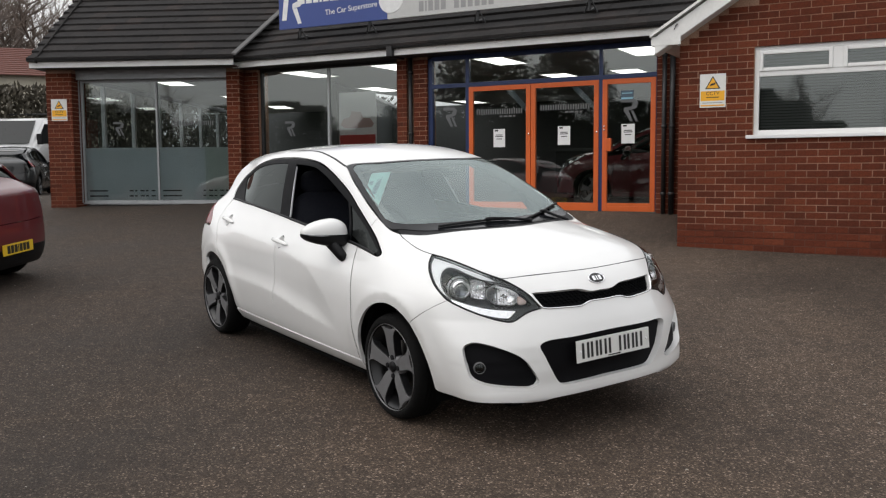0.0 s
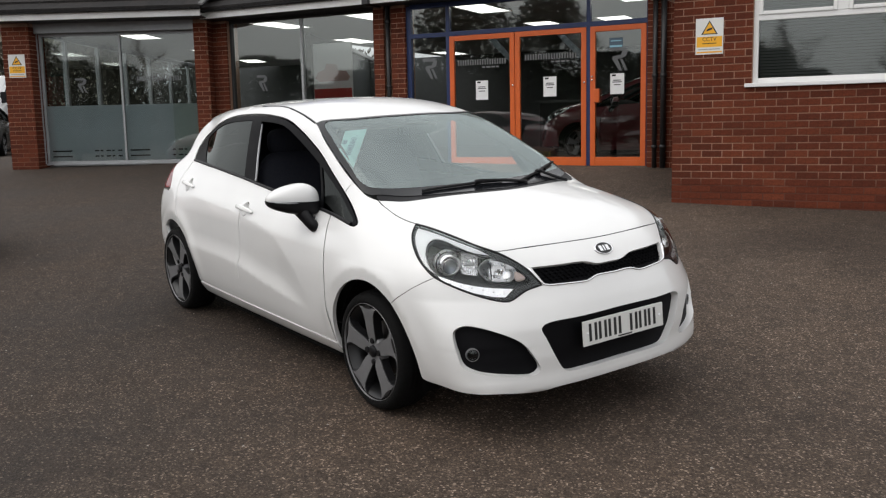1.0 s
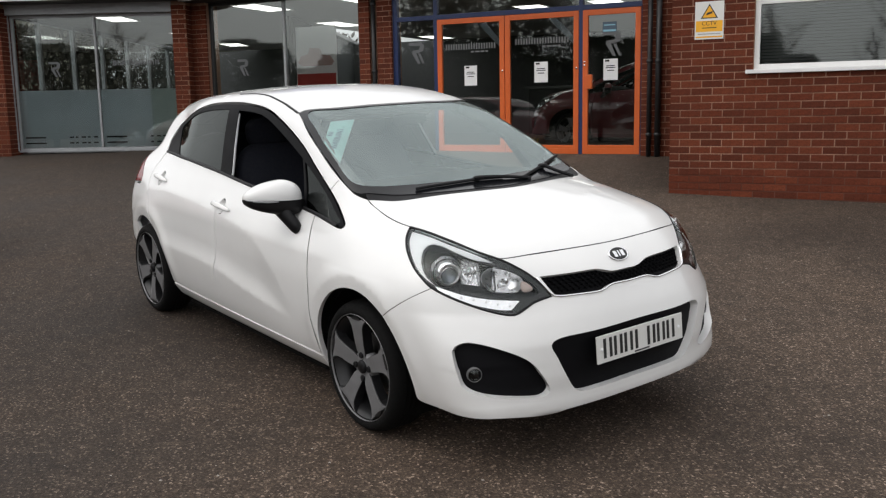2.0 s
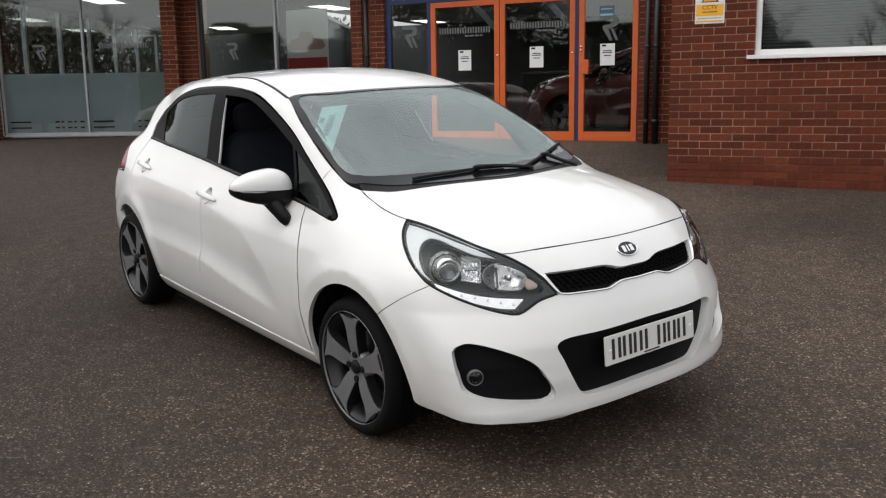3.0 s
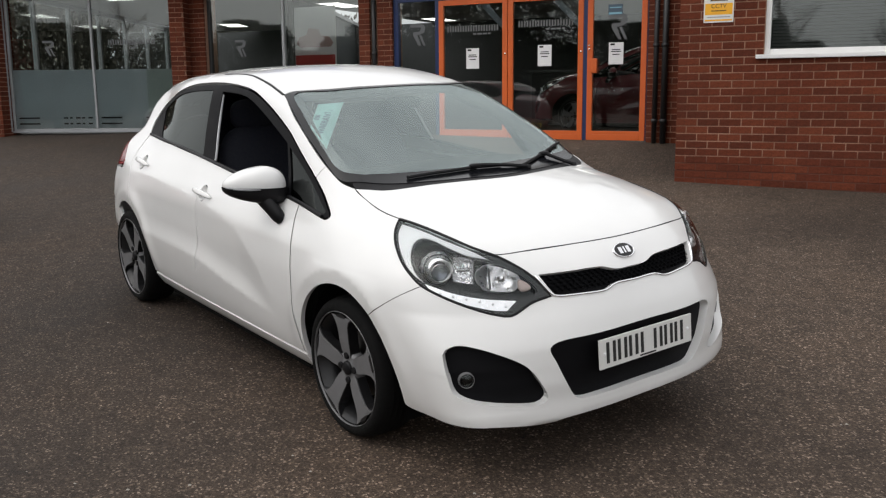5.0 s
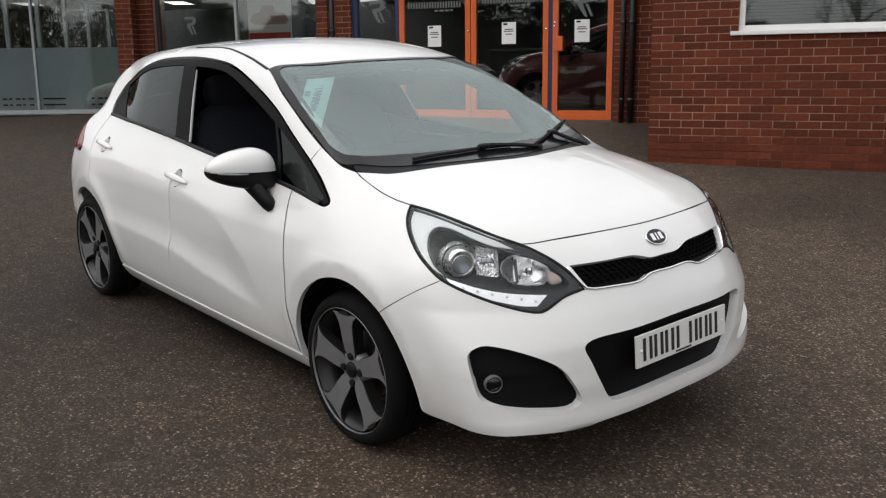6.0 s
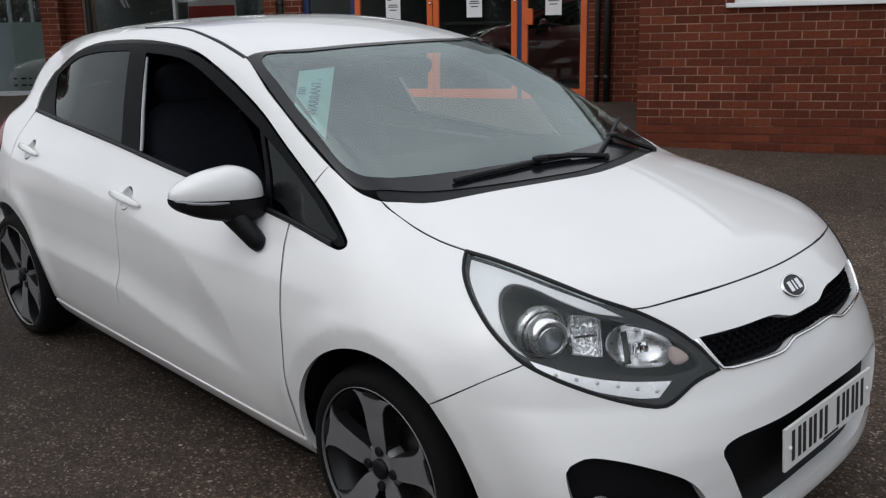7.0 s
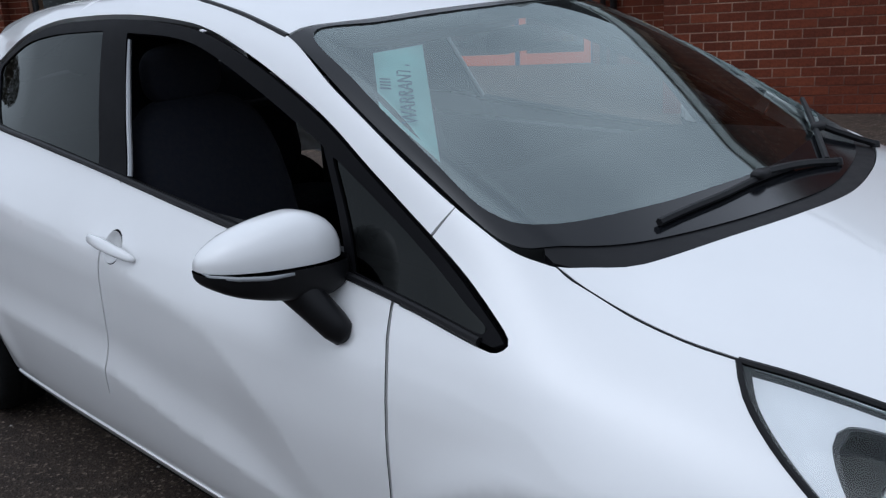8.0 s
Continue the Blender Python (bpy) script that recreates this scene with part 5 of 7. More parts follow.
tagged(link("gravel_chips", chips, plain("pale_stone_chips", (0.3, 0.28, 0.25), 0.9, vary=0.4, scale=200)), "loose pale stone chips on the asphalt", "gravel", kind="stuff")

# ---- brickwork ----
COURSE, PITCH, JOINT = 0.0803, 0.229, 0.0105
BRICK_MESH = {}


def brick_mesh(length, mat):
    key = (round(length, 3), mat.name)
    if key not in BRICK_MESH:
        me = bpy.data.meshes.new("brick")
        bm = block(0, length, -0.006, 0.05, 0, COURSE - JOINT, 0.003)
        bm.to_mesh(me)
        bm.free()
        me.materials.append(mat)
        BRICK_MESH[key] = me
    return BRICK_MESH[key]


def courses(x0, x1, z0, z1, inside=None):
    """The bricks of a stretcher-bond wall: (x, z, length) each."""
    out = []
    rows = int((z1 - z0) / COURSE)
    for r in range(rows):
        z = z0 + r * COURSE
        x = x0 - (PITCH / 2 if r % 2 else 0)
        while x < x1 - 0.01:
            a, b = max(x, x0), min(x + PITCH - JOINT, x1)
            if b - a > 0.03 and (inside is None or inside(a, b, z, z + COURSE)):
                out.append((a, z, b - a))
            x += PITCH
    return out


def joined_bricks(name, spans, mat, parent, m=None):
    """Many small far bricks as one piece."""
    rr = random.Random(7)
    vs, fs = [], []
    for x, z, length in spans:
        y0 = -0.006 + rr.uniform(-0.002, 0.002)
        k = len(vs)
        x1, z1 = x + length, z + COURSE - JOINT
        vs += [(x, y0, z), (x1, y0, z), (x1, y0, z1), (x, y0, z1), (x, 0.03, z), (x1, 0.03, z), (x1, 0.03, z1), (x, 0.03, z1)]
        fs += [(k, k + 1, k + 2, k + 3), (k + 1, k + 5, k + 6, k + 2), (k + 4, k, k + 3, k + 7), (k + 3, k + 2, k + 6, k + 7), (k + 4, k + 5, k + 1, k)]
    me = bpy.data.meshes.new(name)
    me.from_pydata(vs, [], fs)
    ob = put(name, me, mat, parent, "", m)
    ob["kind"] = "stuff"
    return ob


def brick_pier(name, base, x0, x1, y0, y1, z0, z1, label, left_face=False, right_face=False):
    """A short brick pier: mortar core with bricks on its faces."""
    core = link(name, block(x0 + 0.004, x1 - 0.004, y0, y1, z0, z1), MORTAR, m=base)
    tagged(core, label, "brick pier", kind="structure")
    joined_bricks("brickwork", courses(x0, x1, z0, z1), BRICK, core, Matrix.Translation((0, y0, 0)))
    turn = Matrix.Rotation(math.pi / 2, 4, "Z")
    if right_face:
        joined_bricks("brickwork", courses(0, y1 - y0, z0, z1), BRICK, core, Matrix.Translation((x1 - 0.004, y0, 0)) @ turn)
    if left_face:
        joined_bricks("brickwork", courses(0, y1 - y0, z0, z1), BRICK, core, Matrix.Translation((x0 + 0.004, y1, 0)) @ turn.inverted())
    return core


# ---- the building: entrance front ----
brick_pier("pier_corner", MIDDLE, -7.95, -7.62, -0.02, 0.3, 0.4, 3.26, "red brick pier beside the showroom window", True)
brick_pier("pier_middle", MIDDLE, -4.50, -4.31, -0.05, 0.3, 0.4, 3.26, "red brick pier between window and entrance")
brick_pier("pier_entrance", MIDDLE, -4.19, -3.93, -0.01, 0.3, 0.4, 3.26, "red brick pier between window and entrance")
brick_pier("pier_right", MIDDLE, 0.02, 0.96, 0.0, 0.3, 0.4, 3.26, "red brick wall beside the entrance doors")
link("wall_joint", block(-4.32, -4.18, 0.04, 0.3, 0.4, 3.26), MORTAR, m=MIDDLE)["kind"] = "structure"
tagged(bpy.data.objects["wall_joint"], "shadowed brick joint between two piers", "wall", kind="structure")


def pipe(base, x, y, z0, z1, rad=0.034):
    p = thing("downpipe", base @ Matrix.Translation((x, y, z0)), "black plastic rainwater downpipe on the brick wall", "downpipe", "downpipes")
    part("pipe", tube([(0, 0, 0), (0, 0, z1 - z0)], rad, 14), PIPE, p, "", True)
    for z in (0.35, (z1 - z0) * 0.5, z1 - z0 - 0.3):
        part("pipe_bracket", lathe([(rad + 0.004, z - 0.025), (rad + 0.010, z - 0.02), (rad + 0.010, z + 0.02), (rad + 0.004, z + 0.025)], 14, axis="z"), PIPE, p, "", True)


pipe(MIDDLE, -7.97, -0.09, 0.62, 3.3)
pipe(MIDDLE, -4.25, -0.02, 0.62, 3.3)
pipe(MIDDLE, 0.15, -0.07, 0.6, 3.3)
pipe(MIDDLE, 0.27, -0.07, 0.6, 3.3, 0.04)


def glazing(name, base, x0, x1, z0, z1, mullions, frame_mat, w, label, y=0.08):
    win = thing(name, base, label, "window", "", "structure")
    part("window_frame", frame_ring(bmesh.new(), x0, x1, z0, z1, y - 0.03, y + 0.04, w), frame_mat, win)
    edges = [x0 + w] + [v for mx in mullions for v in (mx - w * 0.45, mx + w * 0.45)] + [x1 - w]
    for mx in mullions:
        part("mullion", block(mx - w * 0.45, mx + w * 0.45, y - 0.032, y + 0.04, z0 + w, z1 - w, 0.004), ALU if frame_mat is DARK else frame_mat, win)
    for a, b in zip(edges[::2], edges[1::2]):
        pane = part("pane", pane_block(a, b, y - 0.003, y + 0.003, z0 + w, z1 - w), PANE, win)
        pane.visible_shadow = False
    part("window_sill", block(x0 - 0.02, x1 + 0.02, y - 0.06, y + 0.05, z0 - 0.028, z0, 0.006), ALU, win)
    return win


glazing("window_1", MIDDLE, -7.60, -4.52, 0.75, 3.24, [-6.03], DARK, 0.05, "large showroom window with a slim pale mullion")
link("wall_under_window", block(-7.62, -4.50, 0.02, 0.3, 0.35, 0.70), MORTAR, m=MIDDLE)
tagged(bpy.data.objects["wall_under_window"], "low wall under the showroom window", "wall", kind="structure")

# entrance screen in dark blue with three orange doors
screen = thing("window_2", MIDDLE, "dark blue aluminium entrance screen with glass panels", "window", "", "structure")
for x0, x1 in ((-3.93, -3.85), (-3.215, -3.15), (-0.895, -0.835), (-0.0, 0.03)):
    part("screen_post", block(x0, x1, 0.03, 0.11, 0.66, 3.22, 0.004), BLUE, screen)
for z0, z1 in ((2.705, 2.775), (3.165, 3.24)):
    part("screen_rail", block(-3.85, 0.0, 0.032, 0.108, z0, z1, 0.004), BLUE, screen)
for x0, x1, z0, z1 in ((-3.85, -3.215, 0.70, 2.705), (-3.85, -3.215, 2.775, 3.165), (-3.15, -0.895, 2.775, 3.165), (-0.835, 0.0, 2.775, 3.165)):
    pane = part("pane", pane_block(x0, x1, 0.066, 0.072, z0, z1), PANE, screen)
    pane.visible_shadow = False
part("screen_foot", block(-3.85, -3.215, 0.03, 0.11, 0.6, 0.70, 0.004), BLUE, screen)


def glass_door(k, x0, x1, handle):
    d = thing("door_%d" % k, MIDDLE, "closed glass door with a bright orange frame", "door", "entrance doors", "structure")
    part("door_frame", frame_ring(bmesh.new(), x0, x1, 0.672, 2.70, 0.02, 0.075, 0.078, 0.005), ORANGE, d)
    part("kick_rail", block(x0 + 0.078, x1 - 0.078, 0.022, 0.073, 0.75, 0.80, 0.003), ORANGE, d)
    pane = part("pane", pane_block(x0 + 0.078, x1 - 0.078, 0.044, 0.050, 0.80, 2.622), PANE, d)
    pane.visible_shadow = False
    if handle:
        part("door_pull", block(x0 + 0.06, x0 + 0.155, -0.03, 0.02, 1.60, 1.80, 0.012), ORANGE, d, "orange pull plate")
        part("lock", lathe([(0.0, -0.01), (0.014, -0.009), (0.016, 0.0)], 14), CHROME, d, "", True, Matrix.Translation((x0 + 0.03, 0.02, 1.98)))
        part("lock", lathe([(0.0, -0.01), (0.014, -0.009), (0.016, 0.0)], 14), CHROME, d, "", True, Matrix.Translation((x0 + 0.03, 0.02, 1.93)))
    else:
        part("lock", lathe([(0.0, -0.01), (0.014, -0.009), (0.016, 0.0)], 14), CHROME, d, "", True, Matrix.Translation((x1 - 0.03, 0.02, 1.9)))
    return d


glass_door(1, -3.15, -2.04, False)
glass_door(2, -2.03, -0.895, False)
glass_door(3, -0.835, -0.002, True)
tagged(link("threshold", block(-3.95, 0.03, -0.02, 0.13, 0.45, 0.668, 0.004), plain("concrete_threshold", (0.1, 0.095, 0.09), 0.9), m=MIDDLE), "low dark concrete threshold under the doors", "threshold", kind="structure")


def notice(x, z, label):
    n = thing("notice", MIDDLE @ Matrix.Translation((x, 0.040, z)), label, "notice", "paper notices")
    part("sheet", block(-0.104, 0.104, -0.0006, 0.0006, -0.148, 0.148), PAPER, n)
    bm = bmesh.new()
    box(bm, -0.08, -0.02, -0.0018, -0.0008, 0.11, 0.135)
    for zz, a, b in ((0.045, -0.06, 0.06), (0.02, -0.07, 0.07), (-0.02, -0.05, 0.05)):
        box(bm, a, b, -0.0018, -0.0008, zz, zz + 0.012)
    part("print_bars", bm, INK, n)


for x, z in ((-2.60, 1.845), (-1.47, 1.86), (-0.43, 1.863)):
    notice(x, z, "white paper notice taped to the glass door")


def name_bars(x, z, widths, h, y=0.036):
    """Etched trade name on the glass, as plain bars, with the thin tag line."""
    n = thing("door_lettering", MIDDLE @ Matrix.Translation((x, y, z)), "pale etched lettering bars on the glass", "lettering", "glass lettering")
    bars(n, "letter_bar", widths, h, 0.02, VINYL_LIGHT, Matrix.Identity(4))
    bars(n, "tag_bar", [0.05, 0.07, 0.06, 0.04], h * 0.28, 0.02, VINYL_LIGHT, Matrix.Translation((0.15, 0, -h * 0.95)))


name_bars(-2.60, 2.28, [0.022] * 20, 0.085)
name_bars(-1.46, 2.31, [0.022] * 20, 0.085)


def r_mark(base, x, y, z, s, material, label):
    """The trade mark as a plain bent shape."""
    n = thing("glass_mark", base @ Matrix.Translation((x, y, z)), label, "logo", "glass marks")
    bm = prism([(-0.4 * s, 0.5 * s), (0.25 * s, 0.5 * s), (0.42 * s, 0.35 * s), (0.36 * s, 0.1 * s), (0.1 * s, 0.0), (-0.25 * s, 0.0), (-0.22 * s, 0.12 * s), (0.12 * s, 0.16 * s), (0.2 * s, 0.34 * s), (-0.4 * s, 0.36 * s)], -0.001, 0.0)
    prism([(-0.25 * s, 0.0), (-0.02 * s, 0.0), (0.18 * s, -0.5 * s), (0.05 * s, -0.5 * s)], -0.001, 0.0, bm)
    prism([(0.08 * s, -0.02 * s), (0.2 * s, -0.02 * s), (0.42 * s, -0.5 * s), (0.3 * s, -0.5 * s)], -0.001, 0.0, bm)
    part("mark", bm, material, n)


r_mark(MIDDLE, -3.53, 0.062, 2.22, 0.32, VINYL, "pale etched mark on the side glass")
r_mark(MIDDLE, -0.42, 0.041, 2.22, 0.34, VINYL, "pale etched mark on the door glass")
tag = thing("hours_sticker", MIDDLE @ Matrix.Translation((-0.45, 0.040, 2.45)), "small blue sticker with pale bars on the door glass", "sticker")
part("sheet", block(-0.1, 0.1, -0.0006, 0.0006, -0.07, 0.07), plain("slate_blue_sticker", (0.07, 0.11, 0.15), 0.4), tag)
part("print_bars", box(box(bmesh.new(), -0.09, 0.09, -0.0018, -0.0008, -0.062, -0.035), -0.08, 0.08, -0.0018, -0.0008, 0.02, 0.035), plain("pale_cyan_print", (0.25, 0.5, 0.6), 0.4), tag)
r_mark(MIDDLE, -6.93, 0.07, 2.12, 0.28, VINYL, "pale etched mark on the showroom glass")

# flat pale diagonal strips behind the upper corners of two door panes
for pts in (((-2.485, 2.615), (-2.353, 2.615), (-2.12, 2.365), (-2.12, 2.245)), ((-1.361, 2.615), (-1.239, 2.615), (-0.98, 2.36), (-0.98, 2.24))):
    pale_strip = thing("corner_sash", MIDDLE @ Matrix.Translation((0, 0.052, 0)), "pale diagonal strip across the corner of the door glass", "sticker", "corner sashes")
    part("strip", prism(list(pts), 0.0, 0.001), plain("pale_blue_grey_strip", (0.30, 0.34, 0.37), 0.5, vary=0.15), pale_strip)

# eaves
for base, x0, x1, y, z, nm in ((MIDDLE, -7.86, -4.42, -0.42, 3.25, "fascia_middle"), (MIDDLE, -4.34, 0.62, -0.42, 3.25, "fascia_right"), (WING_L, -0.62, 3.27, -0.62, 3.27, "fascia_left")):
    tagged(link(nm, block(x0, x1, y, y + 0.022, z, z + 0.128, 0.003), FASCIA, m=base), "white painted fascia board under dark gutter", "fascia", kind="structure")
    g = bmesh.new()
    rr = [[g.verts.new((x, y - 0.034 + 0.034 * math.cos(a), z + 0.137 - 0.03 * math.sin(a))) for a in np.linspace(0, math.pi, 9)] for x in (x0 - 0.01, x1 + 0.01)]
    for i in range(8):
        g.faces.new((rr[0][i], rr[0][i + 1], rr[1][i + 1], rr[1][i]))
    gut = link("gutter", g, PIPE, m=base, smooth=True)
    gut.modifiers.new("thickness", "SOLIDIFY").thickness = 0.004
    tagged(gut, "black half-round plastic gutter along the eaves", "gutter", kind="structure")
    for k in range(int((x1 - x0) / 0.9) + 1):
        part("gutter_clip", block(x0 + 0.1 + 0.9 * k, x0 + 0.125 + 0.9 * k, y - 0.072, y, z + 0.10, z + 0.14, 0.004), PIPE, gut)
    sof = link("soffit", block(x0, x1, y + 0.022, 0.3, z - 0.004, z + 0.012), DARK, m=base)
    tagged(sof, "dark soffit board under the eaves", "soffit", kind="structure")
outlet = box(box(bmesh.new(), -4.435, -4.325, -0.50, -0.395, 3.235, 3.41, 0.006), -4.41, -4.35, -0.42, -0.02, 3.22, 3.26, 0.006)
tagged(link("gutter_outlet", outlet, PIPE, m=MIDDLE), "black plastic gutter outlet between two fascia boards", "gutter", kind="structure")
tagged(link("lintel_middle", block(-7.95, 0.62, -0.0, 0.3, 3.24, 3.40), DARK, m=MIDDLE), "dark timber head over windows and doors", "lintel", kind="structure")

# ---- left showroom front ----
brick_pier("pier_left", WING_L, -0.48, 0.02, -0.30, 0.25, 0.4, 3.27, "red brick pier at the showroom's end", True, True)
brick_pier("pier_wing_right", WING_L, 2.965, 3.22, -0.12, 0.25, 0.4, 3.27, "red brick pier beside the showroom window", False, True)
glazing("window_3", WING_L, 0.03, 2.965, 0.745, 3.09, [1.53], ALU, 0.042, "tall two-pane showroom window with a frosted lower band", 0.05)
shutter = link("shutter_box", block(-0.0, 2.965, -0.12, 0.25, 3.095, 3.272, 0.006), ALU, m=WING_L)
tagged(shutter, "grey metal roller shutter box over the window", "shutter box", kind="structure")
part("shutter_guide", block(0.0, 0.028, -0.05, -0.005, 0.74, 3.094, 0.004), ALU, shutter)
for k, (a, b) in enumerate(((0.075, 1.508), (1.552, 2.92))):
    film = thing("window_film", WING_L @ Matrix.Translation((0, 0.0585, 0)), "frosted film band across the lower showroom window", "window film", "window films")
    part("film", block(a, b, 0.0, 0.001, 0.79, 1.80), FROST, film)
    bm = bmesh.new()
    for z in (0.86, 0.96):
        box(bm, a + 0.05, a + 0.42, -0.0088, -0.0078, z, z + 0.025)
        for i in range(5):
            box(bm, a + 0.85 + 0.11 * i, a + 0.85 + 0.11 * i + (0.05 if (i + k) % 2 else 0.08), -0.0088, -0.0078, z, z + 0.025)
    part("film_bars", bm, DARK, film)
white_card = thing("white_board", WING_L @ Matrix.Translation((2.68, 0.0545, 0.79)), "pale board propped inside the showroom window", "board")
part("board", block(-0.225, 0.235, 0, 0.003, 0, 1.01), plain("pale_green_board", (0.5, 0.56, 0.54), 0.5), white_card)
r_mark(WING_L, 0.755, 0.044, 2.165, 0.26, VINYL, "pale etched mark on the showroom glass")
nb = thing("glass_lettering", WING_L @ Matrix.Translation((2.225, 0.044, 2.258)), "pale etched lettering bars on the showroom glass", "lettering", "glass lettering")
bars(nb, "letter_bar", [0.022] * 20, 0.085, 0.02, VINYL, Matrix.Identity(4))


def cctv_sign(base, x, y, z, w, h):
    s = thing("warning_sign", base @ Matrix.Translation((x, y, z)), "white and yellow camera warning sign screwed to the brickwork", "sign", "warning signs")
    part("sign_plate", block(-w / 2, w / 2, 0.0, 0.004, -h / 2, h / 2, 0.0015), SIGN_WHITE, s)
    part("yellow_band", block(-w * 0.46, w * 0.46, -0.0015, 0.0, -h * 0.30, -h * 0.01), SIGN_YELLOW, s)
    part("yellow_strip", block(-w * 0.46, w * 0.46, -0.0015, 0.0, -h * 0.46, -h * 0.42), SIGN_YELLOW, s)
    tri = part("triangle", prism([(-w * 0.30, h * 0.05), (w * 0.30, h * 0.05), (0, h * 0.44)], -0.0015, 0.0), INK, s)
    part("triangle_field", prism([(-w * 0.235, h * 0.075), (w * 0.235, h * 0.075), (0, h * 0.385)], -0.003, -0.0016), SIGN_YELLOW, s)
    part("camera_mark", prism([(-w * 0.12, h * 0.13), (w * 0.09, h * 0.18), (w * 0.11, h * 0.24), (-w * 0.08, h * 0.20)], -0.0045, -0.0031), INK, s)
    lettering("word", "CCTV", h * 0.15, INK, s, Matrix.Translation((0, -0.0022, -h * 0.085)) @ Matrix.Rotation(math.pi / 2, 4, "X"))
    bars(s, "print_bar", [w * 0.5], h * 0.022, 0.01, INK, Matrix.Translation((0, -0.0016, -h * 0.2)))
    bars(s, "print_bar", [w * 0.78], h * 0.022, 0.01, INK_GREY, Matrix.Translation((0, -0.0002, -h * 0.36)))
    return s


cctv_sign(WING_L, -0.235, -0.311, 2.515, 0.31, 0.41)
cctv_sign(GABLE, 0.403, -0.012, 2.256, 0.306, 0.400)

# ---- roofs ----
PITCH_R = radians(30)


def roof_slope(name, base, x_of, eave_y, eave_z, up, label):
    """Overlapping flat tiles, course by course. x_of(v): left and right ends at v metres behind the eave."""
    rr = random.Random(11)
    bm = bmesh.new()
    singles = []
    gauge, wide = 0.34, 0.33
    c, s = math.cos(PITCH_R), math.sin(PITCH_R)
    for r in range(int(up / (gauge * c)) + 1):
        v0, v1 = r * gauge * c, (r + 1.12) * gauge * c
        a, b = x_of(v0)
        x = a - (wide / 2 if r % 2 else 0)
        while x < b:
            lo, hi = max(x, a), min(x + wide - 0.004, b)
            j = rr.uniform(-0.002, 0.002)
            if len(singles) < 150 and hi - lo > wide - 0.005 and x_of(v1)[0] <= lo and hi <= x_of(v1)[1]:
                singles.append((lo, eave_y + v0, eave_z + v0 * s / c + j))
            elif hi - lo > 0.02:
                pts = []
                for xx in (lo, hi):
                    for vv, lift in ((v0, 0.052 + j), (v0, 0.006 + j), (v1, 0.0), (v1, 0.010)):
                        aa, bb = x_of(vv)
                        pts.append(bm.verts.new((min(max(xx, aa), bb), eave_y + vv, eave_z + vv * s / c + lift)))
                for q in ((0, 1, 5, 4), (0, 4, 7, 3), (1, 2, 6, 5), (0, 3, 2, 1), (4, 5, 6, 7)):
                    try:
                        bm.faces.new([pts[i] for i in q])
                    except ValueError:
                        pass
            x += wide
    bmesh.ops.recalc_face_normals(bm, faces=bm.faces)
    deck = bmesh.new()
    a0, b0 = x_of(0)
    a1, b1 = x_of(up)
    t = s / c
    deck_v = [deck.verts.new(p) for p in ((a0, eave_y, eave_z - 0.01), (b0, eave_y, eave_z - 0.01), (b1, eave_y + up, eave_z + up * t - 0.01), (a1, eave_y + up, eave_z + up * t - 0.01))]
    deck.faces.new(deck_v)
    ob = link(name, deck, DARK, m=base)
    tagged(ob, label, "roof", kind="structure")
    tl = part("roof_tiles", bm, TILE, ob, "dark brown interlocking concrete tiles")
    tl["kind"] = "stuff"
    # the tiles nearest the eaves, each by itself on one mesh
    me = bpy.data.meshes.new("tile")
    w, deep = wide - 0.004, 1.12 * gauge * c
    tv = [(xx, vv, vv * t + lift) for xx in (0, w) for vv, lift in ((0, 0.052), (0, 0.006), (deep, 0.0), (deep, 0.010))]
    me.from_pydata(tv, [], [(0, 1, 5, 4), (4, 7, 3, 0), (1, 2, 6, 5), (0, 3, 2, 1), (4, 5, 6, 7)])
    me.materials.append(TILE)
    for place in singles:
        one = new("tile", me)
        one.parent, one.matrix_basis = ob, Matrix.Translation(place)
    return ob


VAL = math.tan(radians(11.75))
roof_slope("roof_left", WING_L, lambda v: (-0.63 - 0.15 * v, 3.30 + v * VAL), -0.70, 3.40, 4.6, "dark tiled roof over the left showroom")
roof_slope("roof_middle", MIDDLE, lambda v: (-7.93 - v * VAL, 0.55 + v * 0.7), -0.50, 3.385, 4.6, "dark tiled roof over the entrance")
rise_l = math.tan(PITCH_R)
tagged(link("verge_left", prism([(-0.70, 3.35), (4.0, 3.35 + 4.7 * rise_l), (4.0, 3.47 + 4.7 * rise_l), (-0.70, 3.47)], 0.0, 0.03), TILE, m=WING_L @ Matrix.Translation((-0.525, 0, 0)) @ Matrix.Rotation(math.pi / 2 + math.atan(0.15), 4, "Z")), "dark verge along the roof's end", "verge", kind="structure")
valley = bmesh.new()
ring = []
for v in (0.0, 4.6):
    x, y, z = 3.30 + v * VAL, -0.70 + v, 3.40 + v * rise_l
    ring.append([valley.verts.new(q) for q in ((x - 0.03, y, z + 0.045), (x + 0.05, y, z + 0.03), (x + 0.05, y, z + 0.062), (x - 0.03, y, z + 0.075))])
for k in range(4):
    valley.faces.new((ring[0][k], ring[0][(k + 1) % 4], ring[1][(k + 1) % 4], ring[1][k]))
valley.faces.new(ring[0][::-1])
valley.faces.new(ring[1])
bmesh.ops.recalc_face_normals(valley, faces=valley.faces)
vob = link("valley", valley, LEAD, m=WING_L)
tagged(vob, "grey lead-lined valley between two roof slopes", "roof valley", kind="structure")

# the long fascia sign on the roof
sign = thing("roof_sign", MIDDLE @ Matrix.Translation((0, -0.16, 3.905)), "long blue and pale grey trade sign on roof brackets", "sign")
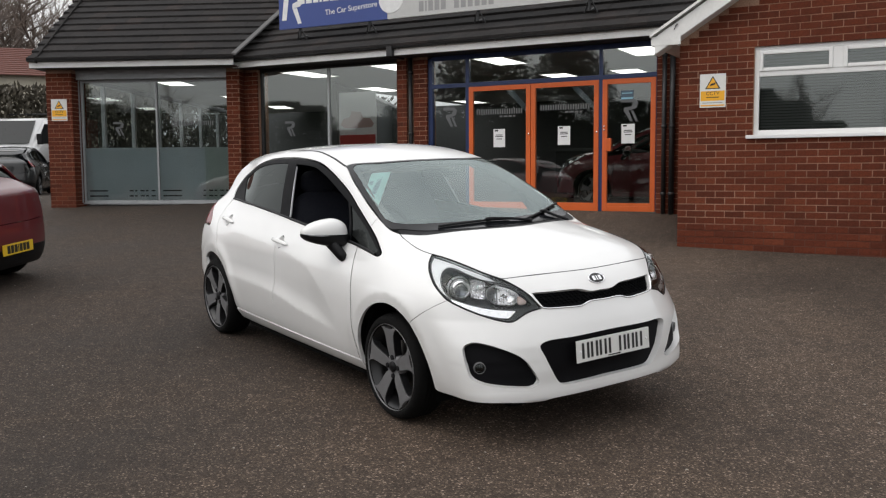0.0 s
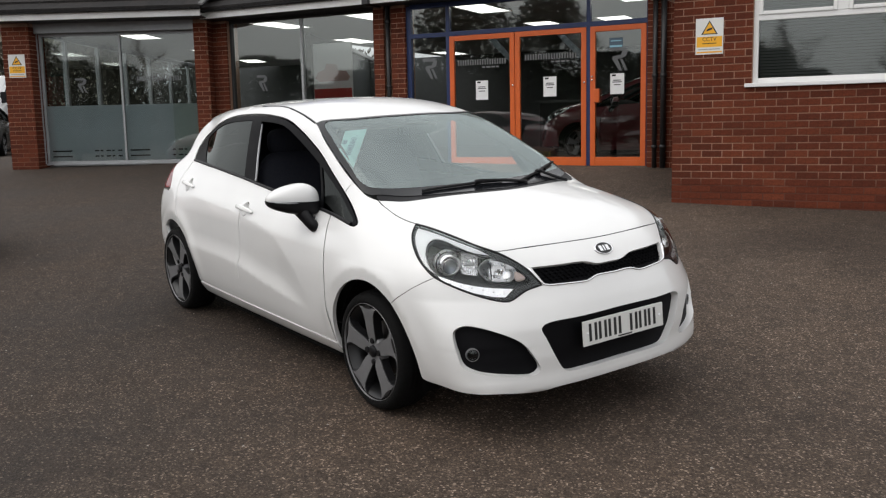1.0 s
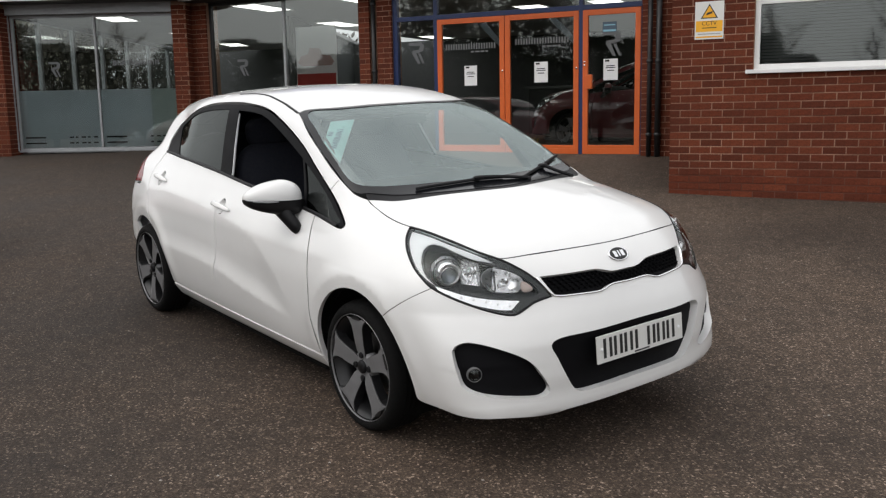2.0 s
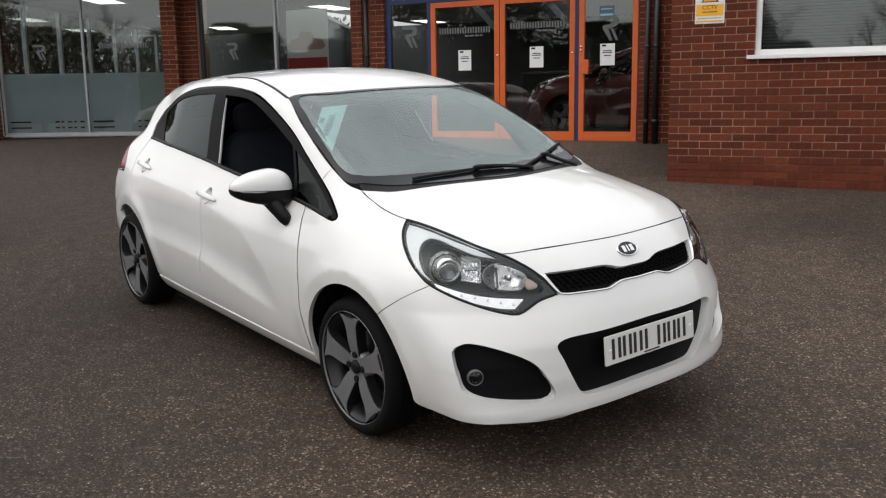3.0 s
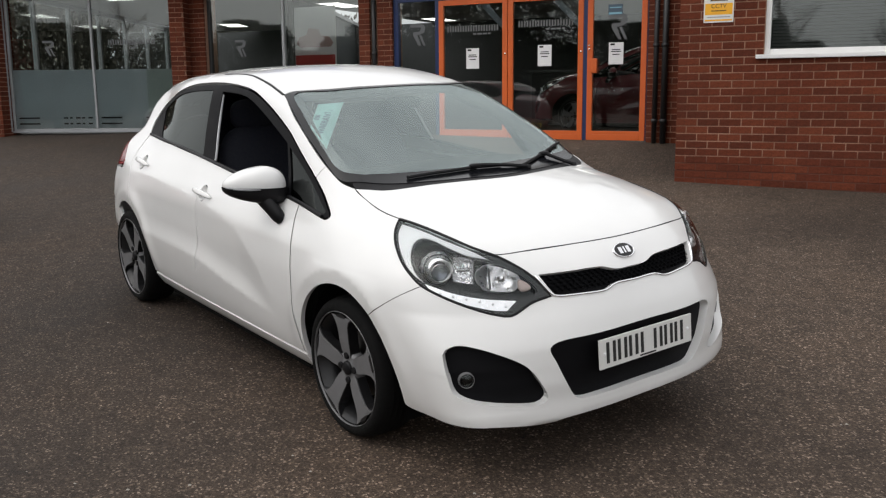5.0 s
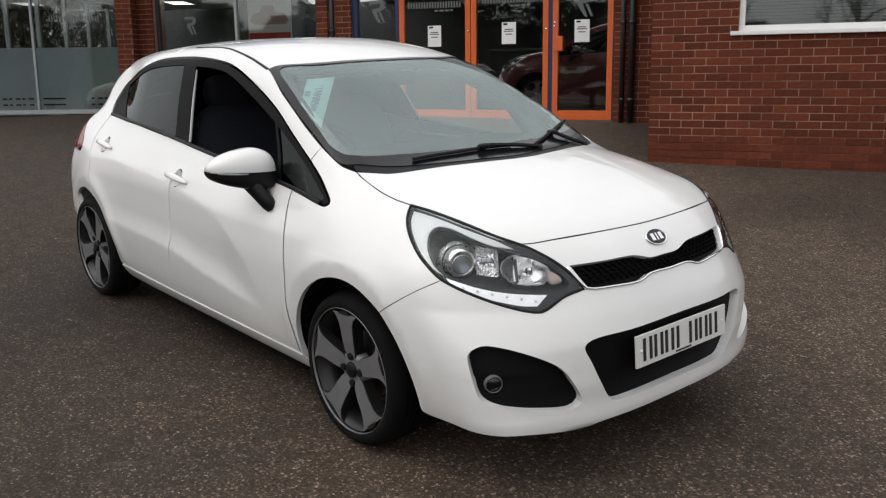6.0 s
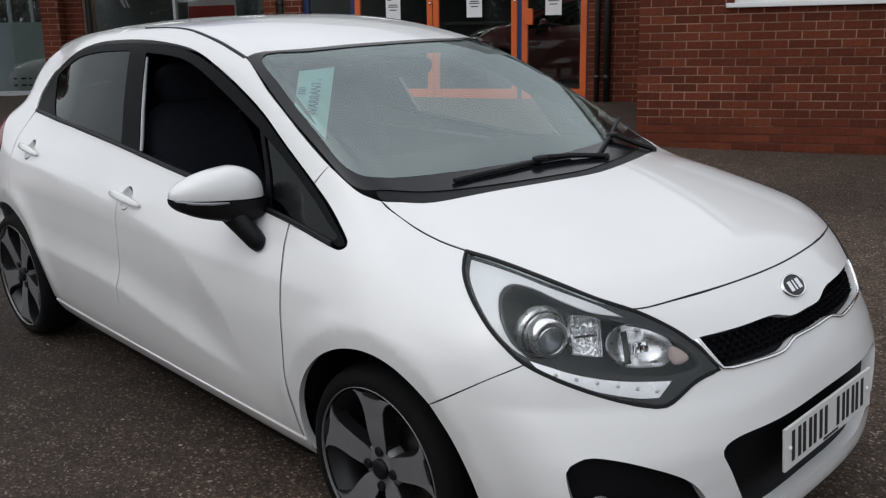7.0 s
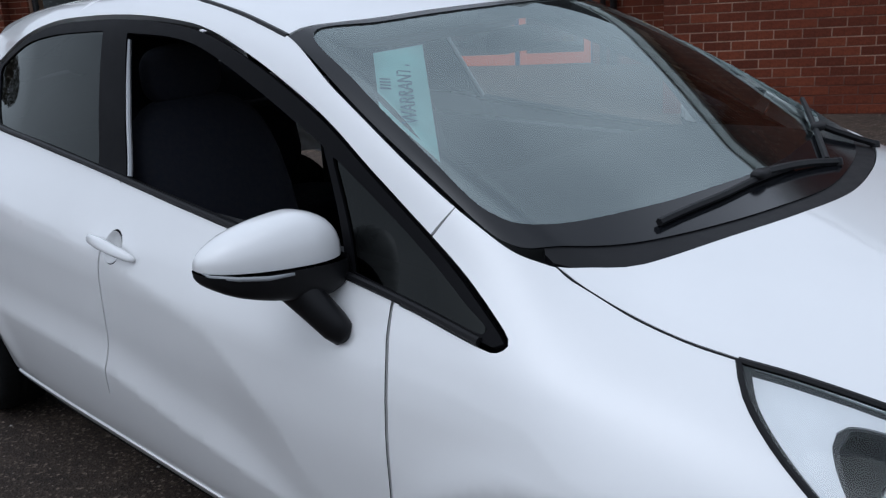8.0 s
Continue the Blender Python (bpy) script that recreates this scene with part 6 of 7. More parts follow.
part("blue_panel", block(-6.93, -4.60, -0.02, 0.02, 0, 1.1, 0.003), SIGN_BLUE, sign, "blue sign panel")
part("grey_panel", block(-4.598, 0.2, -0.02, 0.02, 0, 1.1, 0.003), SIGN_GREY, sign, "pale grey sign panel")
part("white_disc", lathe([(0.0, -0.026), (0.24, -0.026), (0.25, -0.02)], 36), INK_WHITE, sign, "white disc", False, Matrix.Translation((-4.52, 0, 0.34)))
bars(sign, "name_bar", [0.13, 0.13, 0.11, 0.05, 0.12, 0.2, 0.12, 0.13, 0.13, 0.12], 0.16, 0.03, INK_WHITE, Matrix.Translation((-5.72, -0.0205, 0.50)))
lettering("tag_line", "The Car Superstore", 0.135, INK_WHITE, sign, Matrix.Translation((-5.35, -0.0215, 0.25)) @ Matrix.Rotation(math.pi / 2, 4, "X") @ Matrix.Rotation(radians(3), 4, "Z"))
bars(sign, "number_bar", [0.09, 0.03, 0.09, 0.09, 0.09], 0.17, 0.03, INK_GREY, Matrix.Translation((-3.72, -0.0205, 0.155)))
bars(sign, "number_bar", [0.09, 0.09, 0.09, 0.09, 0.09, 0.09], 0.17, 0.035, INK_GREY, Matrix.Translation((-2.95, -0.0205, 0.155)))
mk = bmesh.new()
prism([(-6.80, 0.62), (-6.45, 0.62), (-6.35, 0.5), (-6.45, 0.38), (-6.62, 0.36), (-6.62, 0.44), (-6.5, 0.48), (-6.52, 0.54), (-6.70, 0.54), (-6.76, 0.16), (-6.86, 0.16)], -0.024, -0.0205, mk)
prism([(-6.62, 0.36), (-6.52, 0.36), (-6.42, 0.08), (-6.5, 0.08)], -0.024, -0.0205, mk)
part("sign_mark", mk, INK_WHITE, sign)
for x in (-6.5, -5.0, -2.9, -1.0):
    part("sign_bracket", tube([(x, 0.03, 0.9), (x, 0.03, -0.16), (x, 0.25, -0.10)], 0.022, 6), PIPE, sign)
    part("sign_bracket", tube([(x - 0.1, 0.1, -0.19), (x, 0.03, 0.05), (x + 0.1, 0.1, -0.19)], 0.015, 6), PIPE, sign)

# ---- showroom interior ----
tagged(link("floor", block(-9.5, 3.5, 0.13, 10.5, 0.5, 0.66), FLOOR_IN, m=MIDDLE), "grey showroom floor", "floor", kind="structure")
tagged(link("ceiling", block(-8.6, 3.5, 0.32, 10.6, 3.245, 3.30), CEIL, m=MIDDLE), "grey suspended showroom ceiling", "ceiling", kind="structure")
tagged(link("wall_back", block(-16.2, 3.5, 10.5, 10.65, 0.5, 3.25), WALL_IN, m=MIDDLE), "grey rear wall of the showroom", "wall", kind="structure")
tagged(link("wall_right_inside", block(3.4, 3.55, 0.3, 10.5, 0.5, 3.25), WALL_IN, m=MIDDLE), "grey side wall of the showroom", "wall", kind="structure")
tagged(link("floor_left", block(-0.5, 4.4, 0.1, 12.4, 0.5, 0.70), FLOOR_IN, m=WING_L), "grey showroom floor", "floor", kind="structure")
# added wall: keeps the bright sky beyond the end glass out of window_1
tagged(link("wall_between", block(4.4, 4.5, 2.6, 12.4, 0.5, 3.25), WALL_IN, m=WING_L), "added dark grey wall that blocks the sky behind the showroom's end glass", "wall", kind="structure")
tagged(link("ceiling_left", block(-0.6, 4.6, 0.28, 12.4, 3.25, 3.33), CEIL, m=WING_L), "grey suspended showroom ceiling", "ceiling", kind="structure")

# the glazed end of the left showroom, looking out on the yard
end_glass = thing("window_5", WING_L @ Matrix.Translation((-0.36, 0.25, 0)) @ Matrix.Rotation(math.pi / 2 + radians(2), 4, "Z"), "glazed end wall of the showroom with pale posts", "window", "", "structure")
for k in range(8):
    y = 0.02 + 1.62 * k
    part("end_post", block(y, y + 0.07, -0.04, 0.05, 0.5, 3.25, 0.004), ALU, end_glass)
    if k < 7:
        part("pane", pane_block(y + 0.07, y + 1.62, 0.0, 0.006, 0.92, 3.15), PANE, end_glass).visible_shadow = False
part("end_rail", block(0.02, 11.43, -0.03, 0.04, 3.15, 3.25, 0.004), ALU, end_glass)
part("end_sill", block(0.02, 11.43, -0.03, 0.04, 0.5, 0.92, 0.004), ALU, end_glass)
tagged(link("red_wall_panel", block(3.1, 4.3, 10.3, 10.34, 1.6, 2.95, 0.004), RED, m=WING_L), "dull red panel on the far showroom wall", "panel", kind="structure")


def ceiling_light(base, x, y, z, w=1.2, d=0.6):
    li = thing("ceiling_light", base @ Matrix.Translation((x, y, z)), "lit rectangular ceiling panel light", "ceiling light", "ceiling lights")
    part("frame", frame_ring(bmesh.new(), -w / 2, w / 2, -d / 2, d / 2, -0.012, 0.02, 0.025, 0.002), UPVC, li, m=Matrix.Rotation(-math.pi / 2, 4, "X"))
    part("diffuser", block(-w / 2 + 0.025, w / 2 - 0.025, -d / 2 + 0.025, d / 2 - 0.025, -0.012, -0.004), LIGHT, li, "glowing diffuser")


for x, y in ((-7.2, 1.05), (-5.1, 1.0), (-7.8, 4.6), (-3.05, 1.05), (-3.05, 4.1), (-0.5, 1.05), (-1.6, 4.1), (-7.8, 9.3)):
    ceiling_light(MIDDLE, x, y, 3.24, 0.6, 1.2)
for x, y in ((1.05, 2.15), (1.2, 6.2), (1.3, 9.8)):
    ceiling_light(WING_L, x, y, 3.245, 0.6, 1.2)

poster = thing("poster_stand", MIDDLE @ Matrix.Translation((-5.47, 0.15, 0.66)), "tall white and red poster on a floor stand", "poster")
part("panel", block(-0.395, 0.395, 0, 0.03, 0.35, 2.08, 0.004), PAPER, poster, "white poster panel")
part("red_band", block(-0.385, 0.385, -0.002, 0.0, 0.75, 1.315), RED, poster, "red band")
car_mark = bmesh.new()
prism([(x, z) for x, z in ((-0.36, 1.50), (-0.28, 1.44), (0.30, 1.44), (0.36, 1.50), (0.28, 1.60), (0.12, 1.62), (0.08, 1.72), (-0.12, 1.74), (-0.16, 1.64), (-0.30, 1.60))], -0.002, 0.0, car_mark)
part("picture", car_mark, plain("pale_red_print", (0.50, 0.33, 0.31), 0.6), poster, "faded red picture shape")
part("foot", block(-0.4, 0.4, -0.02, 0.28, 0, 0.03, 0.006), ALU, poster)
for x in (-0.3, 0.3):
    part("leg", tube([(x, 0.02, 0.03), (x, 0.02, 0.4)], 0.015, 8), ALU, poster)
desk = thing("reception_desk", MIDDLE @ Matrix.Translation((-2.4, 4.6, 0.66)), "dark reception desk deep in the showroom", "desk")
part("desk_front", block(-1.0, 1.0, 0, 0.06, 0, 1.05, 0.01), CABIN, desk)
part("desk_top", block(-1.05, 1.05, -0.05, 0.7, 1.05, 1.1, 0.01), WALL_IN, desk)

# ---- the brick gable ----
GW = 6.2                      # its width


def under_verge(x, z):
    return z < 2.87 + 0.63 * (x if x < GW / 2 else GW - x)


WIN = (0.875, 3.35, 1.70, 2.745)


def gable_courses():
    """All bricks under the verge; those that meet the window are cut at its reveal."""
    out = []
    for x, z, length in courses(0.0, GW, 0.335, 4.8):
        cuts = [(x, x + length)]
        if z + COURSE > WIN[2] + 0.01 and z < WIN[3] - 0.01:
            cuts = [(x, min(x + length, WIN[0] - 0.004)), (max(x, WIN[1] + 0.004), x + length)]
        for a, b in cuts:
            if b - a > 0.03 and under_verge(a, z + COURSE) and under_verge(b, z + COURSE):
                out.append((a, z, b - a))
    return out


gable = bmesh.new()
prism([(0.003, 0.1), (WIN[0], 0.1), (WIN[0], 2.87 + 0.63 * WIN[0]), (0.003, 2.87)], 0.0, 0.3, gable)
prism([(WIN[1], 0.1), (GW, 0.1), (GW, 2.87), (WIN[1], 2.87 + 0.63 * (GW - WIN[1]))], 0.0, 0.3, gable)
prism([(WIN[0], 0.1), (WIN[1], 0.1), (WIN[1], WIN[2]), (WIN[0], WIN[2])], 0.0, 0.3, gable)
prism([(WIN[0], WIN[3]), (WIN[1], WIN[3]), (WIN[1], 2.87 + 0.63 * (GW - WIN[1])), (GW / 2, 2.87 + 0.63 * GW / 2), (WIN[0], 2.87 + 0.63 * WIN[0])], 0.0, 0.3, gable)
wall = tagged(link("wall_gable", gable, MORTAR, m=GABLE), "red brick gable wall with pale brown joints", "wall", kind="structure")
ret = tagged(link("wall_return", block(0.003, 0.3, 0.3, 2.6, 0.1, 2.9), MORTAR, m=GABLE), "red brick side wall of the gable", "wall", kind="structure")
# the recess's shade is put into the darker brick of this side
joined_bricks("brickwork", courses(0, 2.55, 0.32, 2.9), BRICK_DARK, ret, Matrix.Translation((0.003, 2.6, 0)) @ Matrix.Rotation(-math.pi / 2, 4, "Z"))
tagged(link("wall_gable_right", block(GW - 0.3, GW - 0.003, 0.3, 8, 0.1, 2.9), MORTAR, m=GABLE), "red brick side wall of the gable", "wall", kind="structure")

# white window with blind
win = thing("window_4", GABLE, "white plastic window with top lights and a closed grey blind", "window", "", "structure")
x0, x1, z0, z1 = WIN[0], WIN[1], 1.715, WIN[3]
part("window_frame", frame_ring(bmesh.new(), x0, x1, z0, z1, 0.03, 0.10, 0.055, 0.006), UPVC, win, "white plastic frame")
part("transom", block(x0 + 0.055, x1 - 0.055, 0.032, 0.10, 2.395, 2.455, 0.006), UPVC, win)
for mx in (1.78, 2.62):
    part("mullion", block(mx - 0.055, mx + 0.055, 0.031, 0.10, 2.455, z1 - 0.055, 0.006), UPVC, win)
for a, b in ((x0 + 0.055, 1.725), (1.835, 2.565), (2.675, x1 - 0.055)):
    part("top_light", frame_ring(bmesh.new(), a, b, 2.455, z1 - 0.055, 0.018, 0.08, 0.042, 0.008), UPVC, win, "white opening top light")
    pane = part("pane", pane_block(a + 0.042, b - 0.042, 0.045, 0.051, 2.497, z1 - 0.097), PANE, win)
    pane.visible_shadow = False
pane = part("pane", pane_block(x0 + 0.055, x1 - 0.055, 0.06, 0.066, z0 + 0.055, 2.395), PANE, win)
pane.visible_shadow = False
part("window_sill", block(x0 - 0.075, x1 + 0.075, -0.05, 0.06, 1.672, 1.714, 0.006), UPVC, win, "white plastic sill")
blind = thing("blind", GABLE, "closed grey slatted blind behind the window", "blind")
SLAT = bpy.data.meshes.new("slat")
sb = shaped(block(x0 + 0.06, x1 - 0.06, -0.001, 0.001, -0.014, 0.014), lambda x, y, z: (x, y + 0.9 * z, z))
sb.to_mesh(SLAT)
SLAT.materials.append(plain("grey_blind_slat", (0.2, 0.205, 0.21), 0.55, vary=0.05))
for k in range(28):
    sl = new("slat", SLAT)
    sl.parent, sl.matrix_basis = blind, Matrix.Translation((0, 0.14, 1.78 + 0.0335 * k))
tagged(link("room_behind_blind", block(x0 - 0.1, x1 + 0.1, 0.9, 1.0, 1.5, 3.0), WALL_IN, m=GABLE), "dim wall behind the blind", "wall", kind="structure")

# verge boards
for sgn, xa, xb in ((1, -0.26, GW / 2), (-1, GW + 0.26, GW / 2)):
    za, zb = 2.87 + 0.63 * (-0.26) + 0.10, 2.87 + 0.63 * GW / 2 + 0.10
    vb = prism([(xa, za - 0.10), (xb, zb - 0.10), (xb, zb + 0.10), (xa, za + 0.10)], -0.20, -0.175)
    tagged(link("verge_board", vb, FASCIA, m=GABLE), "white painted verge board along the gable", "verge board", kind="structure")
    cap = prism([(xa - 0.05 * sgn, za + 0.10), (xb, zb + 0.13), (xb, zb + 0.165), (xa - 0.05 * sgn, za + 0.135)], -0.24, -0.12)
    tagged(link("verge_cap", cap, FASCIA, m=GABLE), "white plastic verge cap", "verge board", kind="structure")
    vs = prism([(xa, za - 0.105), (xb, zb - 0.105), (xb, zb - 0.09), (xa, za - 0.09)], -0.174, 0.02)
    tagged(link("verge_soffit", vs, FASCIA, m=GABLE), "white soffit under the verge", "soffit", kind="structure")
box_end = link("eaves_box", prism([(-0.30, 2.81), (0.055, 2.81), (0.055, 2.95), (-0.02, 2.98), (-0.30, 2.90)], -0.205, -0.18), FASCIA, m=GABLE)
tagged(box_end, "white boxed end of the eaves", "fascia", kind="structure")
tagged(link("eaves_board", block(-0.30, -0.28, -0.18, 2.2, 2.81, 2.95), FASCIA, m=GABLE), "white fascia board along the side eaves", "fascia", kind="structure")
tagged(link("eaves_soffit", block(-0.28, 0.0, -0.18, 2.2, 2.808, 2.82), FASCIA, m=GABLE), "white soffit under the side eaves", "soffit", kind="structure")
part("verge_hook", tube([(-0.02, -0.215, 2.985), (0.0, -0.215, 3.03), (0.02, -0.215, 3.05)], 0.008, 6), PIPE, box_end)
for sgn, xa in ((1, -0.30), (-1, GW + 0.30)):
    rf = bmesh.new()
    z_e = 2.87 + 0.63 * (-0.30) + 0.21
    vv = [rf.verts.new(p) for p in ((xa, -0.15, z_e), (GW / 2, -0.15, 2.87 + 0.63 * GW / 2 + 0.21), (GW / 2, 8, 2.87 + 0.63 * GW / 2 + 0.21), (xa, 8, z_e))]
    rf.faces.new(vv)
    ro = link("roof_gable", rf, TILE, m=GABLE)
    ro.modifiers.new("thickness", "SOLIDIFY").thickness = 0.03
    tagged(ro, "dark tiled roof over the gable", "roof", kind="structure")

# ---- other cars, street and planting ----
def repaint(car, paint):
    for o in car.children_recursive:
        for slot in o.material_slots:
            if slot.material is WHITE:
                slot.link = "OBJECT"
                slot.material = paint
    return car


def parked(name, x, y, heading, z, paint, label, outside=False):
    tilt = Matrix.Translation((x, y, z)) @ (LEVEL if outside else Matrix.Identity(4)) @ Matrix.Rotation(radians(heading), 4, "Z")
    c = copy_thing(white_car, tilt)
    c.name = name
    tagged(c, label, "car")
    return repaint(c, paint)


red_car = parked("parked_hatchback", -8.02, -4.03, 228, ground_height(-8.02, -4.03), RED_PAINT, "dark red hatchback parked with its yellow rear plate showing", True)
for o in red_car.children:
    if o.name.startswith("number_plate") and o.matrix_basis.translation.x < 0:
        o.matrix_basis.translation.z -= 0.13
parked("parked_hatchback", -27.2, 2.28, 160, ground_height(-25.5, 2), BLACK_PAINT, "black hatchback parked beyond the brick pier")
sp = MIDDLE @ Vector((-1.55, 2.5, 0.66))
parked("showroom_hatchback", sp.x, sp.y, 26.5 + 180, 0.66, RED_PAINT, "dark red hatchback standing inside the showroom")

van = thing("pickup_truck", Matrix.Translation((-31.83, 3.41, ground_height(-31, 3))) @ Matrix.Rotation(radians(-38), 4, "Z") @ Matrix.Scale(1.22, 4), "white dropside pickup truck parked in the yard", "truck")
VAN_WHITE = paint_material("white_van_paint", (0.7, 0.7, 0.7), 0.5)
cab = prism([(2.6, 0.45), (2.6, 0.95), (2.45, 1.12), (1.85, 1.28), (1.15, 2.05), (0.95, 2.12), (0.1, 2.12), (0.05, 0.45)], -0.95, 0.95)
bmesh.ops.bevel(cab, geom=[e for e in cab.edges if abs(e.verts[0].co.y - e.verts[1].co.y) < 0.01], offset=0.06, segments=3, affect="EDGES")
part("cab", cab, VAN_WHITE, van, "white cab", True)
ws = bmesh.new()
ws.faces.new([ws.verts.new(p) for p in ((1.80, -0.82, 1.36), (1.80, 0.82, 1.36), (1.20, 0.74, 2.03), (1.20, -0.74, 2.03))])
VAN_GLASS = plain("dark_van_glass", (0.012, 0.014, 0.015), 0.3, Specular_IOR_Level=0.25)
part("windscreen", ws, VAN_GLASS, van, "dark windscreen", False, Matrix.Translation((0.02, 0, 0.012)))
for sy in (-1, 1):
    part("side_window", prism([(1.62, 1.38), (1.15, 1.95), (0.35, 1.95), (0.35, 1.38)], 0.952 * sy, 0.958 * sy), VAN_GLASS, van, "dark cab window")
    part("side_mirror", block(1.5, 1.6, 1.0 * sy - 0.08, 1.0 * sy + 0.08, 1.35, 1.65, 0.03), TRIM, van)
    part("headlamp", block(2.48, 2.58, sy * 0.7 - 0.16, sy * 0.7 + 0.16, 0.85, 1.05, 0.03), LAMP_WHITE, van)
    part("dropside", block(-3.2, -0.05, sy * 1.0 - 0.02, sy * 1.0 + 0.02, 0.9, 1.3, 0.01), DARK, van)
    for wx in (1.75, -2.2):
        w = lathe([(0.18, -0.1), (0.33, -0.1), (0.35, -0.07), (0.35, 0.07), (0.33, 0.1), (0.18, 0.1), (0.05, 0.06), (0.05, -0.06)], 28)
        part("wheel", w, RUBBER, van, "", True, Matrix.Translation((wx, sy * 0.85, 0.35)))
part("load_bed", block(-3.2, -0.05, -1.0, 1.0, 0.75, 0.9, 0.01), DARK, van)
part("ladder_rack", tube([(-0.05, -0.9, 0.9), (-0.05, -0.9, 2.3), (-0.05, 0.9, 2.3), (-0.05, 0.9, 0.9)], 0.03, 8), DARK, van)
part("front_grille", block(2.58, 2.62, -0.5, 0.5, 0.6, 0.85, 0.01), TRIM, van)

# house beyond the yard
RENDER = plain("cream_render", (0.45, 0.42, 0.34), 0.9, vary=0.15, scale=2)
RED_TILE = plain("red_clay_tile", (0.13, 0.05, 0.038), 0.85, vary=0.35, scale=9, relief=0.5)
house = thing("house", Matrix.Translation((-47, 6.5, 0.9)) @ Matrix.Rotation(radians(78), 4, "Z"), "cream rendered house with a red tiled roof", "house")
part("wall", block(-7, 6, 0, 8, 0, 5.5), RENDER, house, "cream rendered walls")
rf = bmesh.new()
for a, b in ((-0.4, 4.0), (8.4, 4.0)):
    rows = 14
    for r in range(rows):
        y0, y1 = a + (b - a) * r / rows, a + (b - a) * (r + 1) / rows
        zz0, zz1 = 5.45 + 1.9 * r / rows, 5.45 + 1.9 * (r + 1) / rows
        vs = [rf.verts.new(p) for p in ((-7.4, y0, zz0 + 0.05), (6.4, y0, zz0 + 0.05), (6.4, y1, zz1), (-7.4, y1, zz1), (-7.4, y0, zz0), (6.4, y0, zz0))]
        rf.faces.new((vs[0], vs[1], vs[2], vs[3]))
        rf.faces.new((vs[4], vs[5], vs[1], vs[0]))
bmesh.ops.remove_doubles(rf, verts=rf.verts, dist=0.002)
part("roof", rf, RED_TILE, house, "red tiled roof")
part("chimney", block(2.0, 2.8, 3.6, 4.4, 6.9, 8.3, 0.03), BRICK_DARK, house, "brick chimney")
for x in (-5, -1.5, 3):
    w = part("window", block(x, x + 1.5, -0.05, 0.02, 0.9, 2.1, 0.01), UPVC, house)
    part("glass", block(x + 0.1, x + 1.4, -0.07, -0.05, 1.0, 2.0), FRIT, w)

BARK = plain("grey_brown_bark", (0.10, 0.08, 0.068), 0.95, vary=0.35, scale=14, relief=0.6)
TWIG = plain("bare_twigs", (0.14, 0.11, 0.09), 0.95, vary=0.3, scale=6)
LEAF = plain("dark_evergreen_leaf", (0.030, 0.042, 0.022), 0.8, vary=0.5, scale=4)


def bare_tree(x, y, tall, seed, group="bare trees"):
    """A leafless tree: tapered trunk, forking limbs and fine twigs."""
    rr = random.Random(seed)
    tree = thing("tree", Matrix.Translation((x, y, ground_height(x, y) - 0.05)), "bare winter tree with many fine twigs", "tree", group)
    trunk, limbs, twigs = bmesh.new(), bmesh.new(), bmesh.new()
    tube([(0, 0, 0), (0.05, 0.03, tall * 0.2), (0.02, -0.04, tall * 0.4), (0.1, 0.05, tall * 0.62)], [tall * 0.028, tall * 0.021, tall * 0.016, tall * 0.008], 9, trunk)
    part("trunk", trunk, BARK, tree, "", True)

    def grow(p, d, length, rad, depth):
        pts, q = [p], p.copy()
        for _ in range(3):
            d = (d + Vector((rr.uniform(-0.28, 0.28), rr.uniform(-0.28, 0.28), rr.uniform(-0.05, 0.25)))).normalized()
            q = q + d * length / 3
            pts.append(q.copy())
        tube(pts, [rad, rad * 0.8, rad * 0.6, rad * 0.35], 5 if depth < 2 else 3, limbs if depth < 2 else twigs, False)
        if depth < 4:
            for _ in range(4 if depth else 5):
                k = rr.randint(1, 3)
                nd = (d + Vector((rr.uniform(-1, 1), rr.uniform(-1, 1), rr.uniform(-0.3, 0.7)))).normalized()
                grow(pts[k], nd, length * rr.uniform(0.45, 0.7), max(rad * 0.5, 0.006), depth + 1)
    for k in range(6):
        a = k * 1.05 + rr.uniform(-0.3, 0.3)
        grow(Vector((0.03, 0, tall * rr.uniform(0.24, 0.6))), Vector((math.cos(a), math.sin(a), rr.uniform(0.5, 1.3))).normalized(), tall * rr.uniform(0.22, 0.34), tall * 0.009, 0)
    part("branchwork", limbs, BARK, tree, "", True)["kind"] = "stuff"
    tw = part("twig_mass", twigs, TWIG, tree)
    tw["kind"] = "stuff"
    return tree


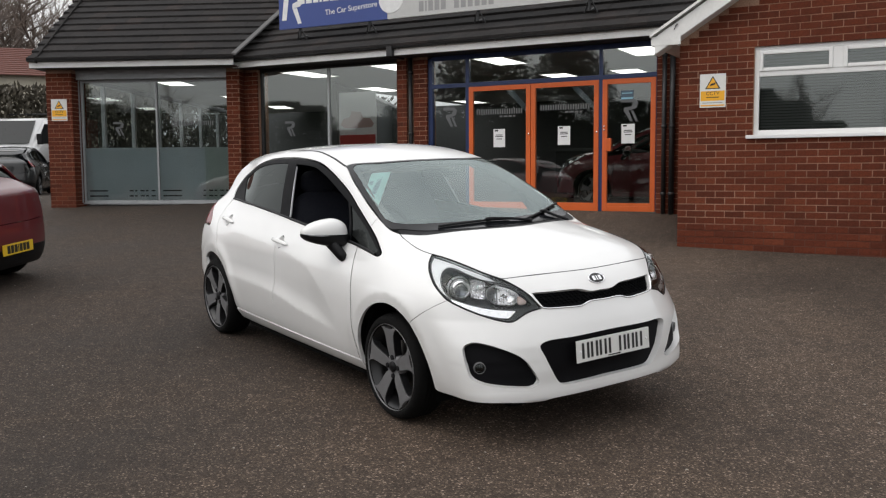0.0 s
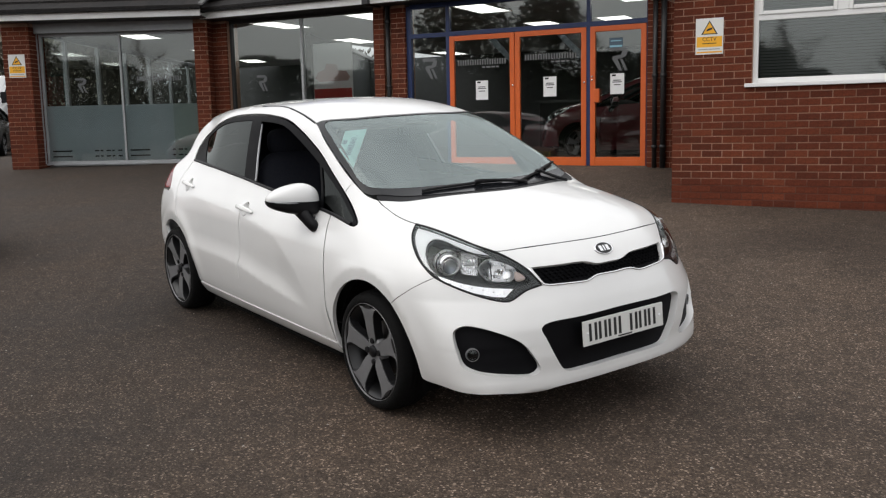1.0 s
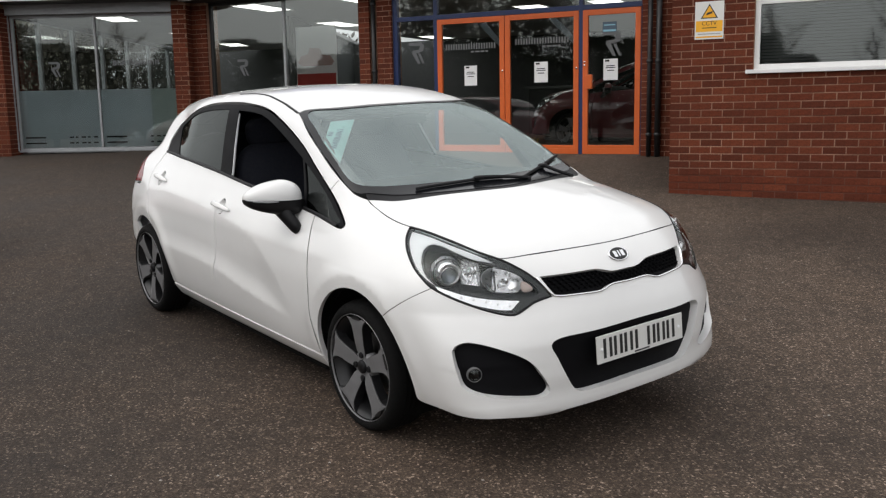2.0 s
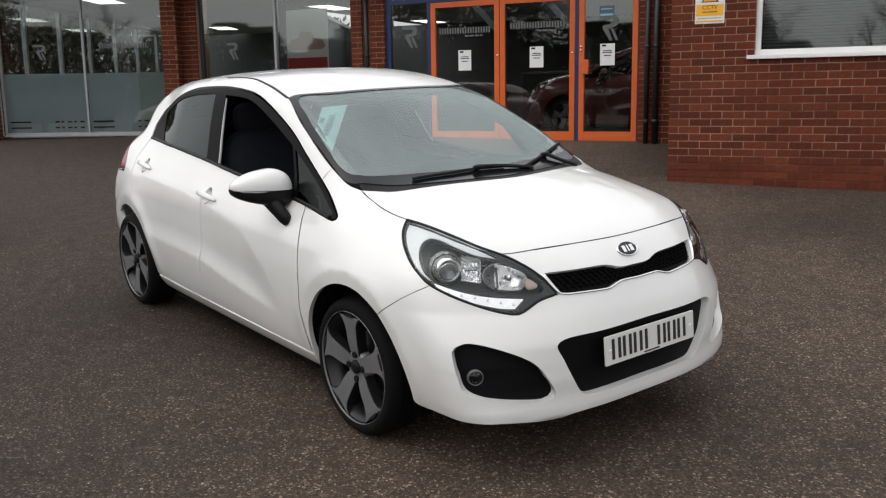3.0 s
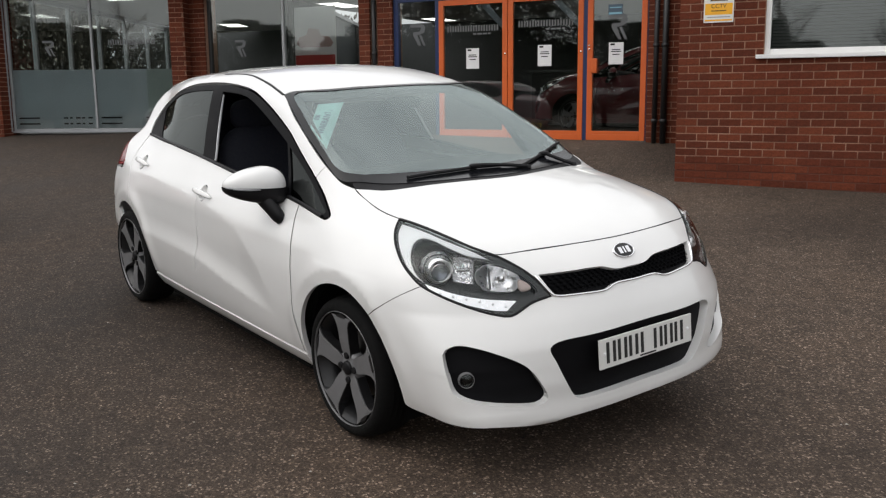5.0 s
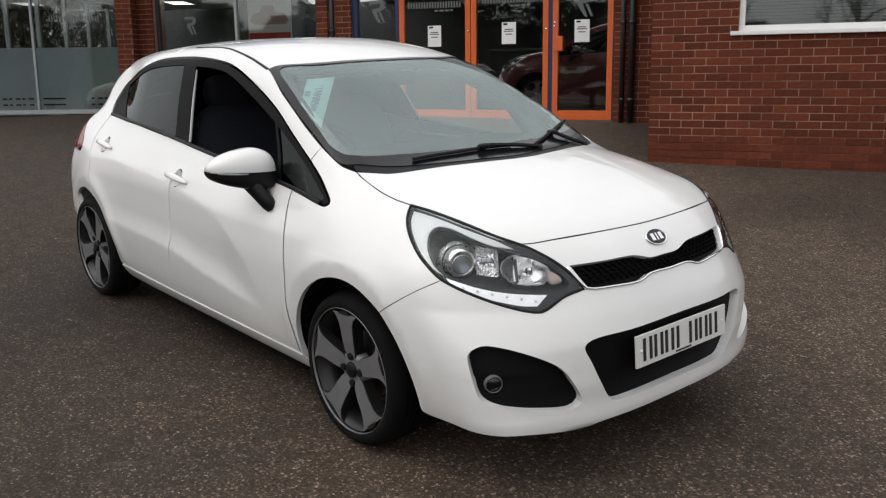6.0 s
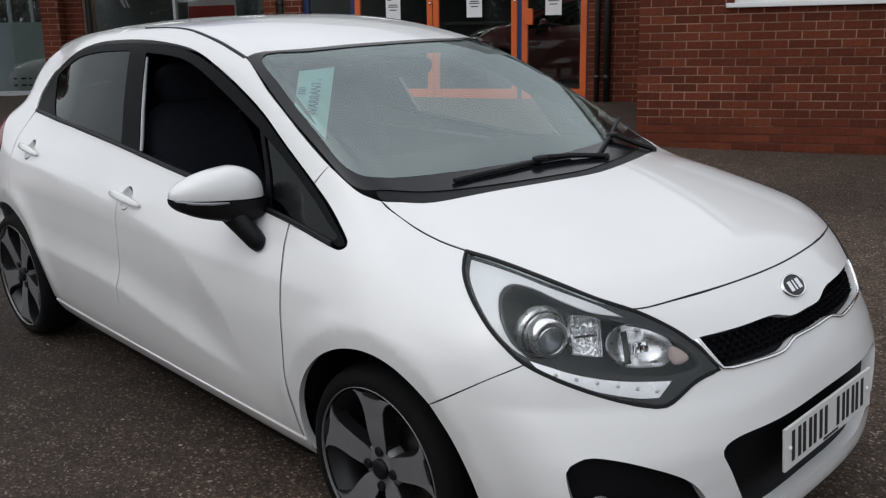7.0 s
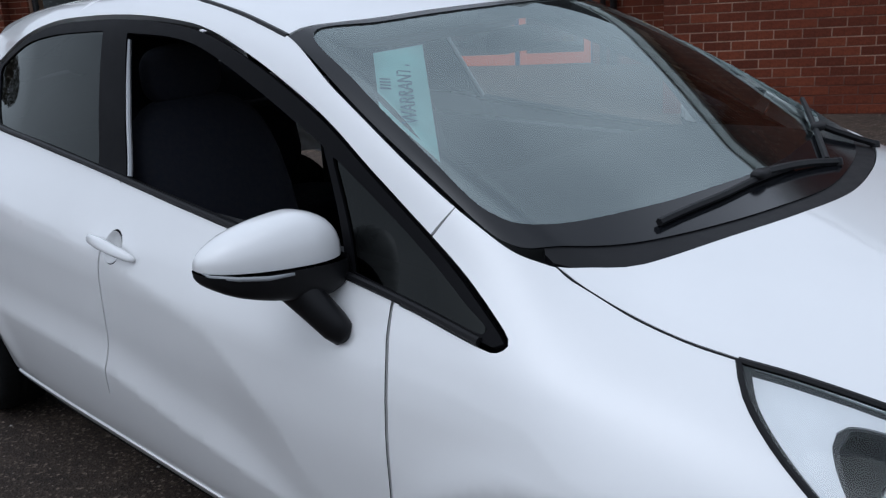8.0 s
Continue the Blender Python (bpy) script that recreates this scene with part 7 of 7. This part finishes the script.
def evergreen(x, y, tall, wide, seed):
    """A dense dark tree: trunk and a crown of small leaf clumps with gaps."""
    rr = random.Random(seed)
    tree = thing("tree", Matrix.Translation((x, y, ground_height(x, y) - 0.05)), "dense dark evergreen tree behind the forecourt", "tree", "evergreen trees")
    part("trunk", tube([(0, 0, 0), (0.06, 0, tall * 0.4), (0, 0.05, tall * 0.9)], [tall * 0.03, tall * 0.02, tall * 0.006], 8), BARK, tree, "", True)
    vs, fs = [], []
    for _ in range(9000):
        h = rr.random() ** 0.8
        rad = wide * (0.25 + 0.75 * math.sin(math.pi * min(1, (1 - h) * 0.85 + 0.08))) * math.sqrt(rr.random()) * rr.uniform(0.8, 1.1)
        a = rr.uniform(0, 2 * math.pi)
        c = Vector((rad * math.cos(a), rad * math.sin(a), tall * (0.12 + 0.88 * h)))
        u = Vector((rr.gauss(0, 1), rr.gauss(0, 1), rr.gauss(0, 1))).normalized()
        v = u.orthogonal().normalized()
        s = rr.uniform(0.06, 0.13)
        k = len(vs)
        vs += [c - u * s, c + v * s * 0.6, c + u * s, c - v * s * 0.6]
        fs.append((k, k + 1, k + 2, k + 3))
    me = bpy.data.meshes.new("crown")
    me.from_pydata([tuple(v) for v in vs], [], fs)
    cr = put("crown", me, LEAF, tree)
    cr["kind"] = "stuff"
    return tree


first_bare = bare_tree(-58, 6.2, 14, 3)
for x, y, s, a in ((-60, 3.6, 1.15, 40), (-63, 8.5, 1.2, 100), (-66, 6.0, 1.3, 160), (-57, 10, 0.95, 220), (-70, 10, 1.35, 300), (-62, 12.5, 1.1, 10)):
    copy_thing(first_bare, Matrix.Translation((x, y, ground_height(x, y))) @ Matrix.Rotation(radians(a), 4, "Z") @ Matrix.Scale(s, 4))
# hedge of brushwood between yard and house
hedge_v, hedge_f = [], []
hr = random.Random(9)
for _ in range(36000):
    t = hr.random()
    c = Vector((-34 + 3 * t + hr.gauss(0, 0.5), -8 + 26 * t, 0.65 + 3.9 * hr.random() ** 0.85))
    u = Vector((hr.gauss(0, 0.5), hr.gauss(0, 0.5), hr.gauss(0, 1))).normalized()
    v = u.orthogonal().normalized()
    s = hr.uniform(0.07, 0.18)
    k = len(hedge_v)
    hedge_v += [c - u * s, c + v * s * 0.35, c + u * s, c - v * s * 0.35]
    hedge_f.append((k, k + 1, k + 2, k + 3))
hm = bpy.data.meshes.new("hedge")
hm.from_pydata([tuple(v) for v in hedge_v], [], hedge_f)
hm.materials.append(plain("brown_hedge", (0.05, 0.042, 0.028), 0.95, vary=0.45, scale=1.5))
tagged(new("hedge", hm), "brown leafless hedge behind the yard", "hedge", kind="stuff")
# what the glass mirrors from across the road
first_green = evergreen(27, -25, 7, 2.6, 21)
for k in range(26):
    x, y = -34 + 1.85 * k, -31.5 + 1.3 * math.sin(2.3 * k)
    copy_thing(first_green, Matrix.Translation((x, y, ground_height(x, y))) @ Matrix.Rotation(radians(77 * k), 4, "Z") @ Matrix.Scale(0.74 + 0.12 * math.sin(1.7 * k), 4))
for x, y, s, a in ((17, -29, 0.55, 70), (11, -33, 0.8, 200), (7, -30, 0.65, 310), (-2.5, -32, 1.25, 30), (-7.3, -29, 1.3, 80), (-10, -30, 0.65, 260), (-15, -32, 0.6, 190)):
    copy_thing(first_green, Matrix.Translation((x, y, ground_height(x, y))) @ Matrix.Rotation(radians(a), 4, "Z") @ Matrix.Scale(s, 4))
for x, y, s, a in ((26, -26, 0.6, 10), (19, -33, 0.7, 75), (36, -10, 0.6, 190), (7, -37, 0.65, 300), (-9, -36, 0.7, 20), (31, -20, 0.55, 120), (13, -36, 0.6, 250)):
    copy_thing(first_bare, Matrix.Translation((x, y, ground_height(x, y))) @ Matrix.Rotation(radians(a), 4, "Z") @ Matrix.Scale(s, 4))

# ---- card behind the windscreen ----
corner = on_skin(np.array([(-0.727, -0.472), (-0.701, -0.347), (-0.411, -0.622), (-0.59, -0.600)]), "top")
cn = skin_normal(corner)
cp = [Vector(c - n * 0.012) for c, n in zip(corner, cn)]
card = thing("warranty_card", LEVEL.copy(), "pale teal handwritten card behind the windscreen", "card")
cb = bmesh.new()
fr_v = [cb.verts.new(c) for c in cp]
bk_v = [cb.verts.new(c - Vector(n) * 0.002) for c, n in zip(cp, cn)]
cb.faces.new(fr_v)
cb.faces.new(bk_v[::-1])
for i in range(4):
    cb.faces.new((fr_v[i], bk_v[i], bk_v[(i + 1) % 4], fr_v[(i + 1) % 4]))
bmesh.ops.recalc_face_normals(cb, faces=cb.faces)
part("sheet", cb, CARD, card)
along = ((cp[1] - cp[2])).normalized()
out_n = Vector(cn[0])
down = along.cross(out_n).normalized()
rot = Matrix((along, out_n.cross(along), out_n)).transposed().to_4x4()
centre = (cp[0] + cp[1] + cp[2] + cp[3]) / 4 + out_n * 0.004
lettering("words", "WARRANTY", 0.044, CARD_INK, card, Matrix.Translation(centre + down * 0.006 - along * 0.016) @ rot)
for w, shift in ((0.006, -0.012), (0.004, 0.002), (0.006, 0.013), (0.004, 0.026)):
    part("print_bar", block(shift, shift + w, -0.011, 0.011, 0.0, 0.0008), CARD_INK, card, "", False, Matrix.Translation(centre - down * 0.036) @ rot)


# ---- single bricks of the gable, nearest first ----
near, rest = [], []
for span in gable_courses():
    (near if span[0] < 2.0 and span[1] < 2.75 and len(near) < 300 else rest).append(span)
brick_rnd = random.Random(2)
for x, z, length in near:
    b = new("brick", brick_mesh(length, BRICK))
    b.parent, b.matrix_basis = wall, Matrix.Translation((x, brick_rnd.uniform(-0.0025, 0.0025), z))
joined_bricks("brickwork", rest, BRICK, wall)
